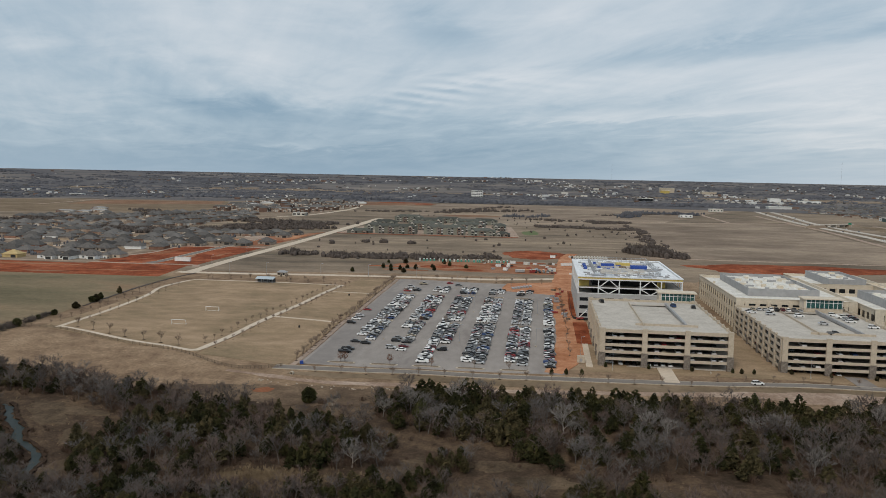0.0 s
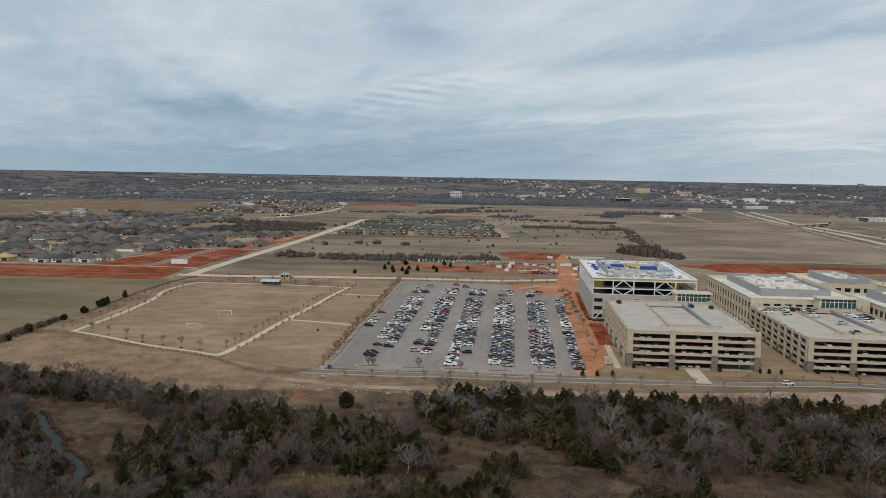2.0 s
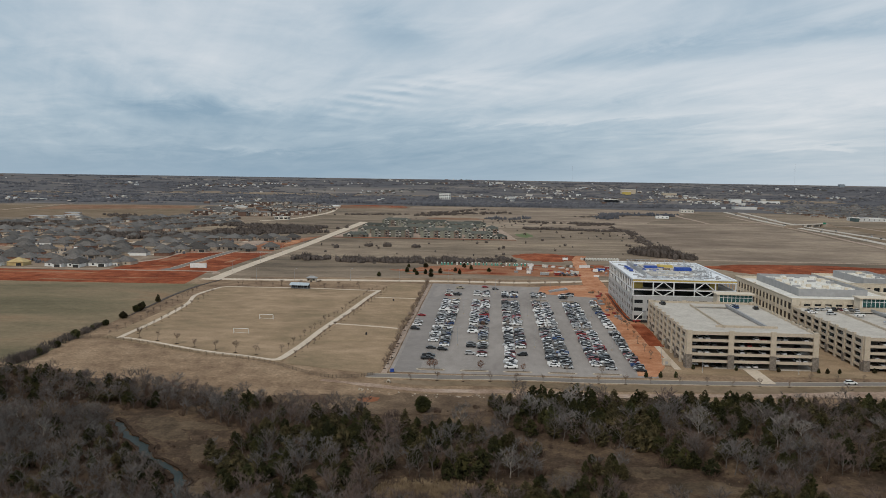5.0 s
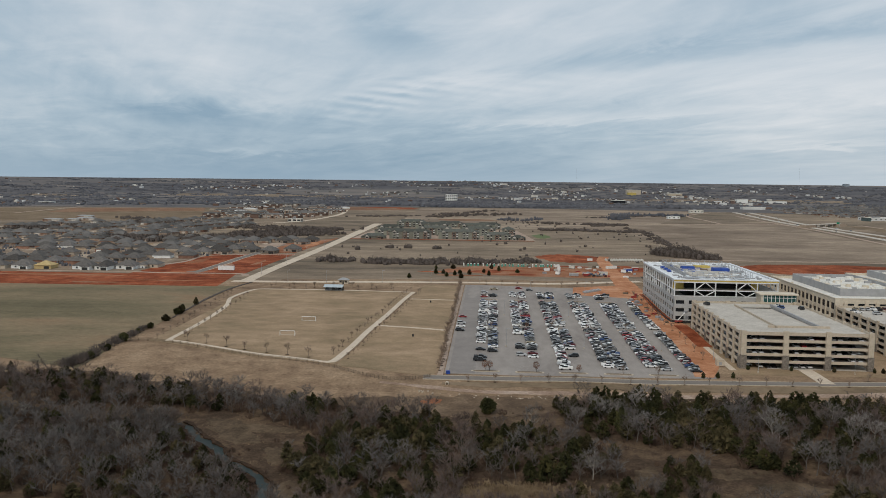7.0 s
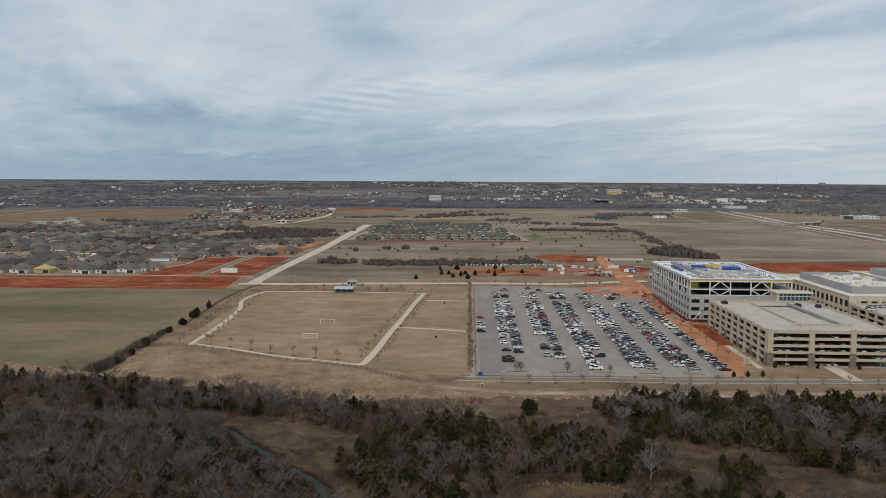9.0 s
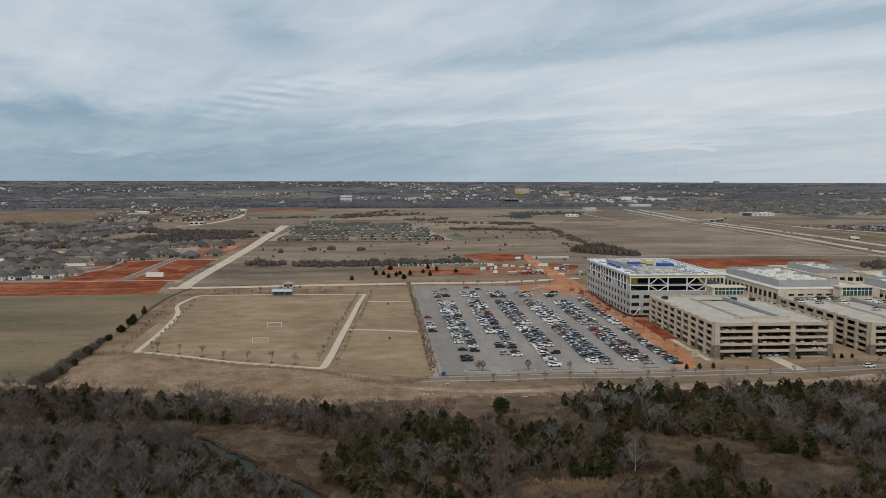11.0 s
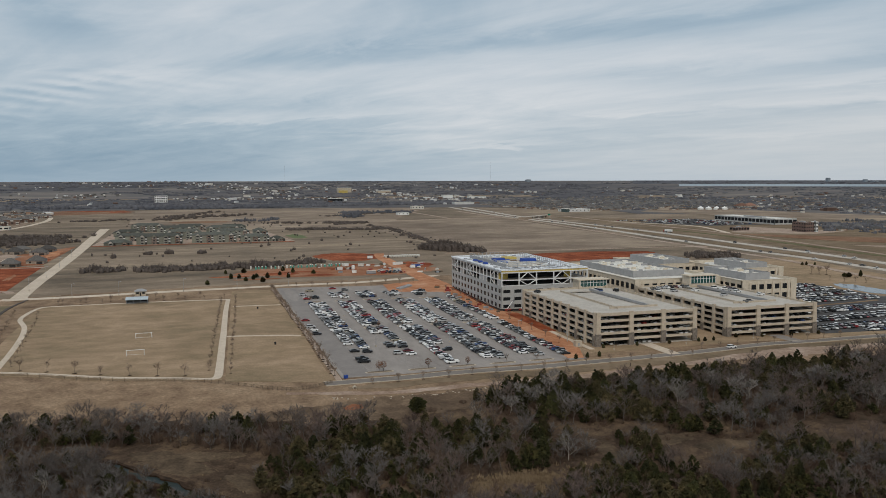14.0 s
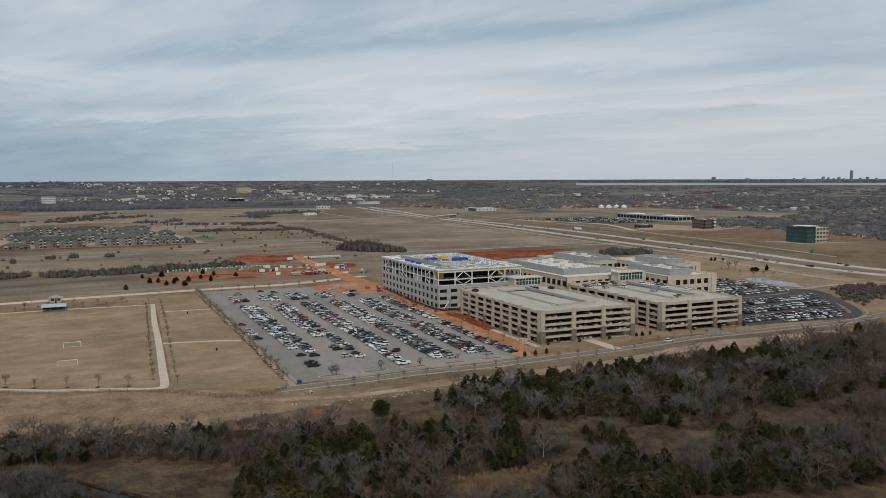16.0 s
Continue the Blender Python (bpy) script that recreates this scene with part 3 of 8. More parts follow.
for name, dy in (("kerb_1", 2.95), ("kerb_2", -2.95)):
    setting(name, strip([(12, 300.5 + dy), (60, 303.5 + dy), (120, 303 + dy), (185, 307 + dy), (250, 316 + dy), (330, 319 + dy), (385, 328 + dy)], 0.3, 0.27, 5), "kerb", "pale concrete kerb along the road", "kerb")
setting("rough_verge", strip([(-20, 265), (8, 267), (30, 268.5), (52, 271), (78, 276), (112, 281)], [5, 16, 25, 22, 12, 4], 0.1, 2.0, 3.2, nv=6, wander=0.3), "roughgrass", "dark rough grass below the dirt track", "ground")
setting("dirt_track", strip([(-4, 290), (30, 286), (70, 285.5), (115, 285), (160, 288), (195, 293), (235, 297), (270, 300), (320, 303)], [2.5, 3.4, 4.0, 3.8, 4.4, 7, 15, 8, 4], 0.14, 4, 1.4), "trackdirt", "pale rutted dirt track", "road")
setting("road_verge", strip([(20, 293.5), (60, 295), (120, 294), (185, 298), (250, 307), (330, 310), (390, 318)], [3, 7, 9, 9, 8, 8, 6], 0.1, 4, 1.5), "verge", "olive-brown rough verge below the road", "ground")
setting("bare_pad", blob(220, 294, 17, 9, 0.15, 3, 5), "trackdirt", "bare pale dirt pad beside the track", "ground")
setting("back_road", strip([(-150, 561), (-100, 559), (-40, 563), (25, 567), (75, 573), (108, 583), (150, 600)], 8, 0.15, 6), "concrete", "pale concrete road behind the sports field", "road")
setting("long_road", strip([(-140, 556), (-140.8, 575), (-142.3, 652), (-143.6, 760), (-145.4, 905), (-149, 1060), (-153, 1250), (-155, 1345)], [13, 9.4, 9.2, 10, 11, 12.5, 13.5, 14], 0.15, 12), "concrete", "straight pale concrete road running to the horizon", "road")
setting("footpath_1", strip([(-33, 315.6), (-29.2, 315.2), (-27.2, 319), (-25.6, 340), (-22.9, 379), (-20.8, 410), (-18.6, 446), (-16, 483), (-13.2, 517)], [2.4, 3.2, 3.3, 3.2, 3.1, 3.0, 2.9, 2.7, 2.6], 0.2, 3), "concrete", "wide pale concrete footpath", "path")
setting("footpath_2", strip([(-31, 315), (-36, 317.2), (-50, 324), (-80, 336), (-111, 348.6)], 2.4, 0.206, 5), "concrete", "pale concrete footpath along the lawn", "path")
setting("footpath_3", strip([(-112, 347), (-113, 383), (-115, 425), (-118.3, 452), (-124, 474), (-125.2, 486), (-124, 505), (-121, 519), (-115, 522.5)], [2.5, 2.6, 2.6, 2.6, 2.5, 2.4, 2.4, 2.3, 2.2], 0.2, 3), "concrete", "pale concrete footpath round the lawn", "path")
setting("footpath_4", strip([(-116, 522.3), (-72, 520), (-13, 515.5)], 2.2, 0.2, 5), "concrete", "pale concrete footpath behind the lawn", "path")
setting("footpath_5", strip([(-20, 396), (15, 390)], 2.2, 0.22, 5, smooth=False), "concrete", "pale concrete cross path", "path")
setting("footpath_6", strip([(-12, 486), (16, 484.5)], 1.5, 0.22, 5, smooth=False), "concrete", "narrow pale concrete cross path", "path")

# construction ground
setting("site_road", strip([(126, 312), (133, 350), (136, 403), (134, 470), (134, 535), (137, 620), (142, 745), (150, 800)], [8, 14, 17, 14, 16, 14, 12, 10], 0.2, 5, 1.6), "orange", "orange dirt haul road beside the car park", "road")
setting("site_dirt", quad([(92, 520), (131, 508), (138, 575), (96, 556)], 0.19), "orange", "orange dirt spread over the back of the car park", "ground")
setting("red_pit", quad([(137.4, 372), (144.4, 372), (144.4, 425), (137.0, 424)], 0.26), "red", "raked red clay strip beside the garage", "ground")
setting("wall_spoil", strip([(138.3, 441), (137.9, 470), (138.0, 500), (138.2, 528)], [2.4, 3.0, 2.6, 2.2], 0.55, 3, 0.8, wander=0.5), "red", "heaped red spoil along the foot of the new wall", "ground")
setting("site_yard", blob(88, 655, 92, 44, 0.13, 5), "siteclay", "bare red clay builders' yard", "ground")
for i, (bx, by, ra, rb) in enumerate(((34, 642, 16, 9), (88, 668, 14, 14), (152, 690, 22, 26), (120, 650, 18, 8), (62, 628, 14, 6))):
    setting("clay_patch", blob(bx, by, ra, rb, 0.2, 30 + i), "red" if i != 3 else "orange", "churned red clay of the builders' yard", "ground")
for i, (bx, by, ra, rb) in enumerate(((-6, 634, 16, 4), (12, 612, 20, 4), (50, 655, 20, 5), (20, 668, 14, 4), (104, 700, 22, 6))):
    setting("clay_patch", blob(bx, by, ra, rb, 0.21, 50 + i), "siteclay" if i % 2 else "red", "scraped red clay beside the builders' yard", "ground")
setting("clay_mound", blob(114, 778, 36, 44, 0.17, 8), "red", "smooth red clay fill", "ground")
setting("clay_field", blob(335, 716, 100, 44, 0.16, 12, 4), "red", "red clay graded ground behind the offices", "ground")
setting("house_clay", quad([(-560, 536), (-152, 532), (-160, 600), (-560, 600)], 0.12, 12), "red", "bare red clay strip below the new houses", "ground")
setting("house_clay_back", quad([(-246, 600), (-155, 600), (-157, 778), (-236, 768)], 0.13, 12), "red", "bare red clay building plots", "ground")
setting("clay_street", strip([(-340, 607), (-254, 611), (-223, 607), (-160, 604), (-150, 590)], 5, 0.2, 8), "dirt", "pale new street along the clay strip", "road")
setting("plot_ground", quad([(-198, 790), (-160, 790), (-156, 1000), (-200, 905)], 0.14, 10), "siteclay", "graded red clay plots beside the road", "ground")
for bx, by, ra, rb, m in ((-208, 880, 14, 34, "dirt"), (-168, 905, 8, 45, "orange"), (-166, 830, 7, 30, "red"), (-222, 850, 9, 16, "orange"), (-196, 830, 8, 20, "siteclay"), (-190, 660, 5, 24, "siteclay"), (-168, 690, 3, 26, "siteclay"), (-226, 700, 6, 30, "siteclay"), (-300, 585, 60, 5, "siteclay"), (-200, 560, 30, 2.5, "siteclay"), (-380, 560, 50, 6, "redbrown"), (-245, 545, 24, 3, "redbrown"), (-215, 640, 9, 2.5, "siteclay")):
    setting("graded_patch", blob(bx, by, ra, rb, 0.24, int(abs(bx) + by), 0, 0.5), m, "scraped bare soil among the building plots", "ground")
setting("new_street", strip([(-200, 612), (-195.5, 626), (-196, 670), (-197.5, 726), (-197, 791), (-199, 860), (-199.5, 892)], [13, 8, 7, 7, 7, 7.5, 12], 0.2, 6), "roadgrey", "new grey asphalt street through the clay plots", "road")
for name, dx in (("street_kerb_1", 4.0), ("street_kerb_2", -4.0)):
    setting(name, strip([(-195.5 + dx, 628), (-196 + dx, 670), (-197.5 + dx, 726), (-197 + dx, 791), (-199 + dx, 860)], 0.9, 0.25, 6), "kerb", "pale kerb and pavement of the new street", "kerb")
setting("plot_strip", strip([(-250, 655), (-241, 675), (-236, 700), (-239, 742), (-227, 757), (-203, 768)], [6, 5, 4, 5, 6, 5], 0.25, 4, 1.2), "dirt", "pale graded strip between the clay and the houses", "ground")
setting("plot_strip", strip([(-192, 770), (-176, 766), (-155, 768)], [4, 5, 6], 0.25, 4, 1.0), "dirt", "pale graded strip across the clay plots", "ground")
setting("pasture_edge", strip([(-134, 556), (-139, 519), (-138.4, 474), (-135.6, 440), (-133.2, 405)], [1.6, 2.0, 1.9, 1.3, 0.5], 0.3, 3, 0.5, wander=0.5), "thicket", "dark rough grown edge of the pasture", "ground")
setting("office_apron", quad([(139, 318), (330, 325), (330, 440), (139, 428)], 0.06), "lawn", "dormant lawn round the garages", "lawn")
setting("east_car_park", quad([(279, 331), (356, 327), (397, 378), (279, 404)], 0.14), "asphalt_dark", "dark asphalt car park beside the offices", "car park")
setting("east_car_park_2", quad([(327, 402), (397, 378), (421, 415), (366, 456)], 0.145), "asphalt_dark", "dark asphalt car park behind the offices", "car park")
setting("east_car_park_3", quad([(363, 454), (410, 416), (409, 482), (366, 492)], 0.15), "asphalt_dark", "dark asphalt car park below the pond", "car park")
setting("east_drive", strip([(399, 420), (415, 412), (411, 396), (399, 378), (386, 356), (372, 338), (352, 328)], 6, 0.2, 5), "asphalt_dark", "curving grey drive round the car park", "road")
setting("east_kerb", strip([(404, 424), (420, 413), (416, 393), (404, 374), (391, 353), (376, 334), (352, 323.5)], 0.35, 0.28, 5), "kerb", "pale kerb round the car park", "kerb")
setting("pond_road", strip([(415, 418), (440, 421), (466, 421), (500, 415), (540, 405)], 6, 0.2, 6), "dirt", "pale lane below the pond", "road")
setting("lot_bank", strip([(333, 398), (342, 402.5), (365, 405), (393, 409)], 2.6, 0.3, 5), "grass", "narrow grass strip across the car park", "lawn")
pond = blob(426, 454, 12, 36, 0.12, 4, -8)
M["pondwater"] = two("pond_water", (0.055, 0.075, 0.085), (0.085, 0.105, 0.115), 0.1, rough=0.12, spec=0.5)
setting("pond", pond, "pondwater", "small grey-blue pond beside the car park", "water")

# creek
for bx, by, ra, rb, rot in ((-42, 230, 12, 6, -38), (-22, 214, 10, 6, -55), (-33, 236, 12, 4, -10), (-12, 188, 7, 10, 20), (122, 203, 12, 5, 5), (150, 197, 12, 5, -5), (44, 190, 14, 6, 3), (108, 212, 12, 4, 10), (84, 206, 5, 8, 0), (-48, 240, 9, 5, -20)):
    setting("creek_meadow", blob(bx, by, ra, rb, 0.12, int(abs(bx)), rot, 0.5), "meadow", "tan rough grass in a clearing of the wood", "ground")
for name, d in (("creek_bank_1", 2.2), ("creek_bank_2", -2.2)):
    C = np.array(CREEK[1:-1], float)
    T = np.gradient(C, axis=0)
    Nn = np.stack([-T[:, 1], T[:, 0]], -1) / np.linalg.norm(T, axis=1)[:, None]
    setting(name, strip([tuple(p) for p in C + Nn * d], 1.3, 0.55, 1.2, 1.3, wander=0.35), "bank", "raw red-brown cut bank of the creek", "bank")
setting("creek", strip(CREEK[1:-1], [1.4, 2.2, 2.8, 3.8, 3.0, 1.8, 3.4, 3.4, 3.4], 0.15, 1.2, 1.6, wander=0.3), "water", "narrow dull blue creek between cut banks", "water")


# ---------------- parking garages ----------------
def garage(x, y, z):
    W, L, N, F = 55.0, 88.0, 5, 2.98
    t = thing("parking_garage", "five-level cream precast concrete parking garage with stone pillar bases", "parking garage", "garages", at=(x, y, z))
    floor = Geo().box(0.4, W - 0.4, 0.4, L - 0.4, -0.3, 0)
    for k in range(N + 1):
        zz = k * F
        if k == N:
            g = Geo()
            for a, b, c, d in ((0.4, 20, 0.4, L - 0.4), (38, W - 0.4, 0.4, L - 0.4), (20, 38, 0.4, 18), (20, 38, 78, L - 0.4)):
                g.box(a, b, c, d, zz - 0.4, zz)
        else:
            g = Geo().box(0.4, W - 0.4, 0.4, L - 0.4, zz - 0.4, zz)
        part("deck", g, "deck", t, "sunlit pale roof deck" if k == N else "")
    ramp = Geo()
    ramp.face((20, 18, N * F - 0.02), (38, 18, N * F - 0.02), (38, 78, N * F - 0.9), (20, 78, N * F - 0.9))
    ramp.face((20, 78, N * F - 1.3), (38, 78, N * F - 1.3), (38, 18, N * F - 0.42), (20, 18, N * F - 0.42))
    part("ramp", ramp, "deck", t)
    for name, b in (("ramp_wall", (19.7, 20.0, 15, 80)), ("ramp_wall", (38.0, 38.9, 17.5, 80)), ("ramp_wall", (16.5, 43.5, 17.0, 17.5))):
        part(name, Geo().box(*b, N * F - 1.2, N * F + (1.25 if b[0] > 30 else 0.95)), "screen" if b[0] > 30 else "kerb", t)
    bays_f, bays_s = 3, 9
    pw = 2.3
    step = (W - pw) / bays_f
    sp = Geo().box(0, step - pw, 0, 0.35, -0.42, 0.80).mesh("spandrel", "precast")
    sp_top = Geo().box(0, step - pw, 0, 0.35, -0.42, 1.05).mesh("spandrel", "precast")
    col = Geo().box(0, pw, -0.25, 1.0, 0, 16.35, 0.04).mesh("pillar", "precast")
    base = Geo().box(-0.15, pw + 0.15, -0.42, 1.1, 0, 6.0).mesh("stone_base", "stone")
    for face in (0, 1):
        flip = Matrix.Identity(4) if face == 0 else Matrix.Translation((W, L, 0)) @ Matrix.Rotation(math.pi, 4, "Z")
        for i in range(bays_f + 1):
            c = part("pillar", col, None, t)
            c.matrix_local = flip @ Matrix.Translation((i * step, 0, 0))
            part("stone_base", base, None, c)
        for k in range(1, N + 1):
            for i in range(bays_f):
                s = part("spandrel", sp_top if k == N else sp, None, t)
                s.matrix_local = flip @ Matrix.Translation((pw + i * step, 0.02, k * F))
    ps = 1.9
    step_s = (L - 2.4 - ps) / bays_s
    sp2 = Geo().box(0, step_s - ps, 0, 0.35, -0.42, 0.82).mesh("spandrel", "precast")
    col2 = Geo().box(0, ps, -0.3, 0.9, 0, 16.2, 0.04).mesh("pillar", "precast")
    base2 = Geo().box(-0.12, ps + 0.12, -0.42, 1.0, 0, 5.2).mesh("stone_base", "stone")
    for face in (0, 1):
        turn = Matrix.Translation((0, L - 1.2, 0)) @ Matrix.Rotation(-math.pi / 2, 4, "Z") if face == 0 else Matrix.Translation((W, 1.2, 0)) @ Matrix.Rotation(math.pi / 2, 4, "Z")
        for i in range(bays_s + 1):
            c = part("pillar", col2, None, t)
            c.matrix_local = turn @ Matrix.Translation((i * step_s, 0, 0))
            if i % 2 == 1:
                part("stone_base", base2, None, c)
        for k in range(1, N + 1):
            for i in range(bays_s):
                s = part("spandrel", sp2, None, t)
                s.matrix_local = turn @ Matrix.Translation((ps + i * step_s, 0.02, k * F))
    core = Geo().box(27, 31, 20, 70, 0, N * F - F - 0.6)
    part("core_wall", core, "deck", t)
    return t


garage_a = garage(145, 330, 0)
garage_b = copy_thing(garage_a, pose(220.6, 334, -1.6))


def lobby(x, y, z, w, d, h0, h1, turn=0):
    """A stair lobby: a plain shaft with a glazed room on top."""
    t = thing("stair_lobby", "glazed stair lobby with teal panes and a cream flat roof", "lobby", "lobbies", at=(x, y, z), rz=turn)
    part("shaft", Geo().box(0, w, 0.3, d, 0, h0), "precast", t)
    part("roof", Geo().box(-0.8, w + 0.8, -1.0, d + 0.6, h1, h1 + 0.55), "officestone", t)
    part("side_wall", Geo().box(0, 1.0, 0.1, d, h0, h1), "officestone", t)
    n = 8
    s = (w - 1.6) / n
    pane = Geo().box(0.12, s - 0.12, 0, 0.1, 0.3, h1 - h0 - 0.3).mesh("pane", "teal")
    for i in range(n):
        part("pane", pane, None, t, at=(1.2 + i * s, 0.3, h0))
    mull = Geo().box(-0.12, 0.12, -0.1, 0.35, 0, h1 - h0).mesh("mullion", "steel_white")
    for i in range(n + 1):
        part("mullion", mull, None, t, at=(1.2 + i * s, 0.2, h0))
    part("transom", Geo().box(1.2, w - 0.4, 0.12, 0.4, (h0 + h1) / 2 + 0.6, (h0 + h1) / 2 + 0.8), "steel_white", t)
    part("back_wall", Geo().box(1.0, w, d - 0.4, d, h0, h1), "precast", t)
    part("side_wall", Geo().box(w - 0.4, w, 0.3, d - 0.4, h0, h1), "teal", t, "glazed end wall")
    return t


lobby(181.5, 419.5, 0, 18.5, 8, 15.0, 19.6)
lobby(253, 414, 13.32, 19, 7.6, 1.9, 6.6)


# ---------------- office buildings ----------------
def facade(g, length, base, floors, fh, bays, ww, wh, sill, top, thick=0.5):
    """Wall along +x at y = 0..thick with openings left free; returns the lower-left corners of the openings."""
    s = length / bays
    holes = []
    z = base
    for k in range(floors):
        g.box(0, length, 0, thick, z, base + k * fh + sill)
        for i in range(bays + 1):
            a = 0 if i == 0 else (i - 1) * s + (s + ww) / 2
            b = length if i == bays else i * s + (s - ww) / 2
            g.box(a, b, 0, thick, base + k * fh + sill, base + k * fh + sill + wh)
        holes += [(i * s + (s - ww) / 2, base + k * fh + sill) for i in range(bays)]
        z = base + k * fh + sill + wh
    g.box(0, length, 0, thick, z, top)
    return holes


def window_mesh(w, h, mat="glass", frame_mat=None):
    g = Geo().box(0, w, 0, 0.08, 0, h)
    return g.mesh("window", mat)


def walls(t, W, L, sides, mat, glass="glass"):
    """Four walls of a block W by L; sides: for each of front, right, back, left: base, floors, fh, bays, ww, wh, sill, top."""
    turns = (Matrix.Identity(4), Matrix.Translation((W, 0, 0)) @ Matrix.Rotation(math.pi / 2, 4, "Z"), Matrix.Translation((W, L, 0)) @ Matrix.Rotation(math.pi, 4, "Z"), Matrix.Translation((0, L, 0)) @ Matrix.Rotation(-math.pi / 2, 4, "Z"))
    for i, (m, s) in enumerate(zip(turns, sides)):
        ln = W if i % 2 == 0 else L
        g = Geo()
        holes = facade(g, ln, *s)
        w = part("wall", g, mat, t)
        w.matrix_local = m
        me = window_mesh(s[4], s[5], glass)
        for hx, hz in holes:
            o = part("window", me, None, w, at=(hx, 0.22, hz))


def office(x, y, z, W, L, H, bays_f, bays_s, pent, roofz=-1.3, floors=3, steps=True):
    t = thing("office_building", "three-storey cream precast office building with grey rooftop screens", "office building", "offices", at=(x, y, z))
    fh = (H - 1.6) / floors
    f = (0, floors, fh, bays_f, W / bays_f * 0.62, fh * 0.56, fh * 0.26, H)
    s = (0, floors, fh, bays_s, L / bays_s * 0.72, fh * 0.62, fh * 0.22, H)
    walls(t, W, L, (f, s, f, s), "officestone")
    part("roof", Geo().box(0.5, W - 0.5, 0.5, L - 0.5, H + roofz - 0.4, H + roofz), "membrane", t)
    if steps:
        cap = Geo().box(0, 4.2, -0.25, 0.9, 0, H + 0.35).mesh("corner_pier", "officestone")
        for px, py, rz in ((0, 0, 0), (W - 4.2, 0, 0), (0, L - 0.65, 0), (W - 4.2, L - 0.65, 0)):
            part("corner_pier", cap, None, t, at=(px, py, 0))
        pier = Geo().box(-0.4, 0.0, -0.55, 0.55, 0, H - 2.2, 0.04).box(-0.25, 0.0, -0.75, 0.75, H - 2.2, H - 1.2).mesh("pier", "officestone")
        for i in range(1, bays_s):
            part("pier", pier, None, t, at=(0, L * i / bays_s, 0))
        pier_f = Geo().box(-0.7, 0.7, -0.55, 0.0, 0, H - 2.2, 0.05).box(-0.85, 0.85, -0.3, 0.0, H - 2.2, H - 1.2).mesh("pier", "officestone")
        for i in range(1, bays_f):
            part("pier", pier_f, None, t, at=(W * i / bays_f, 0, 0))
        coping = Geo().box(-0.2, W + 0.2, -0.2, 0.55, H, H + 0.25).box(-0.2, 0.55, 0.55, L + 0.2, H, H + 0.25).box(W - 0.55, W + 0.2, 0.55, L + 0.2, H, H + 0.25).box(0.55, W - 0.55, L - 0.55, L + 0.2, H, H + 0.25)
        part("coping", coping, "officestone", t)
        ru = random.Random(int(x) + 5)
        for i in range(int(W * L / 600)):
            ux, uy, uw, ud = ru.uniform(2, W - 6), ru.uniform(2, L - 5), ru.uniform(1.0, 3.2), ru.uniform(1.0, 2.6)
            if not pent or ux + uw < pent[0] - 0.5 or ux > pent[1] + 0.5 or uy + ud < pent[2] - 0.5 or uy > pent[3] + 0.5:
                part("roof_vent", Geo().box(ux, ux + uw, uy, uy + ud, H + roofz, H + roofz + ru.uniform(0.5, 1.3), 0.05), ("screen", "steel", "officestone", "steel_white")[i % 4], t)
    if pent:
        px0, px1, py0, py1, ph = pent
        g = Geo()
        g.box(px0, px1, py0, py0 + 0.4, H + roofz, H + ph).box(px0, px1, py1 - 0.4, py1, H + roofz, H + ph)
        g.box(px0, px0 + 0.4, py0 + 0.4, py1 - 0.4, H + roofz, H + ph).box(px1 - 0.4, px1, py0 + 0.4, py1 - 0.4, H + roofz, H + ph)
        part("rooftop_screen", g, "screen", t)
        part("penthouse_roof", Geo().box(px0 + 0.4, px1 - 0.4, py0 + 0.4, py1 - 0.4, H + roofz, H + ph - 1.8), "membrane", t)
        rnd = random.Random(int(x))
        for i in range(int((py1 - py0) / 5)):
            for k in range(int((px1 - px0) / 9)):
                ux, uy = px0 + 2 + k * 9 + rnd.uniform(0, 3), py0 + 2 + i * 5 + rnd.uniform(-0.5, 0.5)
                if rnd.random() < 0.75:
                    part("roof_unit", Geo().box(ux, ux + rnd.uniform(2, 5), uy, uy + rnd.uniform(1.2, 2.6), H + ph - 1.8, H + ph - rnd.uniform(0.1, 0.9), 0.1), ("membrane", "officestone", "membrane", "screen")[(i + k) % 4], t)
    return t


office(222, 425, -1, 61, 102, 18.6, 11, 17, (11, 48.5, 20.5, 94, 2.9))
office(284, 405, -1.5, 40, 58, 18.5, 7, 10, (11, 29, 11, 54, 3.2))
office(322, 464, -1.5, 42, 56, 18.3, 7, 10, (15, 33, 6, 42, 3.2))
office(284, 508, -1, 46, 54, 17.6, 8, 9, (13, 35, 3, 50, 3.1))


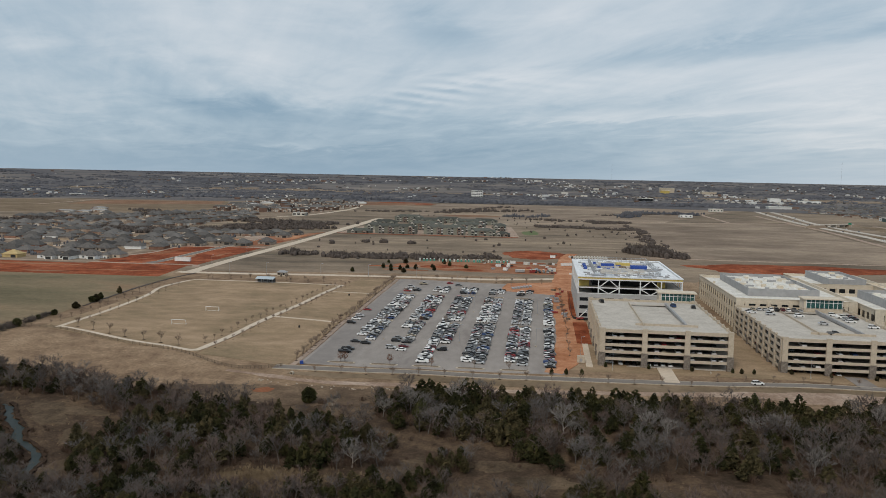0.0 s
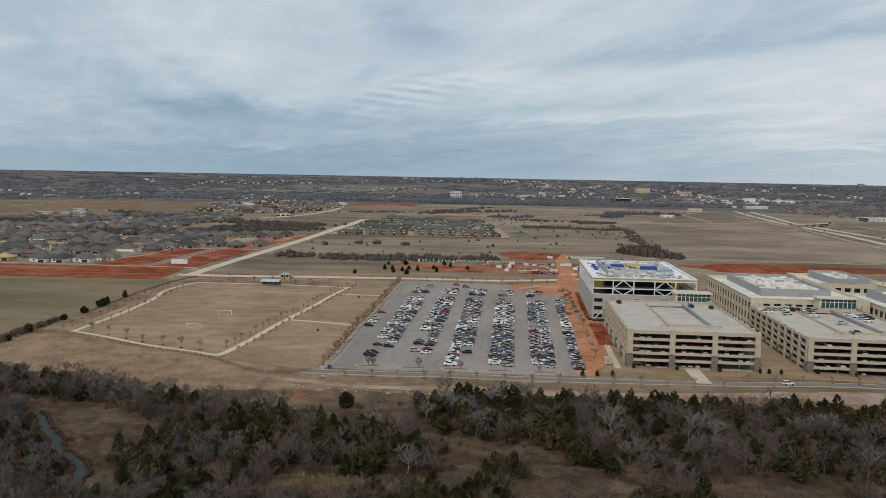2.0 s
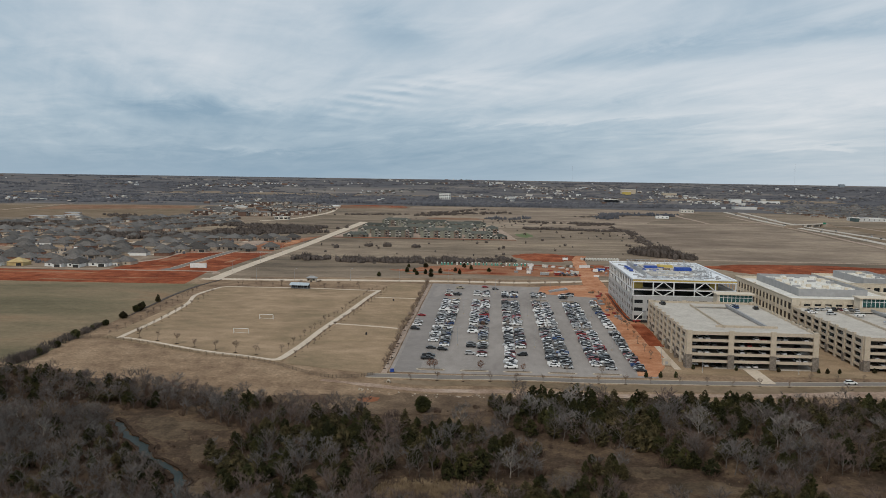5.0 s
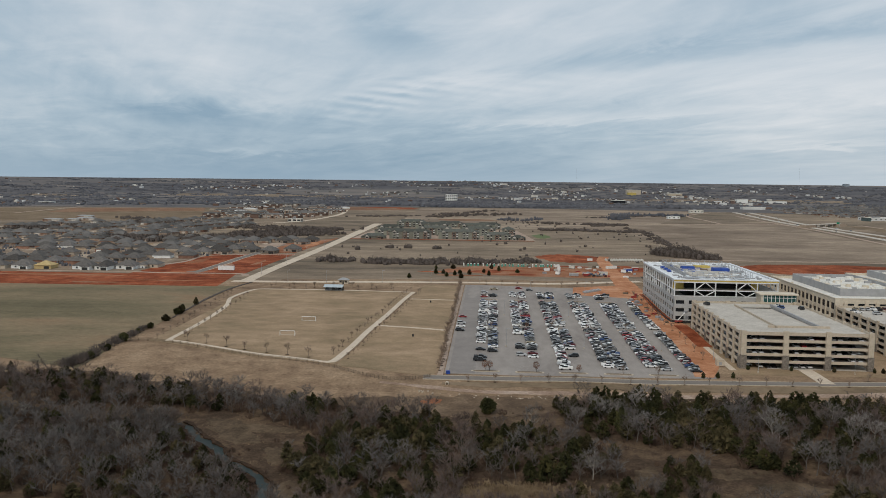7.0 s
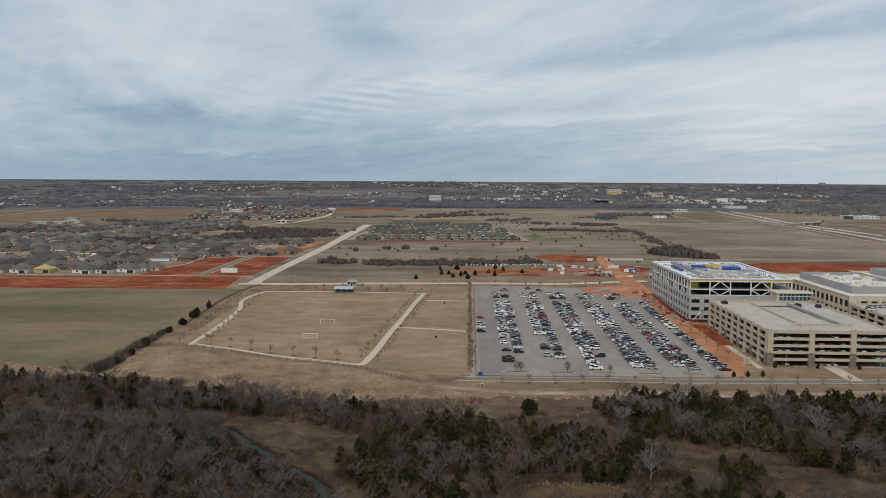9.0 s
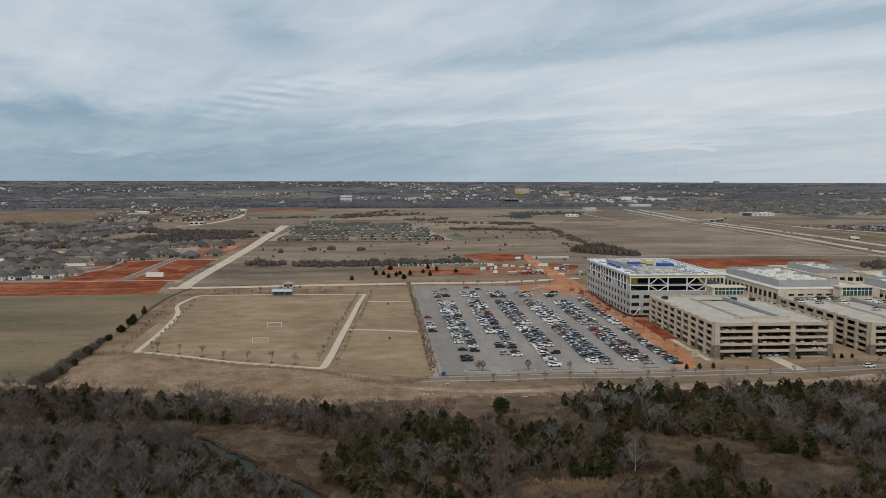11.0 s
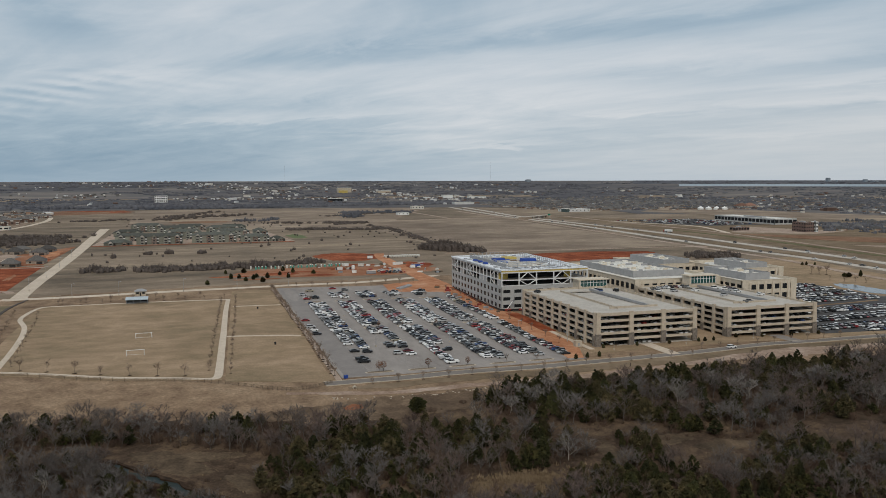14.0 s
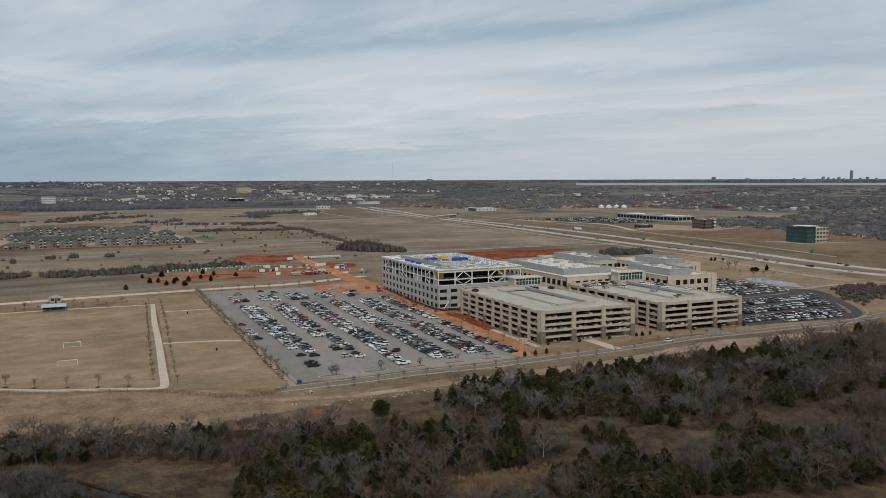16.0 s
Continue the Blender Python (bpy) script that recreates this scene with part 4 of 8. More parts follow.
def unfinished_office(x, y, z):
    W, L, H = 56.6, 94.0, 25.0 - z
    t = thing("office_under_construction", "half-built grey office with white steel trusses and open top floors", "office building", at=(x, y, z))
    fh, low = 4.4, 3
    base = low * fh
    side = (0, low, fh, 15, 3.5, 2.5, 1.0, base + 1.0)
    back = (0, 5, fh, 8, 4.6, 2.3, 1.2, H - 0.2)
    front = (0, low, fh, 8, 4.6, 2.0, 1.2, base + 1.0)
    turns = (Matrix.Identity(4), Matrix.Translation((W, 0, 0)) @ Matrix.Rotation(math.pi / 2, 4, "Z"), Matrix.Translation((W, L, 0)) @ Matrix.Rotation(math.pi, 4, "Z"), Matrix.Translation((0, L, 0)) @ Matrix.Rotation(-math.pi / 2, 4, "Z"))
    for m, s, ln in zip(turns, (front, side, back, side), (W, L, W, L)):
        g = Geo()
        holes = facade(g, ln, *s)
        w = part("wall", g, "panel", t)
        w.matrix_local = m
        me = window_mesh(s[4], s[5])
        for hx, hz in holes:
            part("window", me, None, w, at=(hx, 0.3, hz))
    for k in range(1, 6):
        part("floor_slab", Geo().box(0.6, W - 0.6, 0.6 if k <= low else 0.9, L - 0.6, k * fh - 0.35, k * fh), "deck", t)
    # near-black walls added to give the open floors their interior shade
    part("inner_wall", Geo().box(9, W - 9, 12, 12.3, base, 5 * fh - 0.4).box(8.7, 9, 12, L - 10, base, 5 * fh - 0.4).box(W - 9, W - 8.7, 12, L - 10, base, 5 * fh - 0.4), "dark", t)
    # steel front of the two open floors
    top = 5 * fh + 0.2
    mid = 4 * fh
    n = 5
    for i in range(n + 1):
        px = min(max(W * i / n, 0.3), W - 0.3)
        part("steel_column", Geo().box(px - 0.3, px + 0.3, -0.1, 0.5, base + 1.0, top), "steel_white", t)
    for zz, hh in ((mid - 0.2, 0.5), (top - 0.3, 0.6), (base + 1.0, 0.4)):
        part("steel_beam", Geo().box(-0.2, W + 0.2, -0.15, 0.45, zz, zz + hh), "steel_white", t)
    for i in (1, 3):
        xa, xb, xm = W * i / n, W * (i + 1) / n, W * (i + 0.5) / n
        for p, q in (((xa, mid), (xm, top)), ((xm, top), (xb, mid)), ((xa, mid), (xm, base + 1.2)), ((xm, base + 1.2), (xb, mid))):
            part("diagonal_brace", Geo().bar((p[0], 0.1, p[1]), (q[0], 0.1, q[1]), 0.45, 0.45), "steel_white", t)
    # white frame on the long side
    for i in range(16):
        py = L * i / 15
        py = min(max(py, 0.25), L - 0.25)
        for sx in (0.0, W - 0.45):
            part("side_column", Geo().box(sx, sx + 0.45, py - 0.22, py + 0.22, base + 1.0, H - 0.3), "steel_white", t)
    for i in (2, 8, 9, 13):
        ya, yb = L * i / 15, L * (i + 1) / 15
        part("diagonal_brace", Geo().bar((0.2, ya, base + 1.2), (0.2, yb, mid), 0.35, 0.35).bar((0.2, yb, mid), (0.2, ya, top), 0.35, 0.35), "steel_white", t)
    for i in (0, 4, 5, 11):
        ya, yb = L * i / 15, L * (i + 1) / 15
        part("bay_panel", Geo().box(0.3, 0.5, ya + 0.3, yb - 0.3, base + 1.0, mid - 0.3), "panel", t)
    for zz in (4 * fh - 0.1, H - 1.1):
        for xa, xb in ((-0.05, 0.42), (W - 0.42, W + 0.05)):
            part("side_beam", Geo().box(xa, xb, 0.5, L - 0.5, zz, zz + 0.5), "steel_white", t)
    part("yellow_fascia", Geo().box(0, W, -0.08, 0.5, top + 0.32, H - 0.32), "yellow", t, "yellow exterior sheathing below the roof edge")
    for a, b in ((0.6, 6.5), (W - 13, W - 8.5)):
        part("yellow_panel", Geo().box(a, b, 6, 6.2, mid + 0.1, top - 0.6), "yellow", t)
    part("roof", Geo().box(0.6, W - 0.6, 0.6, L - 0.6, H - 1.0, H - 0.6), "whiteroof", t)
    part("parapet", Geo().box(-0.3, 0.6, -0.3, L + 0.3, H - 0.3, H + 0.3).box(W - 0.6, W + 0.3, -0.3, L + 0.3, H - 0.3, H + 0.3).box(0.6, W - 0.6, -0.3, 0.6, H - 0.3, H + 0.3).box(0.6, W - 0.6, L - 0.6, L + 0.3, H - 0.3, H + 0.3), "whiteroof", t)
    # open steel frame of the plant screen
    x0, x1, y0, y1, zt = 10, W - 10, 14, L - 10, H + 2.9
    post = Geo().box(-0.1, 0.1, -0.1, 0.1, H - 0.6, zt).mesh("screen_post", "steel")
    for i in range(13):
        for yy in (y0, y1):
            part("screen_post", post, None, t, at=(x0 + (x1 - x0) * i / 12, yy, 0))
    for i in range(1, 22):
        for xx in (x0, x1):
            part("screen_post", post, None, t, at=(xx, y0 + (y1 - y0) * i / 22, 0))
    for zz in (H + 1.0, zt - 0.15):
        part("screen_rail", Geo().bar((x0, y0, zz), (x1, y0, zz), 0.14, 0.14).bar((x0, y1, zz), (x1, y1, zz), 0.14, 0.14).bar((x0, y0, zz), (x0, y1, zz), 0.14, 0.14).bar((x1, y0, zz), (x1, y1, zz), 0.14, 0.14), "steel", t)
    part("screen_panel", Geo().box(x0 - 0.1, x0 + 0.1, y0 + 4, y1, H - 0.5, H + 1.6), "screen", t)
    part("roof_curb", Geo().box(x0 + 4, x1 - 6, y0 + 6, y0 + 30, H - 0.6, H + 0.1).box(x0 + 6, x1 - 4, y0 + 38, y1 - 8, H - 0.6, H + 0.3), "deck", t)
    return t


OFF_X, OFF_Y, OFF_Z = 139.8, 437.4, 1.3
unfinished_office(OFF_X, OFF_Y, OFF_Z)


# ---------------- cars ----------------
PAINTS = {"white": (0.74, 0.74, 0.73), "silver": (0.40, 0.405, 0.41), "grey": (0.125, 0.125, 0.125), "black": (0.014, 0.014, 0.016), "red": (0.24, 0.014, 0.016), "blue": (0.025, 0.055, 0.15), "tan": (0.30, 0.26, 0.19), "maroon": (0.10, 0.012, 0.016)}
for k, c in PAINTS.items():
    M["paint_" + k] = two("car_paint_" + k, tuple(v * 0.93 for v in c), c, 0.7, rough=0.28, spec=0.55)


def loft(g, rings):
    """Skin over rings of equal length, both ends closed."""
    n, k = len(rings[0]), len(g.v)
    for r in rings:
        g.v += [tuple(p) for p in r]
    for a in range(len(rings) - 1):
        for i in range(n):
            j = (i + 1) % n
            g.f.append((k + a * n + i, k + a * n + j, k + (a + 1) * n + j, k + (a + 1) * n + i))
    g.f.append(tuple(k + i for i in reversed(range(n))))
    g.f.append(tuple(k + (len(rings) - 1) * n + i for i in range(n)))


def car_geo(kind):
    """Body, glass and wheel places; the car's length lies along x, its nose at +x."""
    if kind == "sedan":
        L, W, H, belt, prof = 4.75, 1.82, 1.46, 0.92, [(-2.37, 0.45, 0.78), (-2.25, 0.28, 0.98), (-1.5, 0.24, 1.0), (0.9, 0.22, 0.96), (1.9, 0.24, 0.84), (2.37, 0.34, 0.62)]
        cab = [(-1.75, 0.96, 0.80), (-1.05, 1.42, 0.64), (0.25, 1.46, 0.64), (1.15, 0.96, 0.80)]
    elif kind == "suv":
        L, W, H, belt, prof = 4.8, 1.93, 1.75, 1.05, [(-2.4, 0.5, 1.0), (-2.32, 0.32, 1.1), (-1.5, 0.28, 1.12), (0.95, 0.28, 1.1), (2.0, 0.3, 1.02), (2.4, 0.42, 0.72)]
        cab = [(-2.25, 1.08, 0.86), (-1.95, 1.68, 0.72), (0.2, 1.75, 0.72), (1.15, 1.08, 0.84)]
    else:
        L, W, H, belt, prof = 5.8, 2.0, 1.85, 1.15, [(-2.9, 0.55, 1.12), (-2.85, 0.42, 1.18), (-0.75, 0.36, 1.18), (1.2, 0.36, 1.18), (2.5, 0.38, 1.12), (2.9, 0.5, 0.8)]
        cab = [(-0.75, 1.16, 0.88), (-0.55, 1.82, 0.76), (0.85, 1.85, 0.76), (1.75, 1.16, 0.86)]
    h = W / 2
    body = Geo()
    loft(body, [[(x, -h * 0.94, z0), (x, -h, (z0 + z1) / 2), (x, -h * 0.9, z1), (x, h * 0.9, z1), (x, h, (z0 + z1) / 2), (x, h * 0.94, z0)] for x, z0, z1 in prof])
    (xa, za, wa), (xb, zb, wb), (xc, zc, wc), (xd, zd, wd) = cab
    body.box(xb - 0.05, xc + 0.05, -wb - 0.02, wb + 0.02, zb - 0.03, zc + 0.03, 0.06)
    if kind == "pickup":
        body.box(-2.8, -0.8, -h * 0.93, -h * 0.85, 1.1, 1.35).box(-2.8, -0.8, h * 0.85, h * 0.93, 1.1, 1.35).box(-2.88, -2.8, -h * 0.93, h * 0.93, 1.1, 1.35)
    glass = Geo()
    loft(glass, [[(xa, -wa, za), (xa, wa, za), (xd, wd, zd), (xd, -wd, zd)], [(xb, -wb, zb - 0.02), (xb, wb, zb - 0.02), (xc, wc, zc - 0.02), (xc, -wc, zc - 0.02)]])
    wx = L * 0.29
    r = 0.33 if kind == "sedan" else 0.38
    return body, glass, [(sx * wx, sy * (h - 0.12), r) for sx in (-1, 1) for sy in (-1, 1)], r


CAR_MESH, CARS = {}, {}
for kind in ("sedan", "suv", "pickup"):
    body, glass, wheels, r = car_geo(kind)
    gm = glass.mesh("car_windows", "carglass")
    wm = Geo().tube((0, -0.12, 0), (0, 0.12, 0), r, n=10).mesh("wheel", "black")
    CAR_MESH[kind] = (body, glass, wheels, r, gm, wm)


def car_at(kind, paint, x, y, z, turn, group="cars in the car park"):
    """A parked car; the first of each kind and colour is built, the rest are copies."""
    key = (kind, paint, group)
    m = pose(x, y, z, 0, 0, turn)
    if key in CARS:
        return copy_thing(CARS[key], m)
    body, glass, wheels, r, gm, wm = CAR_MESH[kind]
    word = {"sedan": "saloon car", "suv": "sport utility car", "pickup": "pickup truck"}[kind]
    t = thing({"sedan": "car", "suv": "suv", "pickup": "pickup_truck"}[kind], f"{paint} {word} parked on asphalt", "pickup" if kind == "pickup" else "car", group)
    part("body", body.mesh("car_body", "paint_" + paint), None, t)
    part("glazing", gm, None, t)
    for p in wheels:
        part("wheel", wm, None, t, at=p)
    t.matrix_basis = m
    CARS[key] = t
    return t


rng = random.Random(11)


def any_paint(whiter=0.0):
    return rng.choices(list(PAINTS), [25 + 60 * whiter, 20, 21, 25, 3.5, 3.5, 2, 5])[0]


def any_kind():
    return rng.choices(["sedan", "suv", "pickup"], [42, 40, 18])[0]


overflow = []


def stall(cx, side, y, whiter=0.0, kind=None, paint=None):
    x = cx + side * (2.75 + rng.uniform(-0.25, 0.25))
    y += rng.uniform(-0.12, 0.12)
    turn = (180 if side > 0 else 0) + rng.choice((0, 0, 0, 180)) + rng.uniform(-1.5, 1.5)
    kind, paint = kind or any_kind(), paint or any_paint(whiter)
    if y > 385:
        overflow.append((x, y, gz(x, y) + 0.17, turn, kind, paint))
    else:
        car_at(kind, paint, x, y, gz(x, y) + 0.17, turn)


PITCH = 2.72
NEAR = {(0, -1): (363, [331.5, 336.5, 352]), (0, 1): (357, [349.5]), (1, -1): (385, [343, 357, 362.5]), (1, 1): (354, [340, 347]), (2, -1): (318, []), (2, 1): (355, [344]),
        (3, -1): (325, []), (3, 1): (321, []), (4, -1): (326, []), (4, 1): (320, [])}
COLS = (36.8, 55.0, 73.0, 91.4, 109.6)
for c, cx in enumerate(COLS):
    for side in (-1, 1):
        y0, extra = NEAR[c, side]
        ys = [398.5 - PITCH * i for i in range(40) if 398.5 - PITCH * i > y0]
        for y in ys:
            if rng.random() < 0.94:
                stall(cx, side, y, 0.9 if (c == 2 and y < 350) else 0.0)
        for y in extra:
            stall(cx, side, y, 0, "pickup" if c == 0 and y < 340 else None, "black" if c == 0 else None)
        for i in range(27):
            if rng.random() < 0.91:
                stall(cx, side, 409.5 + PITCH * i)
        for i in range(8):
            if rng.random() < (0.25, 0.55, 0.55, 0.5, 0.3)[c]:
                stall(cx, side, 500 + PITCH * i)
for y in [320.5 + PITCH * i for i in range(29)] + [409.5 + PITCH * i for i in range(30)]:
    if rng.random() < 0.93:
        stall(127.0, -1, y)
for y, k, p in ((390.5, "suv", "black"), (401, "sedan", "white"), (410, "suv", "silver"), (430, "sedan", "red")):
    x = 22.9
    car_at(k, p, x, y, gz(x, y) + 0.17, rng.uniform(-2, 2))
car_at("pickup", "tan", 40, 531, gz(40, 531) + 0.17, 5)
car_at("sedan", "red", 57, 541, gz(57, 541) + 0.17, 2)
car_at("suv", "grey", 64, 533, gz(64, 533) + 0.17, 4)


def many(name, label, category, places, kinds=("sedan", "suv", "pickup"), mats=None):
    """Cars too many and too far off to count: one mesh with a slot for each paint."""
    names = list(PAINTS)
    me = bpy.data.meshes.new(name)
    for n in names:
        me.materials.append(M["paint_" + n])
    me.materials.append(M["carglass"])
    me.materials.append(M["black"])
    V, F, I = [], [], []
    for x, y, z, turn, kind, paint in places:
        body, glass, wheels, r, gm, wm = CAR_MESH[kind]
        m = pose(x, y, z, 0, 0, turn)
        for g, idx in ((body, names.index(paint)), (glass, len(names))):
            k = len(V)
            V += [tuple(m @ Vector(p)) for p in g.v]
            F += [tuple(k + i for i in f) for f in g.f]
            I += [idx] * len(g.f)
        w = Geo()
        for p in wheels:
            w.box(p[0] - r, p[0] + r, p[1] - 0.11, p[1] + 0.11, 0, 2 * r)
        k = len(V)
        V += [tuple(m @ Vector(p)) for p in w.v]
        F += [tuple(k + i for i in f) for f in w.f]
        I += [len(names) + 1] * len(w.f)
    me.from_pydata(V, [], F)
    me.polygons.foreach_set("material_index", I)
    return tagged(new(name, me), label, category, kind="stuff")


many("parked_cars_back", "packed rows of parked cars at the back of the car park", "parked cars", overflow)

# east car park: rows along x, and the block behind the offices
spots = []
EAST = [(333.0, 305, 354)]
for cy, xa, xb in ((344.5, 283, 366), (364.5, 283, 380), (385.0, 283, 394), (417.0, 336, 400), (438.0, 345, 403), (459.0, 366, 404), (478.0, 368, 403)):
    EAST += [(cy - 2.65, xa, xb), (cy + 2.65, xa + 2, xb)]
for y, xa, xb in EAST:
    x = xa
    while x < xb:
        if rng.random() < 0.96 and (x - xa) % 38 > 2.6:
            yy = y + rng.uniform(-0.3, 0.3) + 0.04 * (x - 330)
            spots.append((x, yy, gz(x, yy) + 0.16, 90 + rng.choice((0, 180)) + rng.uniform(-2, 2), any_kind(), any_paint(0.3)))
        x += 2.65
many("parked_cars_east", "rows of parked cars filling the dark asphalt car park", "parked cars", spots)

# cars on and in the garages
for x, y, k, p in ((151, 411, "suv", "black"), (186.5, 404, "suv", "blue"), (187, 409.5, "sedan", "white"), (196, 402, "suv", "black")):
    car_at(k, p, x, y, 14.92, rng.uniform(80, 100), "cars on the garage roofs")
for i in range(9):
    car_at(any_kind(), any_paint(), 228 + i * 2.9, 414 + rng.uniform(-0.3, 0.3), 13.32, 90, "cars on the garage roofs")
for x, y in ((225, 407), (225, 404), (233, 400), (246, 398), (251, 378), (264, 404), (266, 398), (266.5, 392), (266, 386), (270.5, 399), (270, 394), (271, 372), (247, 352)):
    car_at(any_kind(), any_paint(), x, y, 13.32, rng.uniform(-4, 4), "cars on the garage roofs")
spots = []
for gx, gy, gzz in ((145, 330, 0), (220.6, 334, -1.6)):
    for k in range(5):
        for i in range(17):
            x = gx + 3.4 + i * 2.95
            if abs((x - gx) % 17.57) > 2.2 and rng.random() < 0.5:
                spots.append((x, gy + 4.2, gzz + k * 2.98 + 0.02, 90 + rng.choice((0, 180)), any_kind() if k else "sedan", any_paint(0.1)))
        for i in range(26):
            y = gy + 6 + i * 3.0
            if rng.random() < 0.6:
                spots.append((gx + 4.3, y, gzz + k * 2.98 + 0.02, rng.choice((0, 180)), "sedan", any_paint(0.1)))
many("parked_cars_garage", "parked cars seen through the open garage levels", "parked cars", spots)
car_at("suv", "white", 205, 309.5, gz(205, 309.5) + 0.17, 8, "cars on the road")

# painted bays and islands of the car park
lines = Geo()


def stripe(x0, y0, x1, y1, w=0.13):
    d = Vector((x1 - x0, y1 - y0)).normalized() * (w / 2)
    q = [(x0 - d.y, y0 + d.x), (x0 + d.y, y0 - d.x), (x1 + d.y, y1 - d.x), (x1 - d.y, y1 + d.x)]
    lines.face(*[(px, py, gz(px, py) + 0.19) for px, py in reversed(q)])


for cx in COLS:
    for ya, n in ((318, 31), (408, 29), (498.6, 10)):
        for i in range(n):
            for s in (-1, 1):
                stripe(cx + s * 0.15, ya + i * PITCH, cx + s * 5.4, ya + i * PITCH)
for ya, n in ((319, 30), (408, 31)):
    for i in range(n):
        stripe(121.6, ya + i * PITCH, 126.9, ya + i * PITCH)
tagged(setting("bay_lines", lines, "bayline", "faded white parking bay lines on the asphalt", "bay lines", kind="stuff"))


def island(cx, cy, rx, ry):
    """A kerbed bed with dead grass."""
    n = 28
    t = thing("kerb_island", "kerbed car park island with dead grass", "island", "car park islands", at=(cx, cy, gz(cx, cy) + 0.14))
    rim, bed = Geo(), Geo()
    for i in range(n):
        a, b = 2 * math.pi * i / n, 2 * math.pi * (i + 1) / n
        P = lambda an, k: (rx * k * math.copysign(abs(math.cos(an)) ** 0.5, math.cos(an)), ry * k * math.copysign(abs(math.sin(an)) ** 0.5, math.sin(an)))
        o0, o1, i0, i1 = P(a, 1), P(b, 1), P(a, 0.86), P(b, 0.86)
        rim.face((*o0, 0), (*o1, 0), (*o1, 0.2), (*o0, 0.2))
        rim.face((*o0, 0.2), (*o1, 0.2), (*i1, 0.2), (*i0, 0.2))
        bed.face((0, 0, 0.24), (*i0, 0.17), (*i1, 0.17))
    part("kerb", rim, "kerb", t)
    part("bed", bed, "midfield", t)
    return t


for cx in COLS:
    island(cx, 313.6, 6.0, 1.3)
    island(cx, 404, 5.6, 1.6)
    island(cx, 490, 5.6, 1.6)


# ---------------- trees ----------------
def bare_tree(seed, height, spread, limbs=(6, 4, 3), twigs=6, lean=0.1):
    """Trunk and limbs as one mesh, the fine twigs of the crown as another."""
    r = random.Random(seed)
    wood, fine = Geo(), Geo()
    z0 = height * r.uniform(0.16, 0.28)
    ends = []

    def grow(a, d, ln, rad, level):
        mid = a + d * (ln * 0.5) + Vector((r.uniform(-1, 1), r.uniform(-1, 1), r.uniform(-0.3, 0.6))) * (ln * 0.09)
        b = mid + (d + Vector((r.uniform(-.3, .3), r.uniform(-.3, .3), r.uniform(-.05, .35)))).normalized() * (ln * 0.5)
        n = 5 if level == 0 else 3
        if level == len(limbs):
            wood.tube(a, b, rad * 0.85, rad * 0.3, 3, False)
        else:
            wood.tube(a, mid, rad, rad * 0.8, n, False)
            wood.tube(mid, b, rad * 0.8, rad * 0.5, n, False)
        if level < len(limbs):
            for i in range(limbs[level]):
                t = r.uniform(0.35, 1.0)
                p = a.lerp(mid, t * 2) if t < 0.5 else mid.lerp(b, t * 2 - 1)
                an = 2 * math.pi * (i + r.random()) / limbs[level]
                side = Vector((math.cos(an), math.sin(an), 0)) * spread
                grow(p, (d * r.uniform(0.5, 0.9) + side * r.uniform(0.5, 1.0) + Vector((0, 0, r.uniform(0.0, 0.5)))).normalized(), ln * r.uniform(0.5, 0.72), rad * r.uniform(0.4, 0.55), level + 1)
        else:
            ends.append((a, b, ln))

    grow(Vector((0, 0, -0.3)), Vector((r.uniform(-lean, lean), r.uniform(-lean, lean), 1)).normalized(), height * 0.56, height * 0.021, 0)
    for a, b, ln in ends:
        for i in range(twigs):
            p = a.lerp(b, r.uniform(0.2, 1))
            d = ((b - a).normalized() + Vector((r.uniform(-1, 1), r.uniform(-1, 1), r.uniform(-0.4, 0.9))) * 0.95).normalized()
            q = p + d * (ln * r.uniform(0.45, 1.15))
            w = d.orthogonal().normalized() * r.uniform(0.018, 0.042)
            k = len(fine.v)
            fine.v += [tuple(p - w), tuple(p + w), tuple(q)]
            fine.f.append((k, k + 1, k + 2))
    return wood, fine


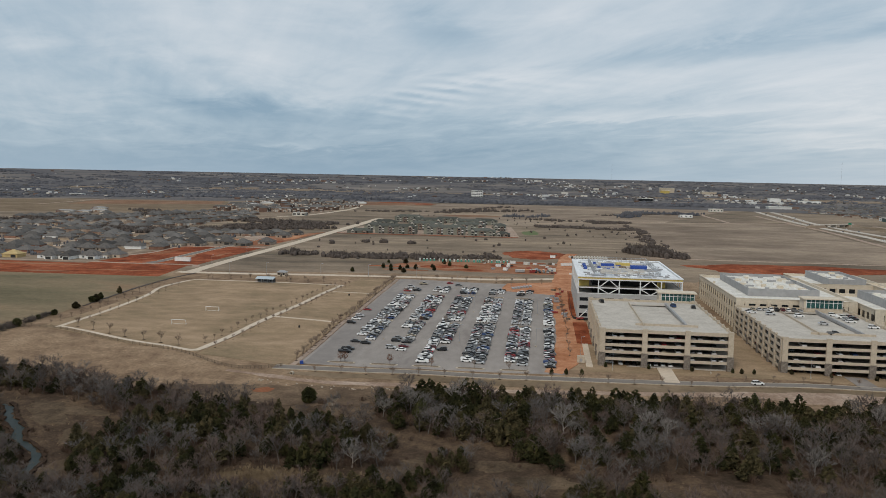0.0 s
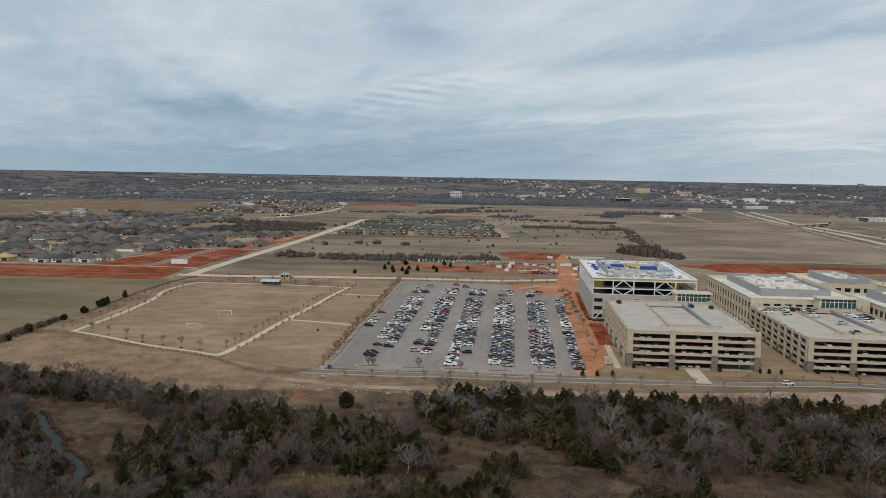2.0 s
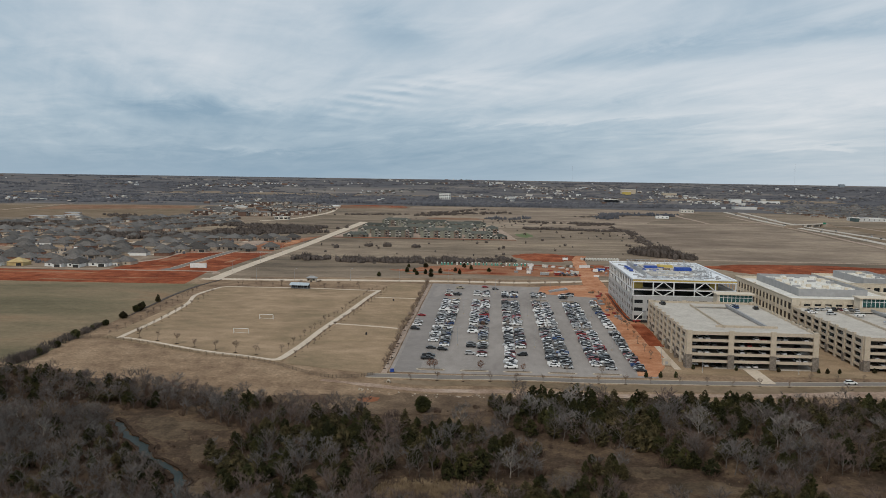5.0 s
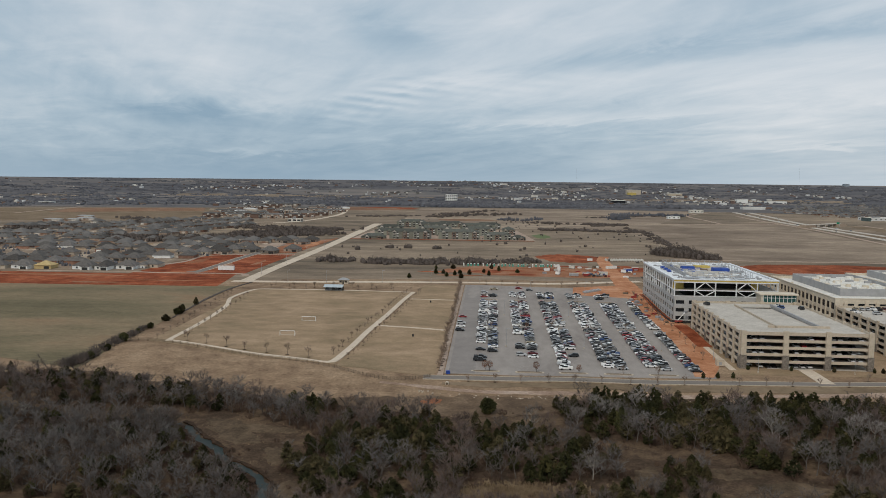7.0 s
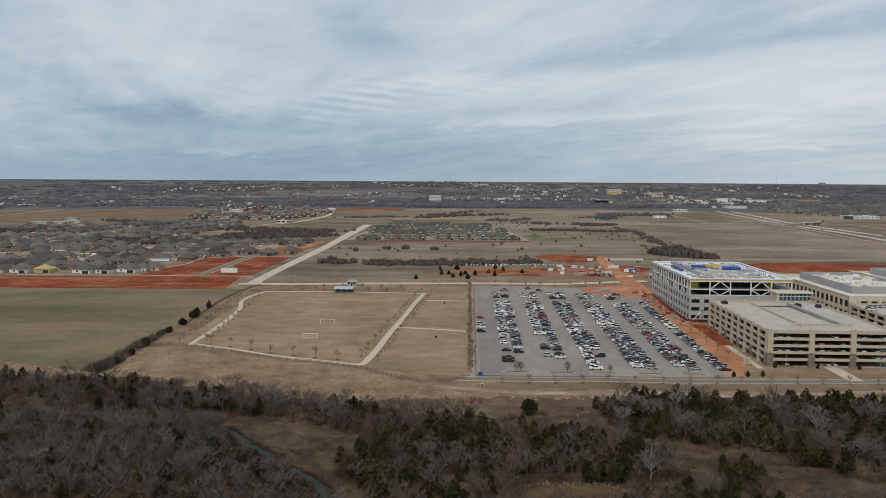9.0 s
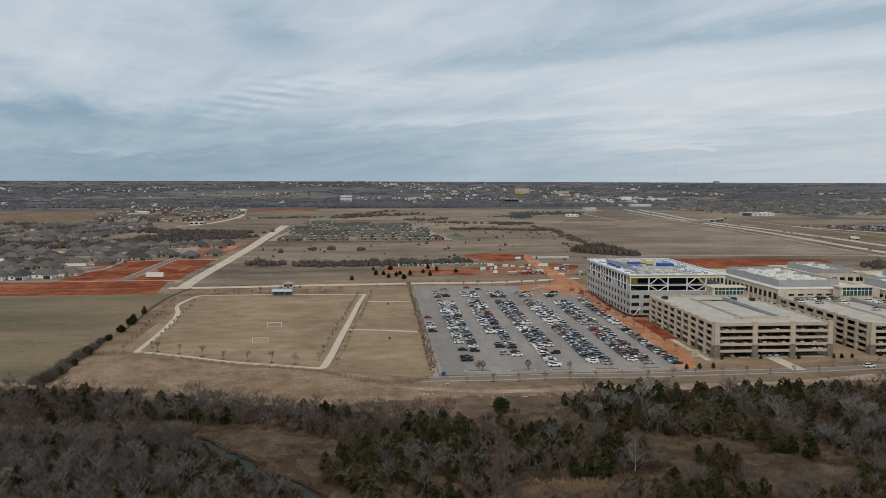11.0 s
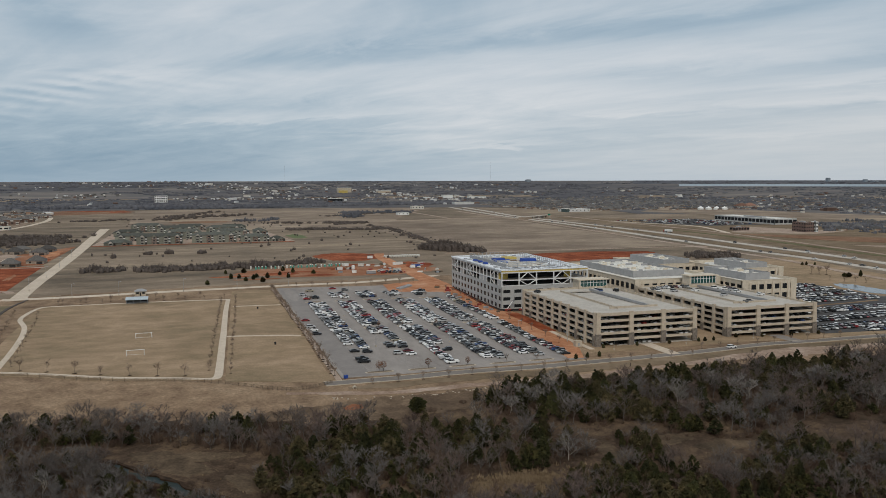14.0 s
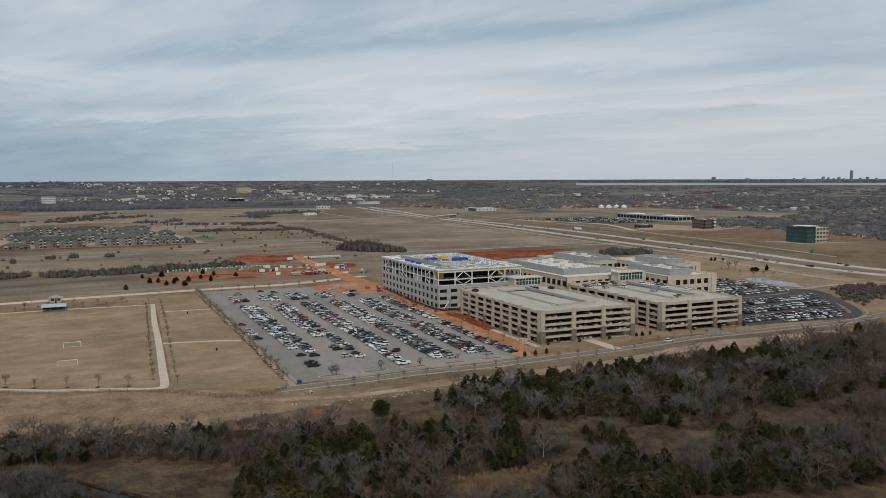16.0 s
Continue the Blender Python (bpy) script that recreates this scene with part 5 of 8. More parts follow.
def cedar_tree(seed, height, width, dense=46, sprays=9, domed=False):
    """A juniper: short trunk, and a ragged cone of many sprays."""
    r = random.Random(seed)
    wood, leaf = Geo(), Geo()
    wood.tube((0, 0, -0.3), (r.uniform(-.2, .2), r.uniform(-.2, .2), height * 0.8), height * 0.022, height * 0.006, 5, False)
    lob = [r.uniform(0.7, 1.25) for _ in range(5)]
    for i in range(dense):
        f = (i + r.random()) / dense
        z = height * (0.07 + 0.9 * f)
        prof = (1 - f * f) ** 0.8 * (0.62 + 0.38 * min(1, f * 4)) + 0.03
        if domed:
            prof = math.sqrt(max(0.03, 1 - (2 * f - 0.9) ** 2 * 0.95)) * 0.92
        an = r.uniform(0, 2 * math.pi)
        rad = width * 0.5 * prof * r.uniform(0.55, 1.08) * lob[int(an / 2 / math.pi * 5) % 5]
        c = Vector((math.cos(an) * rad * 0.72, math.sin(an) * rad * 0.72, z))
        s = max(0.26, width * (0.12 if dense > 120 else 0.145) * (prof + 0.25)) * r.uniform(0.7, 1.25)
        out = Vector((math.cos(an), math.sin(an), 0.55)).normalized()
        for j in range(sprays):
            d = (out * 0.8 + Vector((r.uniform(-1, 1), r.uniform(-1, 1), r.uniform(-0.7, 1)))).normalized()
            tip = c + d * s * r.uniform(0.75, 1.35)
            turn_ = r.uniform(0, 3.1416)
            o = d.orthogonal().normalized()
            w = (o * math.cos(turn_) + d.cross(o) * math.sin(turn_)) * s * r.uniform(0.30, 0.55)
            b = c - d * s * 0.3 + Vector((r.uniform(-1, 1), r.uniform(-1, 1), r.uniform(-1, 1))) * s * 0.35
            k = len(leaf.v)
            leaf.v += [tuple(b + w), tuple(b - w), tuple(tip)]
            leaf.f.append((k, k + 1, k + 2))
    return wood, leaf


def shrub(seed, h, w, n=60):
    """Fine upright stems in a rounded heap."""
    r = random.Random(seed)
    g = Geo()
    for i in range(n):
        an, rr = r.uniform(0, 6.283), w * 0.5 * math.sqrt(r.random())
        p = Vector((math.cos(an) * rr * 0.45, math.sin(an) * rr * 0.45, 0.0))
        q = Vector((math.cos(an) * rr * 1.2, math.sin(an) * rr * 1.2, h * (1.05 - 0.6 * (rr / (w * 0.5)) ** 2) * r.uniform(0.75, 1.1)))
        d = (q - p).normalized()
        s = d.orthogonal().normalized() * r.uniform(0.03, 0.075)
        k = len(g.v)
        g.v += [tuple(p - s), tuple(p + s), tuple(q)]
        g.f.append((k, k + 1, k + 2))
        m = p.lerp(q, 0.55)
        q2 = m + (d + Vector((r.uniform(-1, 1), r.uniform(-1, 1), r.uniform(0, 0.6))) * 0.8).normalized() * h * 0.4
        k = len(g.v)
        g.v += [tuple(m - s), tuple(m + s), tuple(q2)]
        g.f.append((k, k + 1, k + 2))
    return g


def scatter(name, label, category, protos, places, mat, smooth=False):
    """Copies of a few shapes joined into one mesh; places: x, y, z, size, turn, which."""
    P = []
    for g in protos:
        v = np.array(g.v, float)
        v, idx = np.unique(np.round(v, 4), axis=0, return_inverse=True)
        idx = idx.reshape(-1)
        tri = []
        for f in g.f:
            f = [int(idx[i]) for i in f]
            for i in range(1, len(f) - 1):
                tri.append((f[0], f[i], f[i + 1]))
        P.append((v, np.array(tri, int)))
    V, F, base = [], [], 0
    for x, y, z, s, a, w in places:
        v, f = P[w % len(P)]
        c, sn = math.cos(a), math.sin(a)
        sx, sz = s if isinstance(s, tuple) else (s, s)
        V.append(np.stack([x + (v[:, 0] * c - v[:, 1] * sn) * sx, y + (v[:, 0] * sn + v[:, 1] * c) * sx, z + v[:, 2] * sz], -1))
        F.append(f + base)
        base += len(v)
    V, F = np.concatenate(V), np.concatenate(F)
    me = bpy.data.meshes.new(name)
    me.vertices.add(len(V))
    me.vertices.foreach_set("co", V.astype(np.float32).ravel())
    me.loops.add(len(F) * 3)
    me.loops.foreach_set("vertex_index", F.astype(np.int32).ravel())
    me.polygons.add(len(F))
    me.polygons.foreach_set("loop_start", np.arange(0, len(F) * 3, 3, dtype=np.int32))
    me.polygons.foreach_set("use_smooth", [smooth] * len(F))
    me.update(calc_edges=True)
    me.materials.append(M[mat])
    return tagged(new(name, me), label, category, kind="stuff")


def inside(poly, x, y):
    c, n = False, len(poly)
    for i in range(n):
        (x0, y0), (x1, y1) = poly[i], poly[i - 1]
        if (y0 > y) != (y1 > y) and x < (x1 - x0) * (y - y0) / (y1 - y0) + x0:
            c = not c
    return c


# stands of wood: outline, share of cedars, height factor
STANDS = []
STANDS.append(([(-190, 291), (-118, 291), (-100, 283), (-84, 282), (-60, 277), (-29, 263), (-7, 256), (18, 255), (24, 243), (6, 236), (-10, 230), (-30, 239), (-49, 248), (-70, 254), (-92, 252), (-150, 262), (-190, 262)], 0.27, 0.95))
STANDS.append(([(-24, 214), (-14, 226), (4, 238), (24, 244), (58, 240), (68, 230), (78, 219), (80, 206), (60, 198), (34, 200), (30, 184), (-8, 178), (-14, 196)], 0.50, 1.0))
STANDS.append(([(60, 268), (80, 274), (104, 279), (119, 274), (149, 275), (185, 272), (213, 273), (240, 277), (240, 216), (180, 212), (164, 210), (146, 205), (134, 207), (118, 214), (106, 227), (90, 230), (70, 238)], 0.66, 1.1))
STANDS.append(([(240, 277), (270, 280), (300, 287), (350, 298), (405, 322), (330, 225), (300, 205), (240, 205)], 0.18, 1.2))
STANDS.append(([(-175, 258), (-150, 256), (-92, 244), (-70, 240), (-60, 222), (-50, 205), (-34, 190), (-30, 176), (-100, 176), (-165, 215)], 0.2, 0.95))
STANDS.append(([(80, 196), (92, 200), (100, 192), (98, 176), (70, 172), (66, 186)], 0.5, 0.8))
STANDS.append(([(150, 180), (175, 184), (180, 170), (150, 165)], 0.5, 0.8))
STANDS.append(([(118, 186), (132, 192), (140, 180), (128, 170), (112, 172)], 0.6, 0.85))
STANDS.append(([(184, 206), (240, 206), (240, 178), (188, 178)], 0.2, 0.95))
STANDS.append(([(100, 186), (112, 190), (128, 184), (150, 190), (176, 190), (190, 180), (190, 168), (96, 168)], 0.3, 0.85))
STANDS.append(([(-40, 178), (-8, 178), (30, 184), (60, 180), (60, 168), (-40, 168)], 0.35, 0.85))
STANDS.append(([(58, 184), (76, 194), (90, 184), (100, 181), (114, 168), (118, 154), (100, 158), (50, 164)], 0.75, 0.95))
STANDS.append(([(118, 168), (150, 174), (190, 168), (240, 178), (300, 205), (300, 170), (240, 138), (116, 150)], 0.22, 1.0))
STANDS.append(([(124, 188), (131, 199), (146, 203), (153, 193), (146, 183), (132, 182)], 0.8, 1.05))
STANDS.append(([(88, 204), (90, 217), (98, 220), (104, 212), (100, 202)], 0.7, 0.85))
STANDS.append(([(-60, 176), (40, 178), (60, 168), (50, 160), (-60, 166)], 0.4, 0.9))
wr = random.Random(5)
spots_bare, spots_cedar, spots_brush = [], [], []
for poly, share, tall in STANDS:
    xs, ys = [p[0] for p in poly], [p[1] for p in poly]
    x = min(xs)
    while x < max(xs):
        y = min(ys)
        while y < max(ys):
            px, py = x + wr.uniform(-1.7, 1.7), y + wr.uniform(-1.7, 1.7)
            if inside(poly, px, py):
                patch = noise.noise((px * 0.045, py * 0.045, 3.3))
                if wr.random() < 0.97 - 0.25 * (patch < -0.25):
                    z = gz(px, py) - 0.1
                    if wr.random() < share * (0.55 + 1.7 * max(0, patch + 0.15)):
                        w_ = wr.uniform(0.6, 1.1) * tall
                        spots_cedar.append((px, py, z, (w_, w_ * wr.choice((0.7, 0.85, 0.95, 1.15))), wr.uniform(0, 6.28)))
                    else:
                        spots_bare.append((px, py, z, wr.uniform(0.62, 1.12) * tall, wr.uniform(0, 6.28)))
                for _ in range(1 + (wr.random() < 0.35)):
                    qx, qy = px + wr.uniform(-2, 2), py + wr.uniform(-2, 2)
                    spots_brush.append((qx, qy, gz(qx, qy) - 0.05, wr.uniform(0.7, 1.5), wr.uniform(0, 6.28), wr.randrange(6)))
            y += 4.15
        x += 4.15

for i in range(1300):
    px, py = wr.uniform(-60, 260), wr.uniform(150, 274)
    if noise.noise((px * 0.07, py * 0.07, 6.6)) > -0.05 and py < float(np.interp(px, WOOD_EDGE[:, 0], WOOD_EDGE[:, 1])) - 2:
        spots_brush.append((px, py, gz(px, py) - 0.05, wr.uniform(0.35, 0.9), wr.uniform(0, 6.28), wr.randrange(6)))
for i in range(260):
    c = CREEK[wr.randrange(len(CREEK))]
    px, py = c[0] - 4.5 + wr.gauss(0, 3.5), c[1] - 5 + wr.gauss(0, 3)
    spots_brush.append((px, py, gz(px, py) - 0.05, wr.uniform(0.4, 0.9), wr.uniform(0, 6.28), wr.randrange(6)))

cr = random.Random(41)
for i in range(110):
    k = cr.randrange(len(CREEK) - 1)
    u = cr.random()
    c = [CREEK[k][j] + (CREEK[k + 1][j] - CREEK[k][j]) * u for j in (0, 1)]
    off = cr.uniform(4.5, 11)
    px, py = c[0] - off, c[1] - off * cr.uniform(0.2, 0.6)
    if i < 75:
        spots_bare.append((px, py, gz(px, py) - 0.1, cr.uniform(0.5, 0.85), cr.uniform(0, 6.28)))
    else:
        spots_cedar.append((px, py, gz(px, py), (cr.uniform(0.5, 0.8), cr.uniform(0.5, 0.8)), cr.uniform(0, 6.28)))
    for j in range(3):
        qx, qy = px + cr.uniform(-2, 3.5), py + cr.uniform(-2, 2)
        spots_brush.append((qx, qy, gz(qx, qy) - 0.05, cr.uniform(0.6, 1.2), cr.uniform(0, 6.28), cr.randrange(6)))

C_ = spline(CREEK, 120)
spots_brush = [b for b in spots_brush if min((b[0] - c[0]) ** 2 + (b[1] - c[1]) ** 2 for c in C_) > 7.5]
BARE = [bare_tree(s, 8.6, 1.0 + 0.15 * (s % 3), (6, 4, 3), 15, 0.15) for s in range(8)]
BARE_LOW = [bare_tree(s + 50, 8.2, 1.1, (6, 3), 21, 0.15) for s in range(6)]
CEDAR = [cedar_tree(s, 6.6, 5.0 + 0.5 * (s % 3), 190, 8) for s in range(7)]
CEDAR_LOW = [cedar_tree(s + 30, 6.6, 5.2 + 0.4 * (s % 3), 92, 5) for s in range(6)]
near = [s for s in spots_bare if -120 < s[0] < 250 and s[1] > 200]
wr.shuffle(near)
near = near[:130]
keep = set(id(s) for s in near)
protos = []
for i, (wood, fine) in enumerate(BARE):
    for bark in ("bark", "palebark"):
        t = thing("bare_tree", "leafless winter tree with grey-brown twigs" if bark == "bark" else "leafless winter tree with pale silvery limbs", "tree", "woodland trees")
        part("trunk", wood, bark, t)
        part("crown", fine, ("twig", "twig_brown", "twig_silver", "twig")[i % 4] if bark == "bark" else "twig_silver", t)
        protos.append(t)
used = set()
for s in near:
    k = wr.randrange(8) * 2 + (wr.random() < 0.2)
    m = pose(s[0], s[1], s[2], wr.uniform(-4, 4), wr.uniform(-4, 4), math.degrees(s[4])) @ Matrix.Scale(s[3], 4)
    if k in used:
        o = copy_thing(protos[k], m)
    else:
        used.add(k)
        o = protos[k]
    o.matrix_basis = m
for k, t in enumerate(protos):
    if k not in used:
        for c in list(t.children):
            bpy.data.objects.remove(c)
        bpy.data.objects.remove(t)
rest = [(*s[:4], s[4], wr.randrange(6)) for s in spots_bare if id(s) not in keep]
scatter("woodland_limbs", "grey limbs of the leafless winter woodland", "woodland", [b[0] for b in BARE_LOW], rest, "bark")
kinds = {"twig": [], "twig_brown": [], "twig_silver": []}
for s in rest:
    v = noise.noise((s[0] * 0.05, s[1] * 0.05, 12.0)) + wr.uniform(-0.35, 0.35) + (0.5 if s[0] < -28 and s[1] < 256 else -0.22 if s[0] > 160 else 0)
    kinds["twig_brown" if v < -0.08 else "twig_silver" if v > 0.30 else "twig"].append(s)
for m, word in (("twig", "grey-brown"), ("twig_brown", "mauve-brown"), ("twig_silver", "silver-grey")):
    scatter("woodland_twigs", f"fine {word} twigs of the leafless winter woodland", "woodland", [b[1] for b in BARE_LOW], kinds[m], m)
BRUSH = [shrub(s, 2.7, 3.4, 32) for s in range(6)]
scatter("undergrowth", "tangled brown undergrowth below the trees", "undergrowth", BRUSH, spots_brush, "brush")

cproto = []
for i, (wood, leaf) in enumerate(CEDAR):
    t = thing("cedar_tree", "dark green bushy cedar tree", "tree", "woodland cedars")
    part("trunk", wood, "bark", t)
    part("crown", leaf, "cedar_brown" if i in (1, 2, 5) else "cedar", t)
    cproto.append(t)
LONE = [(-136.4, 450.6, 0, (0.6, 0.75), 1), (-134.2, 420, 0, (0.9, 0.72), 3), (-135.8, 428, 0, (0.8, 0.65), 4), (-133.6, 398, 0, (0.85, 0.6), 5)]
for bx, by in ((124.7, 305.1), (130.6, 305.8), (137, 306.4)):
    LONE.append((bx, by + 5.5, 0, 0.42, bx))
for bx, by in ((-23.6, 590), (-8, 656), (-6, 621), (0, 622), (4, 603), (10, 610), (13, 624), (21, 618), (15, 594), (6, 658), (36, 614), (38, 665), (44, 651), (32, 634), (59, 639)):
    LONE.append((bx, by, 0, (wr.uniform(0.65, 0.9), wr.uniform(0.5, 0.7)), bx))
for bx, by, sw, sh in ((483.4, 580.8, 0.5, 0.5), (487.2, 580.1, 0.45, 0.55), (494.3, 577.8, 0.5, 0.5), (463.1, 511.1, 0.95, 0.6), (466.8, 510.3, 0.95, 0.62), (478.5, 510.1, 0.75, 0.85)):
    LONE.append((bx, by, 0, (sw, sh), bx))
for bx in (147.5, 165.5, 183, 199.5, 203, 208, 224, 240, 258, 275):
    LONE.append((bx, 327.5 if bx < 210 else 331.5, 0, 0.36, bx))
t = thing("round_bush", "lone rounded dark cedar bush in the rough grass", "bush", at=(38, 261, gz(38, 261)))
wood, leaf = cedar_tree(77, 5.6, 7.4, 260, 10, True)
part("trunk", wood, "bark", t)
part("crown", leaf, "cedar", t)
cut = [s for s in spots_cedar if -200 < s[0] < 420]
wr.shuffle(cut)
cnear = cut[:120]
ckeep = set(id(s) for s in cnear)
cused = set()
for s in cnear + LONE:
    k = wr.randrange(7)
    sc = s[3] if isinstance(s[3], tuple) else (s[3], s[3])
    m = pose(s[0], s[1], gz(s[0], s[1]) - 0.05, wr.uniform(-3, 3), wr.uniform(-3, 3), math.degrees(s[4])) @ Matrix.Diagonal((sc[0], sc[0], sc[1], 1))
    if k in cused:
        o = copy_thing(cproto[k], m)
    else:
        cused.add(k)
        o = cproto[k]
    o.matrix_basis = m
crest = [(*s[:4], s[4], wr.randrange(6)) for s in spots_cedar if id(s) not in ckeep]
if crest:
    green = [s for s in crest if noise.noise((s[0] * 0.06, s[1] * 0.06, 21.0)) + wr.uniform(-0.4, 0.4) > -0.1]
    gone = set(id(s) for s in green)
    scatter("woodland_cedars", "dark green cedars among the winter woodland", "woodland", [c[1] for c in CEDAR_LOW], green, "cedar")
    scatter("woodland_cedars", "bronzed cedars among the winter woodland", "woodland", [c[1] for c in CEDAR_LOW], [s for s in crest if id(s) not in gone], "cedar_brown")


# ---------------- sports field ----------------
def goal(x, y):
    t = thing("soccer_goal", "white tubular soccer goal standing on the lawn", "soccer goal", "goals", at=(x, y, gz(x, y) + 0.1))
    part("post", Geo().tube((-3.66, 0, 0), (-3.66, 0, 2.44), 0.11, n=8), "white", t)
    part("post", Geo().tube((3.66, 0, 0), (3.66, 0, 2.44), 0.11, n=8), "white", t)
    part("crossbar", Geo().tube((-3.77, 0, 2.44), (3.77, 0, 2.44), 0.11, n=8), "white", t)
    for sx in (-3.66, 3.66):
        part("stay", Geo().tube((sx, 0, 2.4), (sx, 1.8, 0.05), 0.05, n=6), "white", t)
    part("ground_bar", Geo().tube((-3.66, 1.8, 0.06), (3.66, 1.8, 0.06), 0.05, n=6), "white", t)
    return t


goal(-60.3, 367.5)
goal(-58.4, 405.5)


M["shelterroof"] = two("pale_blue_metal_roof", (0.36, 0.42, 0.46), (0.44, 0.50, 0.54), 0.6, rough=0.55)


def bleacher(x, y):
    t = thing("field_shelter", "long spectator shelter with a pale blue metal roof", "shelter", at=(x, y, gz(x, y) + 0.1), rz=-2)
    g = Geo()
    for z0, flip in ((0.0, 1), (-0.15, -1)):
        g.face(*[(-6.5, -2.4, 2.7 + z0), (6.5, -2.4, 2.7 + z0), (6.5, 2.2, 4.0 + z0), (-6.5, 2.2, 4.0 + z0)][::flip])
    g.face((-6.5, -2.4, 2.55), (6.5, -2.4, 2.55), (6.5, -2.4, 2.7), (-6.5, -2.4, 2.7))
    part("roof", g, "shelterroof", t, "pale blue-grey metal roof")
    for px in (-6, -2, 2, 6):
        for py in (-1.8, 1.8):
            part("post", Geo().box(px - 0.1, px + 0.1, py - 0.1, py + 0.1, 0, 2.7 if py < 0 else 3.7), "steel", t)
    # near-black panel paints the shade of the open space under the roof
    part("back_wall", Geo().box(-6.4, 6.4, 2.0, 2.15, 0.2, 2.9), "dark", t)
    for i in range(3):
        part("bench", Geo().box(-5.8, 5.8, -0.9 + i * 0.8, -0.5 + i * 0.8, 0.3 + i * 0.35, 0.4 + i * 0.35), "steel", t)
    return t


bleacher(-67, 516.5)


def kiosk(x, y):
    t = thing("restroom_block", "small tan block building with a grey hipped roof", "small building", at=(x, y, gz(x, y) + 0.1))
    part("wall", Geo().box(-3.2, 3.2, -2.2, 2.2, 0, 2.9), "precast", t)
    r = Geo()
    a, b, h = 3.9, 2.9, 4.4
    r.face((-a, -b, 2.9), (a, -b, 2.9), (1.2, 0, h), (-1.2, 0, h))
    r.face((a, b, 2.9), (-a, b, 2.9), (-1.2, 0, h), (1.2, 0, h))
    r.face((a, -b, 2.9), (a, b, 2.9), (1.2, 0, h))
    r.face((-a, b, 2.9), (-a, -b, 2.9), (-1.2, 0, h))
    r.face((-a, -b, 2.88), (-a, b, 2.88), (a, b, 2.88), (a, -b, 2.88))
    part("roof", r, "screen", t)
    part("door", Geo().box(-0.5, 0.5, -2.28, -2.2, 0, 2.1), "dark", t)
    # near-black panels on the solid wall paint the shade of openings
    for sx in (-2.6, 1.0):
        part("opening", Geo().box(sx, sx + 1.6, -2.26, -2.2, 1.1, 2.4), "dark", t)
    return t


kiosk(-66.5, 551)

def bin_at(x, y):
    t = thing("litter_bin", "small dark litter bin on the lawn", "bin", "bins", at=(x, y, gz(x, y) + 0.08))
    part("drum", Geo().tube((0, 0, 0), (0, 0, 0.95), 0.42, 0.46, 10), "dark", t)
    part("lid", Geo().tube((0, 0, 0.95), (0, 0, 1.2), 0.5, 0.2, 10), "black", t)


bin_at(0.7, 372.2)
bin_at(1.4, 474.7)

# saplings in rows
SAP = [bare_tree(s + 200, 5.0, 0.72, (6, 4), 10, 0.024) for s in range(4)]
sap = []
for i, (wood, fine) in enumerate(SAP):
    t = thing("sapling", "small leafless sapling in a dark mulch ring", "tree", "saplings")
    part("trunk", wood, "saptwig", t)
    part("crown", fine, "saptwig", t)
    ring = Geo()
    for k in range(12):
        a, b = 2 * math.pi * k / 12, 2 * math.pi * (k + 1) / 12
        ring.face((0, 0, 0.24), (0.85 * math.cos(a), 0.85 * math.sin(a), 0.1), (0.85 * math.cos(b), 0.85 * math.sin(b), 0.1))
    part("mulch_ring", ring, "bank", t)
    sap.append(t)
OAK = []
for i in range(2):
    wood, fine = bare_tree(s := 300 + i, 4.4, 0.9, (7, 4), 5, 0.04)
    t = thing("oak_sapling", "young oak holding russet dead leaves", "tree", "russet saplings")
    part("trunk", wood, "bark", t)
    lf = Geo()
    r = random.Random(400 + i)
    for k in range(230):
        u, v = r.uniform(0, 6.283), r.uniform(-1, 1)
        rad = 1.35 * r.uniform(0.3, 1) ** 0.5
        c = Vector((math.cos(u) * math.sqrt(1 - v * v) * rad, math.sin(u) * math.sqrt(1 - v * v) * rad, 2.9 + v * rad * 1.15))
        d = Vector((r.uniform(-1, 1), r.uniform(-1, 1), r.uniform(-1, 1))).normalized() * 0.2
        e = d.orthogonal().normalized() * 0.16
        lf.face(tuple(c - d), tuple(c + e), tuple(c + d))
    part("crown", lf, "russet", t)
    OAK.append(t)
fresh = set()
pr = random.Random(21)


def plant(kinds, x, y, s=1.0):
    t = kinds[pr.randrange(len(kinds))]
    m = pose(x, y, gz(x, y) + 0.1, 0, 0, pr.uniform(0, 360)) @ Matrix.Scale(s * pr.uniform(0.85, 1.15), 4)
    if t.name in fresh:
        t = copy_thing(t, m)
    else:
        fresh.add(t.name)
    t.matrix_basis = m


def row(kinds, a, b, n, s=1.0, jit=0.4, skip=0.0):
    for i in range(n):
        u = i / max(1, n - 1)
        if pr.random() >= skip:
            plant(kinds, a[0] + (b[0] - a[0]) * u + pr.uniform(-jit, jit), a[1] + (b[1] - a[1]) * u + pr.uniform(-jit, jit), s)


row(sap, (-30.5, 330), (-17.5, 513), 22, 0.66)
row(sap, (-22, 322), (-8.5, 517), 22, 0.62)
row(sap, (-103, 349), (-40, 323.5), 7, 1.0)
row(sap, (-119, 352), (-131, 500), 15, 0.66)
row(sap, (-108, 358), (-112, 425), 7, 0.66)
row(sap, (-112, 432), (-118, 492), 6, 0.62)
row(sap, (-112, 527), (-15, 521), 9, 0.72)
row(sap, (-110, 531), (-30, 530), 7, 0.9)
row(sap, (17.6, 312), (16.4, 548), 58, 0.9, 0.8)
row(sap, (30, 297.2), (178, 302), 15, 0.7)
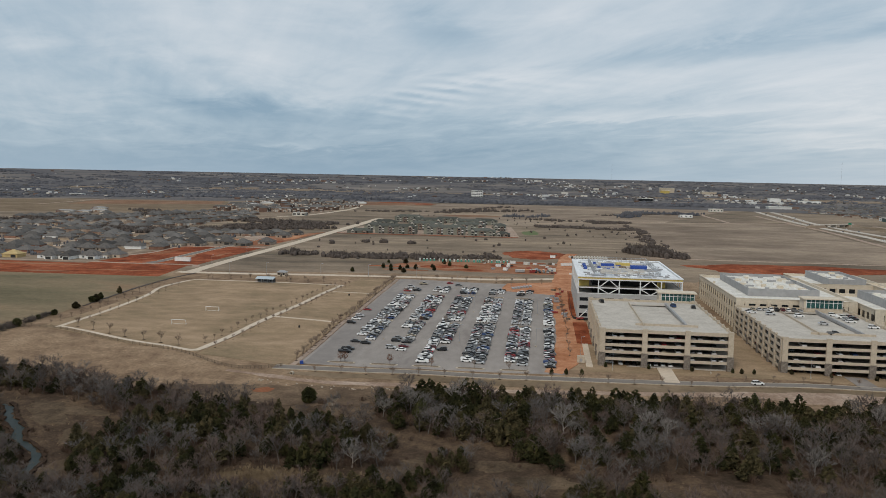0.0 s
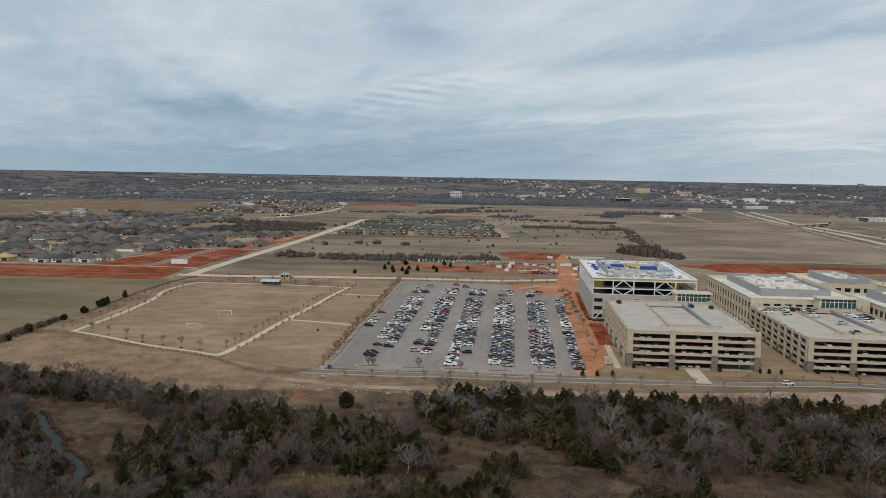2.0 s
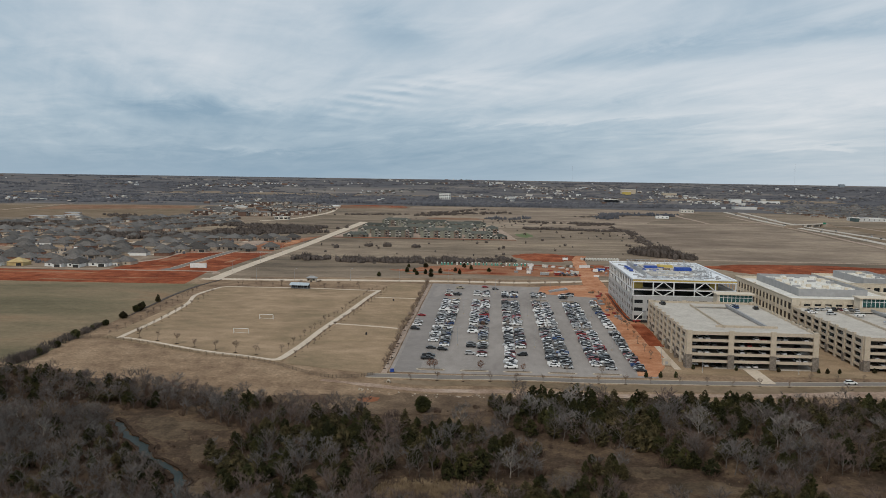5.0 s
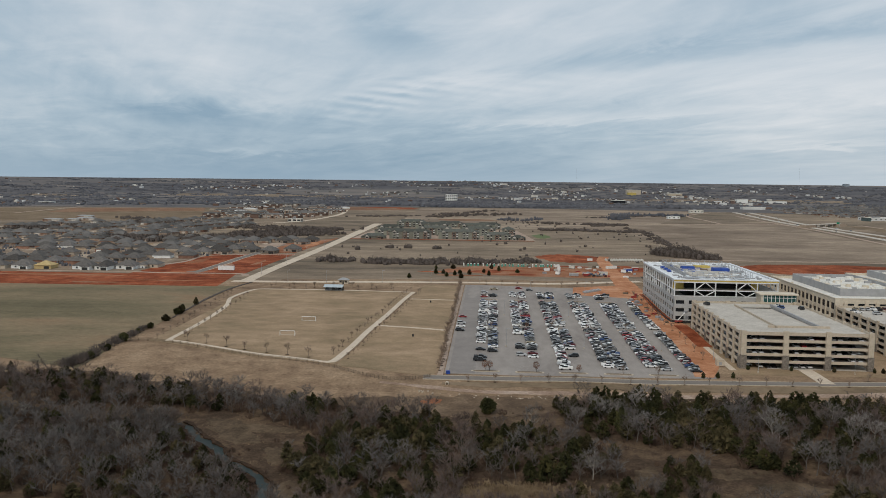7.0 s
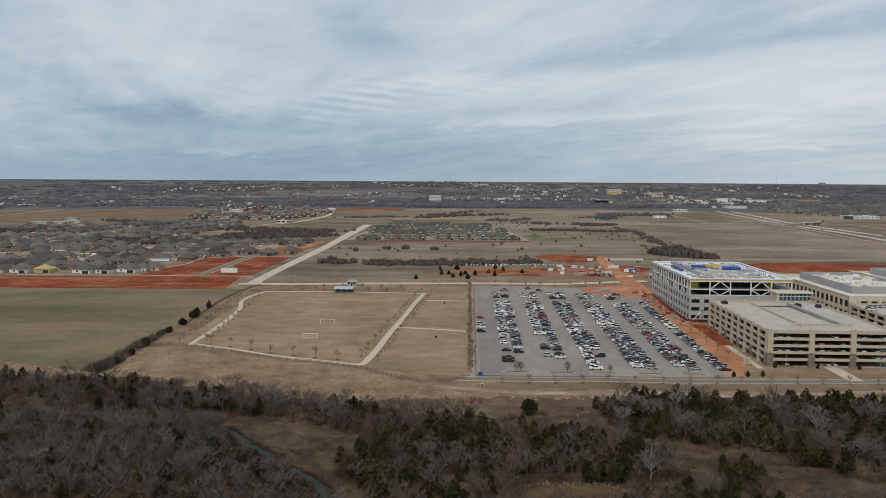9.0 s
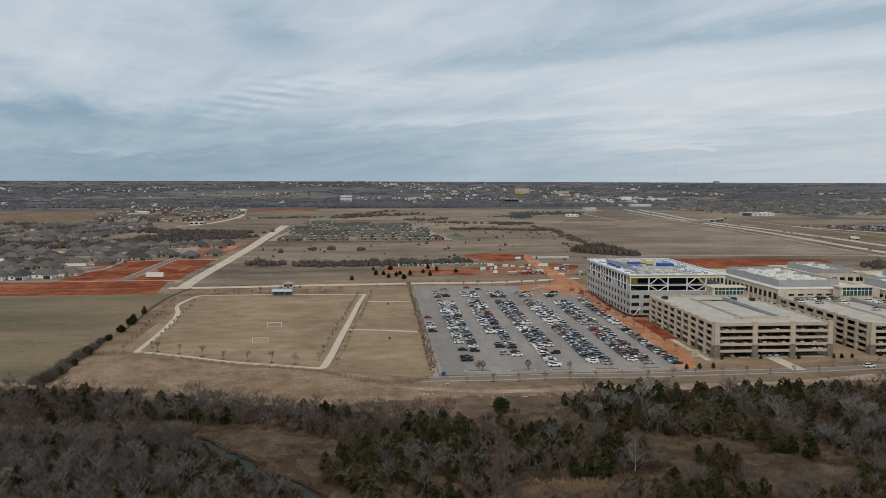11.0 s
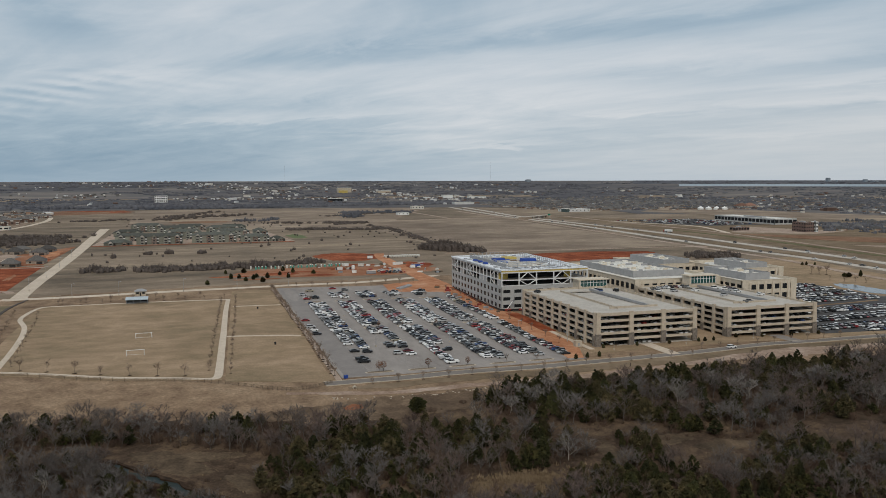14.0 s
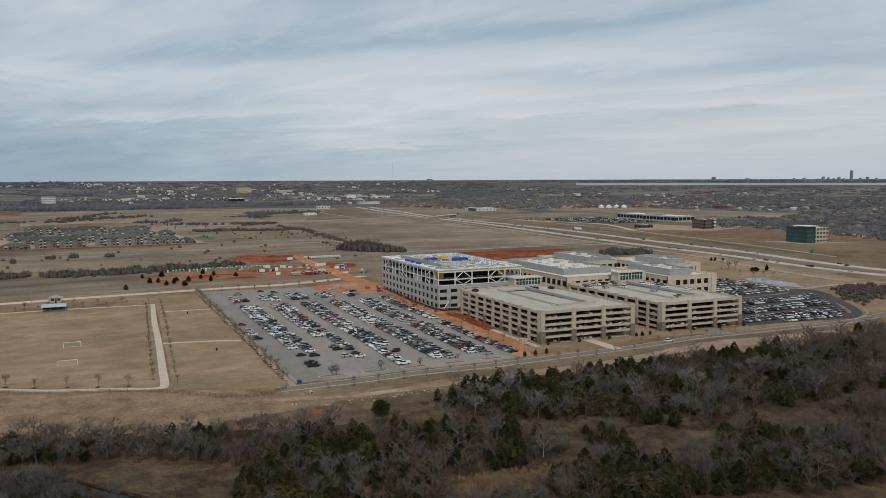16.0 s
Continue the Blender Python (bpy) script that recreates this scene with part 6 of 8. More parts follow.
row(sap, (190, 312), (280, 322), 9, 0.7)
row(sap, (35, 557), (120, 561), 9, 0.8)
row(sap, (452, 534), (461, 527), 3, 1.5, 1.5)
row(sap, (440, 500), (452, 478), 4, 0.9, 1.5)
for cx in COLS:
    plant(OAK if pr.random() < 0.55 else sap, cx + pr.uniform(-3, 3), 313.6, 0.95)
    for yy in (404, 490):
        plant(OAK if pr.random() < 0.3 else sap, cx + pr.uniform(-3, 3), yy, 0.85)
plant(OAK, 36.5, 313.6, 1.15)
row(sap, (133.5, 345), (132, 520), 12, 0.8, 0.6)


# post-and-rail fence
def fence(pts, step=3.0):
    C = spline(pts, int(sum(math.dist(a, b) for a, b in zip(pts, pts[1:])) / step))
    t = thing("timber_fence", "dark weathered timber post-and-rail fence", "fence")
    post = Geo().box(-0.09, 0.09, -0.09, 0.09, 0, 1.45, 0.02).mesh("post", "timber")
    top = [Vector((x, y, gz(x, y) + 0.02)) for x, y in C]
    for p in top:
        part("post", post, None, t, at=tuple(p))
    for a, b in zip(top, top[1:]):
        for h in (0.45, 0.85, 1.25):
            part("rail", Geo().bar(a + Vector((0, 0, h)), b + Vector((0, 0, h)), 0.05, 0.13), "timber", t)


fence([(-140, 350), (-112, 344), (-80, 331.5), (-50, 319.5), (-30, 309), (-14, 298), (-2, 293.5), (8, 296.5), (15, 301.5)])


def lamp(x, y, h=9.0, double=False):
    t = thing("street_lamp", "slim grey steel lamp post", "street lamp", "lamps", at=(x, y, gz(x, y)))
    part("pole", Geo().tube((0, 0, 0), (0, 0, h), 0.11, 0.06, 8), "steel", t)
    part("arm", Geo().tube((0, 0, h - 0.1), (1.3, 0, h), 0.05, n=6), "steel", t)
    part("head", Geo().box(0.9, 1.7, -0.18, 0.18, h - 0.1, h + 0.1, 0.03), "steel", t)
    part("base", Geo().tube((0, 0, 0), (0, 0, 0.8), 0.3, n=10), "kerb", t)


for x, y in ((45.9, 360), (45.9, 440), (82.2, 360), (82.2, 440), (118, 360), (118, 440), (64, 520), (100, 520), (-108, 556), (-80, 556), (-40, 559), (-5, 561), (30, 564), (-140, 600), (-141, 680), (-142, 760), (-143, 850), (230, 326), (190, 324), (150, 322), (138, 346)):
    lamp(x, y)


# ---------------- small things by the road ----------------
def dumpster(x, y, mat, word):
    t = thing("waste_skip", f"{word} metal waste skip on the ground", "skip", at=(x, y, gz(x, y) + 0.15), rz=20)
    g = Geo().box(-0.75, 0.75, -0.55, 0.55, 0, 1.15, 0.05)
    part("body", g, mat, t)
    part("lid", Geo().box(-0.8, 0.8, -0.6, 0.6, 1.15, 1.25, 0.04), mat, t)


dumpster(21.5, 307.2, "blue", "blue")


def pipe(x, y):
    t = thing("culvert_pipe", "short concrete culvert pipe lying in the bank", "pipe", at=(x, y, gz(x, y) + 0.5))
    g = Geo()
    n = 14
    for i in range(n):
        a, b = 2 * math.pi * i / n, 2 * math.pi * (i + 1) / n
        for r, flip in ((0.75, False), (0.58, True)):
            q = [(r * math.cos(a), -0.8, r * math.sin(a)), (r * math.cos(b), -0.8, r * math.sin(b)), (r * math.cos(b), 0.8, r * math.sin(b)), (r * math.cos(a), 0.8, r * math.sin(a))]
            g.face(*(reversed(q) if flip else q))
        g.face((0.58 * math.cos(a), -0.8, 0.58 * math.sin(a)), (0.58 * math.cos(b), -0.8, 0.58 * math.sin(b)), (0.75 * math.cos(b), -0.8, 0.75 * math.sin(b)), (0.75 * math.cos(a), -0.8, 0.75 * math.sin(a)))
    part("barrel", g, "kerb", t)


pipe(22, 292)


def utility_box(x, y):
    t = thing("plant_enclosure", "cream block plant enclosure on a concrete pad", "enclosure", at=(x, y, gz(x, y) + 0.2))
    part("wall", Geo().box(-1.6, 1.6, -1.3, 1.3, 0, 2.6), "precast", t)
    part("cap", Geo().box(-1.7, 1.7, -1.4, 1.4, 2.6, 2.75), "kerb", t)
    part("vent", Geo().box(-0.6, 0.6, -1.36, -1.3, 0.5, 1.8), "screen", t)


utility_box(137.5, 334)
setting("walkway", quad([(139.5, 326), (142.3, 326), (142.5, 372), (139.8, 372)], 0.26), "concrete", "pale concrete walkway beside the garage", "path")
setting("driveway", quad([(169, 306), (175, 306), (175, 330), (169, 330)], 0.2), "concrete", "pale concrete drive into the garage", "drive")
setting("driveway_2", quad([(246, 316), (254, 316), (254, 335), (246, 335)], 0.2), "asphalt", "asphalt drive into the garage", "drive")

# rubble and dumped clods along the track
rr = random.Random(8)
rocks = []
for i in range(6):
    g = Geo().box(-0.5, 0.5, -0.4, 0.4, 0, 0.5, 0.12)
    g.v = [(x + rr.uniform(-.15, .15), y + rr.uniform(-.15, .15), z + rr.uniform(-.1, .1)) for x, y, z in g.v]
    rocks.append(g)
scatter("rubble", "scattered pale rubble and broken concrete in the grass", "rubble", rocks, [(x, y, gz(x, y), rr.uniform(0.25, 0.75), rr.uniform(0, 6.28), rr.randrange(6)) for x, y in [(rr.gauss(cx, 3.5), rr.gauss(cy, 0.9)) for cx, cy in ((33, 280), (48, 280), (58, 279.5), (64, 281), (14, 282), (120, 281)) for _ in range(11)]], "kerb")
tuft = []
for i in range(5):
    g = Geo()
    for k in range(9):
        a = rr.uniform(0, 6.28)
        w = Vector((math.sin(a), -math.cos(a), 0)) * 0.07
        p = Vector((rr.uniform(-.25, .25), rr.uniform(-.25, .25), 0))
        q = p + Vector((math.cos(a) * 0.3, math.sin(a) * 0.3, rr.uniform(0.5, 0.9)))
        g.face(tuple(p - w), tuple(p + w), tuple(q))
    tuft.append(g)
M["straw"] = material("straw_tussock", [(0.3, (0.14, 0.098, 0.06)), (0.7, (0.30, 0.225, 0.145))], 0.4, 0.95)
spots = []
while len(spots) < 2600:
    x, y = rr.uniform(-160, 330), rr.uniform(165, 300)
    e = float(np.interp(x, WOOD_EDGE[:, 0], WOOD_EDGE[:, 1]))
    if y < e + 12 and noise.noise((x * 0.05, y * 0.05, 9)) > -0.05:
        spots.append((x, y, gz(x, y) - 0.05, rr.uniform(0.4, 0.8), rr.uniform(0, 6.28), rr.randrange(5)))
for i in range(2600):
    x, y = rr.gauss(46, 9), rr.gauss(190, 3.6)
    spots.append((x, y, gz(x, y) - 0.05, rr.uniform(0.8, 1.7), rr.uniform(0, 6.28), rr.randrange(5)))
scatter("straw_tussocks", "pale straw tussocks in the rough grass", "tall grass", tuft, spots, "straw")
# reeds and bushes along the pasture's edge
spots = []
for i in range(90):
    u = rr.random()
    y = 385 - 85 * u ** 0.8 + rr.uniform(-3, 3)
    x = float(np.interp(y, [300, 330, 385, 430], [-134, -131.5, -133.5, -136])) - abs(rr.gauss(0, 2.2))
    spots.append((x, y, gz(x, y), rr.uniform(0.8, 1.7) * (0.7 + 0.6 * u), rr.uniform(0, 6.28), rr.randrange(6)))
scatter("hedge_scrub", "leafless scrub along the pasture's edge", "scrub", BRUSH, spots, "twig")
HB = [cedar_tree(s + 90, 4.4, 5.0, 150, 9, True) for s in range(3)]
for i, (x, y, s) in enumerate(((-134.5, 416, 0.9), (-132.6, 377, 0.75), (-131.6, 345, 1.0), (-131.5, 329, 0.7), (-133.4, 364, 0.6), (-133, 316, 0.8))):
    t = thing("hedge_bush", "dark rounded evergreen bush at the pasture's edge", "bush", "hedge bushes", at=(x, y, gz(x, y)), rz=i * 50)
    g = HB[i % 3]
    part("trunk", g[0], "bark", t)
    part("crown", g[1], "cedar", t)
    t.scale = (s, s, s)


# ---------------- roof of the unfinished office, and its site ----------------
def tarp_stack(x, y, z, w, d, h, mat, word):
    t = thing("wrapped_stack", f"{word} wrapped stack of building material on the roof", "material stack", "roof stacks", at=(x, y, z))
    g = Geo().box(-w / 2, w / 2, -d / 2, d / 2, 0, h, 0.25)
    g.v = [(px + rr.uniform(-.12, .12), py + rr.uniform(-.12, .12), pz + (rr.uniform(-.1, .15) if pz > 0 else 0)) for px, py, pz in g.v]
    part("cover", g, mat, t)
    part("pallet", Geo().box(-w / 2 - 0.1, w / 2 + 0.1, -d / 2 - 0.1, d / 2 + 0.1, -0.02, 0.12), "timber", t)


RZ = OFF_Z + 25.0 - OFF_Z - 0.55
for x, y, w, d, h, m, word in ((160, 494, 8, 6, 2.2, "blue", "blue"), (170, 500, 9, 7, 2.2, "yellow", "yellow"), (178, 486, 10, 5.5, 2.2, "blue", "blue"), (146, 500, 2.2, 5, 1.2, "blue", "blue"), (146, 491, 2.2, 5, 1.2, "blue", "blue"), (146, 481, 2.2, 5, 1.2, "blue", "blue"), (175, 461, 4, 2, 0.9, "timber", "brown"), (163, 470, 3, 3, 0.9, "steel", "grey"), (186, 478, 3, 3, 0.8, "steel", "grey")):
    tarp_stack(x, y, RZ, w, d, h, m, word)


rk = random.Random(61)
for i in range(34):
    x, y = rk.uniform(152, 186), rk.uniform(454, 518)
    m, word = rk.choice((("membrane", "white"), ("membrane", "white"), ("steel", "silver"), ("steel_white", "white"), ("screen", "grey"), ("blue", "blue"), ("timber", "brown")))
    tarp_stack(x, y, RZ, rk.uniform(1.2, 5), rk.uniform(1.2, 4), rk.uniform(0.4, 1.3), m, word)
foil = Geo()
for i in range(90):
    x, y, w, d, a = rk.uniform(150, 188), rk.uniform(444, 524), rk.uniform(1.0, 4.5), rk.uniform(0.8, 3), rk.uniform(0, 3)
    c, s = math.cos(a), math.sin(a)
    foil.face(*[(x + u * c - v * s, y + u * s + v * c, RZ + 0.06 + rk.uniform(0, 0.35)) for u, v in ((-w, -d), (w, -d), (w, d), (-w, d))])
dull = Geo()
for i in range(130):
    x, y, w, d, a = rk.uniform(144, 192), rk.uniform(441, 527), rk.uniform(0.5, 3.0), rk.uniform(0.4, 1.6), rk.uniform(0, 3)
    c, s = math.cos(a), math.sin(a)
    z = RZ + 0.05
    dull.box(x - w * 0.5, x + w * 0.5, y - d, y + d, z, z + rk.uniform(0.15, 0.7))
setting("roof_offcuts", dull, "screen", "grey offcuts and bundles strewn over the roof", "offcuts", kind="stuff")
setting("roof_sheets", foil, "foil", "loose silver insulation sheets strewn over the roof", "sheets", kind="stuff")


def silt_fence(name, pts):
    t = thing("silt_fence", "black silt fence round the building site", "fence", "silt fences")
    for (xa, ya), (xb, yb) in zip(pts, pts[1:]):
        part("fabric", Geo().bar((xa, ya, gz(xa, ya) + 0.75), (xb, yb, gz(xb, yb) + 0.75), 0.06, 1.3), "dark", t)
        part("stake", Geo().box(xa - 0.05, xa + 0.05, ya - 0.05, ya + 0.05, gz(xa, ya), gz(xa, ya) + 1.6), "timber", t)


silt_fence("silt", [(137.8, 520), (137.6, 500), (137.4, 480), (137.3, 460), (137.2, 445), (137.6, 434), (140, 431.5), (150, 431)])


def boxy(name, label, category, x, y, w, d, h, mat, turn=0, group=""):
    t = thing(name, label, category, group, at=(x, y, gz(x, y) + 0.15), rz=turn)
    part("body", Geo().box(-w / 2, w / 2, -d / 2, d / 2, 0.25, h), mat, t)
    part("roof", Geo().box(-w / 2 - 0.08, w / 2 + 0.08, -d / 2 - 0.08, d / 2 + 0.08, h, h + 0.12), "membrane", t)
    part("skid", Geo().box(-w / 2, w / 2, -d / 2 + 0.2, d / 2 - 0.2, 0, 0.25), "dark", t)
    return t


M["cream_metal"] = two("cream_sheet_metal", (0.5, 0.48, 0.43), (0.6, 0.58, 0.53), 0.5, rough=0.6)
M["red_metal"] = two("red_sheet_metal", (0.22, 0.03, 0.025), (0.30, 0.05, 0.04), 0.5, rough=0.6)
M["green_plastic"] = two("green_plastic", (0.05, 0.25, 0.19), (0.08, 0.33, 0.25), 0.5, rough=0.6)
boxy("site_trailer", "long white site trailer on red clay", "trailer", -177, 628, 13, 3.2, 3.4, "white")
for i, (x, y, w, m) in enumerate(((91, 634, 4, "white"), (103, 626, 9, "steel"), (113, 627, 6, "red_metal"), (141, 688, 12, "white"), (128, 640, 8, "cream_metal"), (152, 668, 9, "blue"), (147, 660, 5, "white"), (84, 660, 5, "white"), (95, 690, 5, "white"), (107, 684, 6, "cream_metal"), (130, 752, 6, "white"), (160, 680, 7, "red_metal"))):
    boxy("site_container", f"{ {'white': 'white', 'steel': 'grey', 'red_metal': 'red', 'cream_metal': 'cream', 'blue': 'blue'}[m]} steel site container on red clay", "container", x, y, w * 0.8, 2.4, 2.3, m, rr.uniform(-25, 25), "site containers")


def tank(x, y):
    t = thing("site_silo", "white cylindrical site silo on legs", "silo", at=(x, y, gz(x, y) + 0.1))
    part("drum", Geo().tube((0, 0, 2.0), (0, 0, 4.8), 1.4, n=16), "white", t)
    part("cone", Geo().tube((0, 0, 0.8), (0, 0, 2.0), 0.3, 1.4, 16), "white", t)
    for a in range(4):
        part("leg", Geo().tube((1.4 * math.cos(a * 1.57), 1.4 * math.sin(a * 1.57), 0), (1.4 * math.cos(a * 1.57), 1.4 * math.sin(a * 1.57), 2.4), 0.1, n=6), "steel", t)


tank(93, 648)


def portable(x, y, m, word):
    t = thing("portable_toilet", f"{word} plastic portable toilet cabin", "portable toilet", "portable toilets", at=(x, y, gz(x, y) + 0.1))
    part("cabin", Geo().box(-0.6, 0.6, -0.6, 0.6, 0, 2.1), m, t)
    part("roof", Geo().box(-0.65, 0.65, -0.65, 0.65, 2.1, 2.35, 0.25), "white", t)


for i in range(26):
    m, w = rr.choice((("green_plastic", "green"), ("green_plastic", "green"), ("green_plastic", "green"), ("cream_metal", "cream")))
    portable(14 + i * 3.3 + rr.uniform(-1, 1), 686 + i * 0.3 + rr.uniform(-1.5, 1.5), m, w)


def pipe_stack(x, y, n):
    t = thing("pipe_row", "row of stacked pale drainage pipes", "pipes", at=(x, y, gz(x, y) + 0.1), rz=4)
    for i in range(n):
        part("pipe", Geo().tube((i * 2.6, -2.5, 1.1), (i * 2.6, 2.5, 1.1), 1.1, n=10), "cream_metal", t)


pipe_stack(146, 756, 14)
for i in range(12):
    x, y = 112 + (i % 6) * 3.2 + rr.uniform(-.3, .3), 628 + (i // 6) * 9 + rr.uniform(-.5, .5)
    car_at(any_kind(), any_paint(), x, y, gz(x, y) + 0.15, 90 + rr.uniform(-8, 8), "cars in the builders' yard")
# loose stacks over the builders' yard
for i in range(34):
    x, y = rr.choice((rr.uniform(70, 135), rr.uniform(60, 130), rr.uniform(140, 168))), rr.uniform(618, 700)
    w, d, h = rr.uniform(1.5, 5), rr.uniform(1.2, 3), rr.uniform(0.6, 2.0)
    m, word = rr.choice((("timber", "brown"), ("steel", "grey"), ("red_metal", "rust-red"), ("white", "white"), ("dark", "black"), ("cream_metal", "cream")))
    tt = thing("material_stack", f"{word} stack of building material on red clay", "material stack", "site stacks", at=(x, y, gz(x, y) + 0.2), rz=rr.uniform(0, 90))
    for k in range(2):
        part("block", Geo().box(-w / 2, w / 2, -d / 2 + k * d / 2 + 0.05, -d / 2 + (k + 1) * d / 2 - 0.05, -0.2, h * rr.uniform(0.6, 1)), m, tt)
# material stacks along the haul road
for i in range(16):
    x, y = rr.uniform(126, 136), 430 + i * 7 + rr.uniform(-2, 2)
    w, d, h = rr.uniform(1.5, 4), rr.uniform(1.5, 3.5), rr.uniform(0.6, 1.6)
    m, word = rr.choice((("timber", "brown"), ("steel", "grey"), ("red_metal", "rust-red"), ("orange", "earthy")))
    tt = thing("material_stack", f"{word} stack of building material on orange dirt", "material stack", "site stacks", at=(x, y, gz(x, y) + 0.2), rz=rr.uniform(0, 90))
    for k in range(3):
        part("block", Geo().box(-w / 2, w / 2, -d / 2 + k * d / 3 + 0.05, -d / 2 + (k + 1) * d / 3 - 0.05, 0, h * rr.uniform(0.6, 1)), m, tt)
for i in range(7):
    x = 101 + i * 1.9
    tt = thing("steel_rack", "grey steel studs stacked on the asphalt", "steel stack", "steel racks", at=(x, 530 + i * 2.2, gz(x, 530 + i * 2.2) + 0.2), rz=8)
    part("stud_pack", Geo().box(-0.7, 0.7, -3, 3, 0, 0.9), "steel", tt)
    part("bearer", Geo().box(-0.9, 0.9, -2, -1.7, -0.05, 0.05).box(-0.9, 0.9, 1.7, 2, -0.05, 0.05), "timber", tt)


def lift(x, y):
    t = thing("boom_lift", "orange boom lift parked at the office wall", "lift", at=(x, y, gz(x, y) + 0.2), rz=30)
    part("chassis", Geo().box(-2, 2, -1, 1, 0.5, 1.3, 0.1), "red_metal", t)
    for px in (-1.4, 1.4):
        for py in (-1.05, 1.05):
            part("wheel", Geo().tube((px, py - 0.15, 0.45), (px, py + 0.15, 0.45), 0.45, n=10), "black", t)
    part("boom", Geo().bar((-1, 0, 1.4), (4.5, 0, 5.5), 0.3, 0.35), "white", t)
    part("basket", Geo().box(4.2, 5.6, -0.7, 0.7, 5.1, 6.2), "steel", t)


lift(141.5, 431)
lift(150, 430)


# ---------------- houses ----------------
HOUSE = []


def hip(g, x0, x1, y0, y1, z, h, over=0.5):
    x0, x1, y0, y1 = x0 - over, x1 + over, y0 - over, y1 + over
    r = min(x1 - x0, y1 - y0) / 2
    if x1 - x0 >= y1 - y0:
        a, b = (x0 + r, (y0 + y1) / 2, z + h), (x1 - r, (y0 + y1) / 2, z + h)
        g.face((x0, y0, z), (x1, y0, z), b, a)
        g.face((x1, y1, z), (x0, y1, z), a, b)
        g.face((x1, y0, z), (x1, y1, z), b)
        g.face((x0, y1, z), (x0, y0, z), a)
    else:
        a, b = ((x0 + x1) / 2, y0 + r, z + h), ((x0 + x1) / 2, y1 - r, z + h)
        g.face((x1, y0, z), (x1, y1, z), b, a)
        g.face((x0, y1, z), (x0, y0, z), a, b)
        g.face((x0, y0, z), (x1, y0, z), a)
        g.face((x1, y1, z), (x0, y1, z), b)
    g.face((x0, y0, z - 0.02), (x0, y1, z - 0.02), (x1, y1, z - 0.02), (x1, y0, z - 0.02))


def house_kind(w, d, wing, side, wallmat, word):
    t = thing("house", f"single-storey {word} house with a grey hipped shingle roof", "house", "houses")
    part("wall", Geo().box(-w / 2, w / 2, -d / 2, d / 2, 0, 2.9).box(side * w / 4 - wing / 2, side * w / 4 + wing / 2, -d / 2 - 5, -d / 2, 0, 2.9), wallmat, t)
    g = Geo()
    hip(g, -w / 2, w / 2, -d / 2, d / 2, 2.9, 4.3)
    hip(g, side * w / 4 - wing / 2, side * w / 4 + wing / 2, -d / 2 - 5, -d / 2 + 4, 2.92, 2.5)
    part("roof", g, "roof", t)
    part("garage_door", Geo().box(side * w / 4 - 2.4, side * w / 4 + 2.4, -d / 2 - 5.08, -d / 2 - 5, 0, 2.3), "dark" if side > 0 else "white", t)
    for px in (-side * w / 4 - 1.2,):
        part("window", Geo().box(px, px + 1.5, -d / 2 - 0.07, -d / 2, 0.8, 2.2), "glass", t)
    return t


M["palefence"] = two("weathered_board_fence", (0.26, 0.20, 0.145), (0.36, 0.28, 0.205), 0.3, rough=0.9)
M["redbrick"] = material("red_house_brick", [(0.3, (0.16, 0.085, 0.062)), (0.7, (0.27, 0.16, 0.118))], 0.4, 0.9, tint=0.3)
for w, d, wing, side, m, word in ((16, 13, 7, 1, "brickwall", "brick"), (14, 15, 6.5, -1, "redbrick", "red brick"), (17, 12, 7, 1, "white", "white"), (15, 14, 7, -1, "precast", "cream"), (13, 16, 6, 1, "white", "white"), (18, 12, 8, -1, "redbrick", "red brick")):
    HOUSE.append(house_kind(w, d, wing, side, m, word))
hr = random.Random(33)
first = set()


def put_house(x, y, turn, k):
    m = pose(x, y, gz(x, y), 0, 0, turn)
    t = HOUSE[k]
    if t.name in first:
        copy_thing(t, m)
    else:
        first.add(t.name)
        t.matrix_basis = m


LATER = []


def later(x, y, turn, k):
    LATER.append((x, y, gz(x, y), 1.0, radians(turn), hr.randrange(3)))


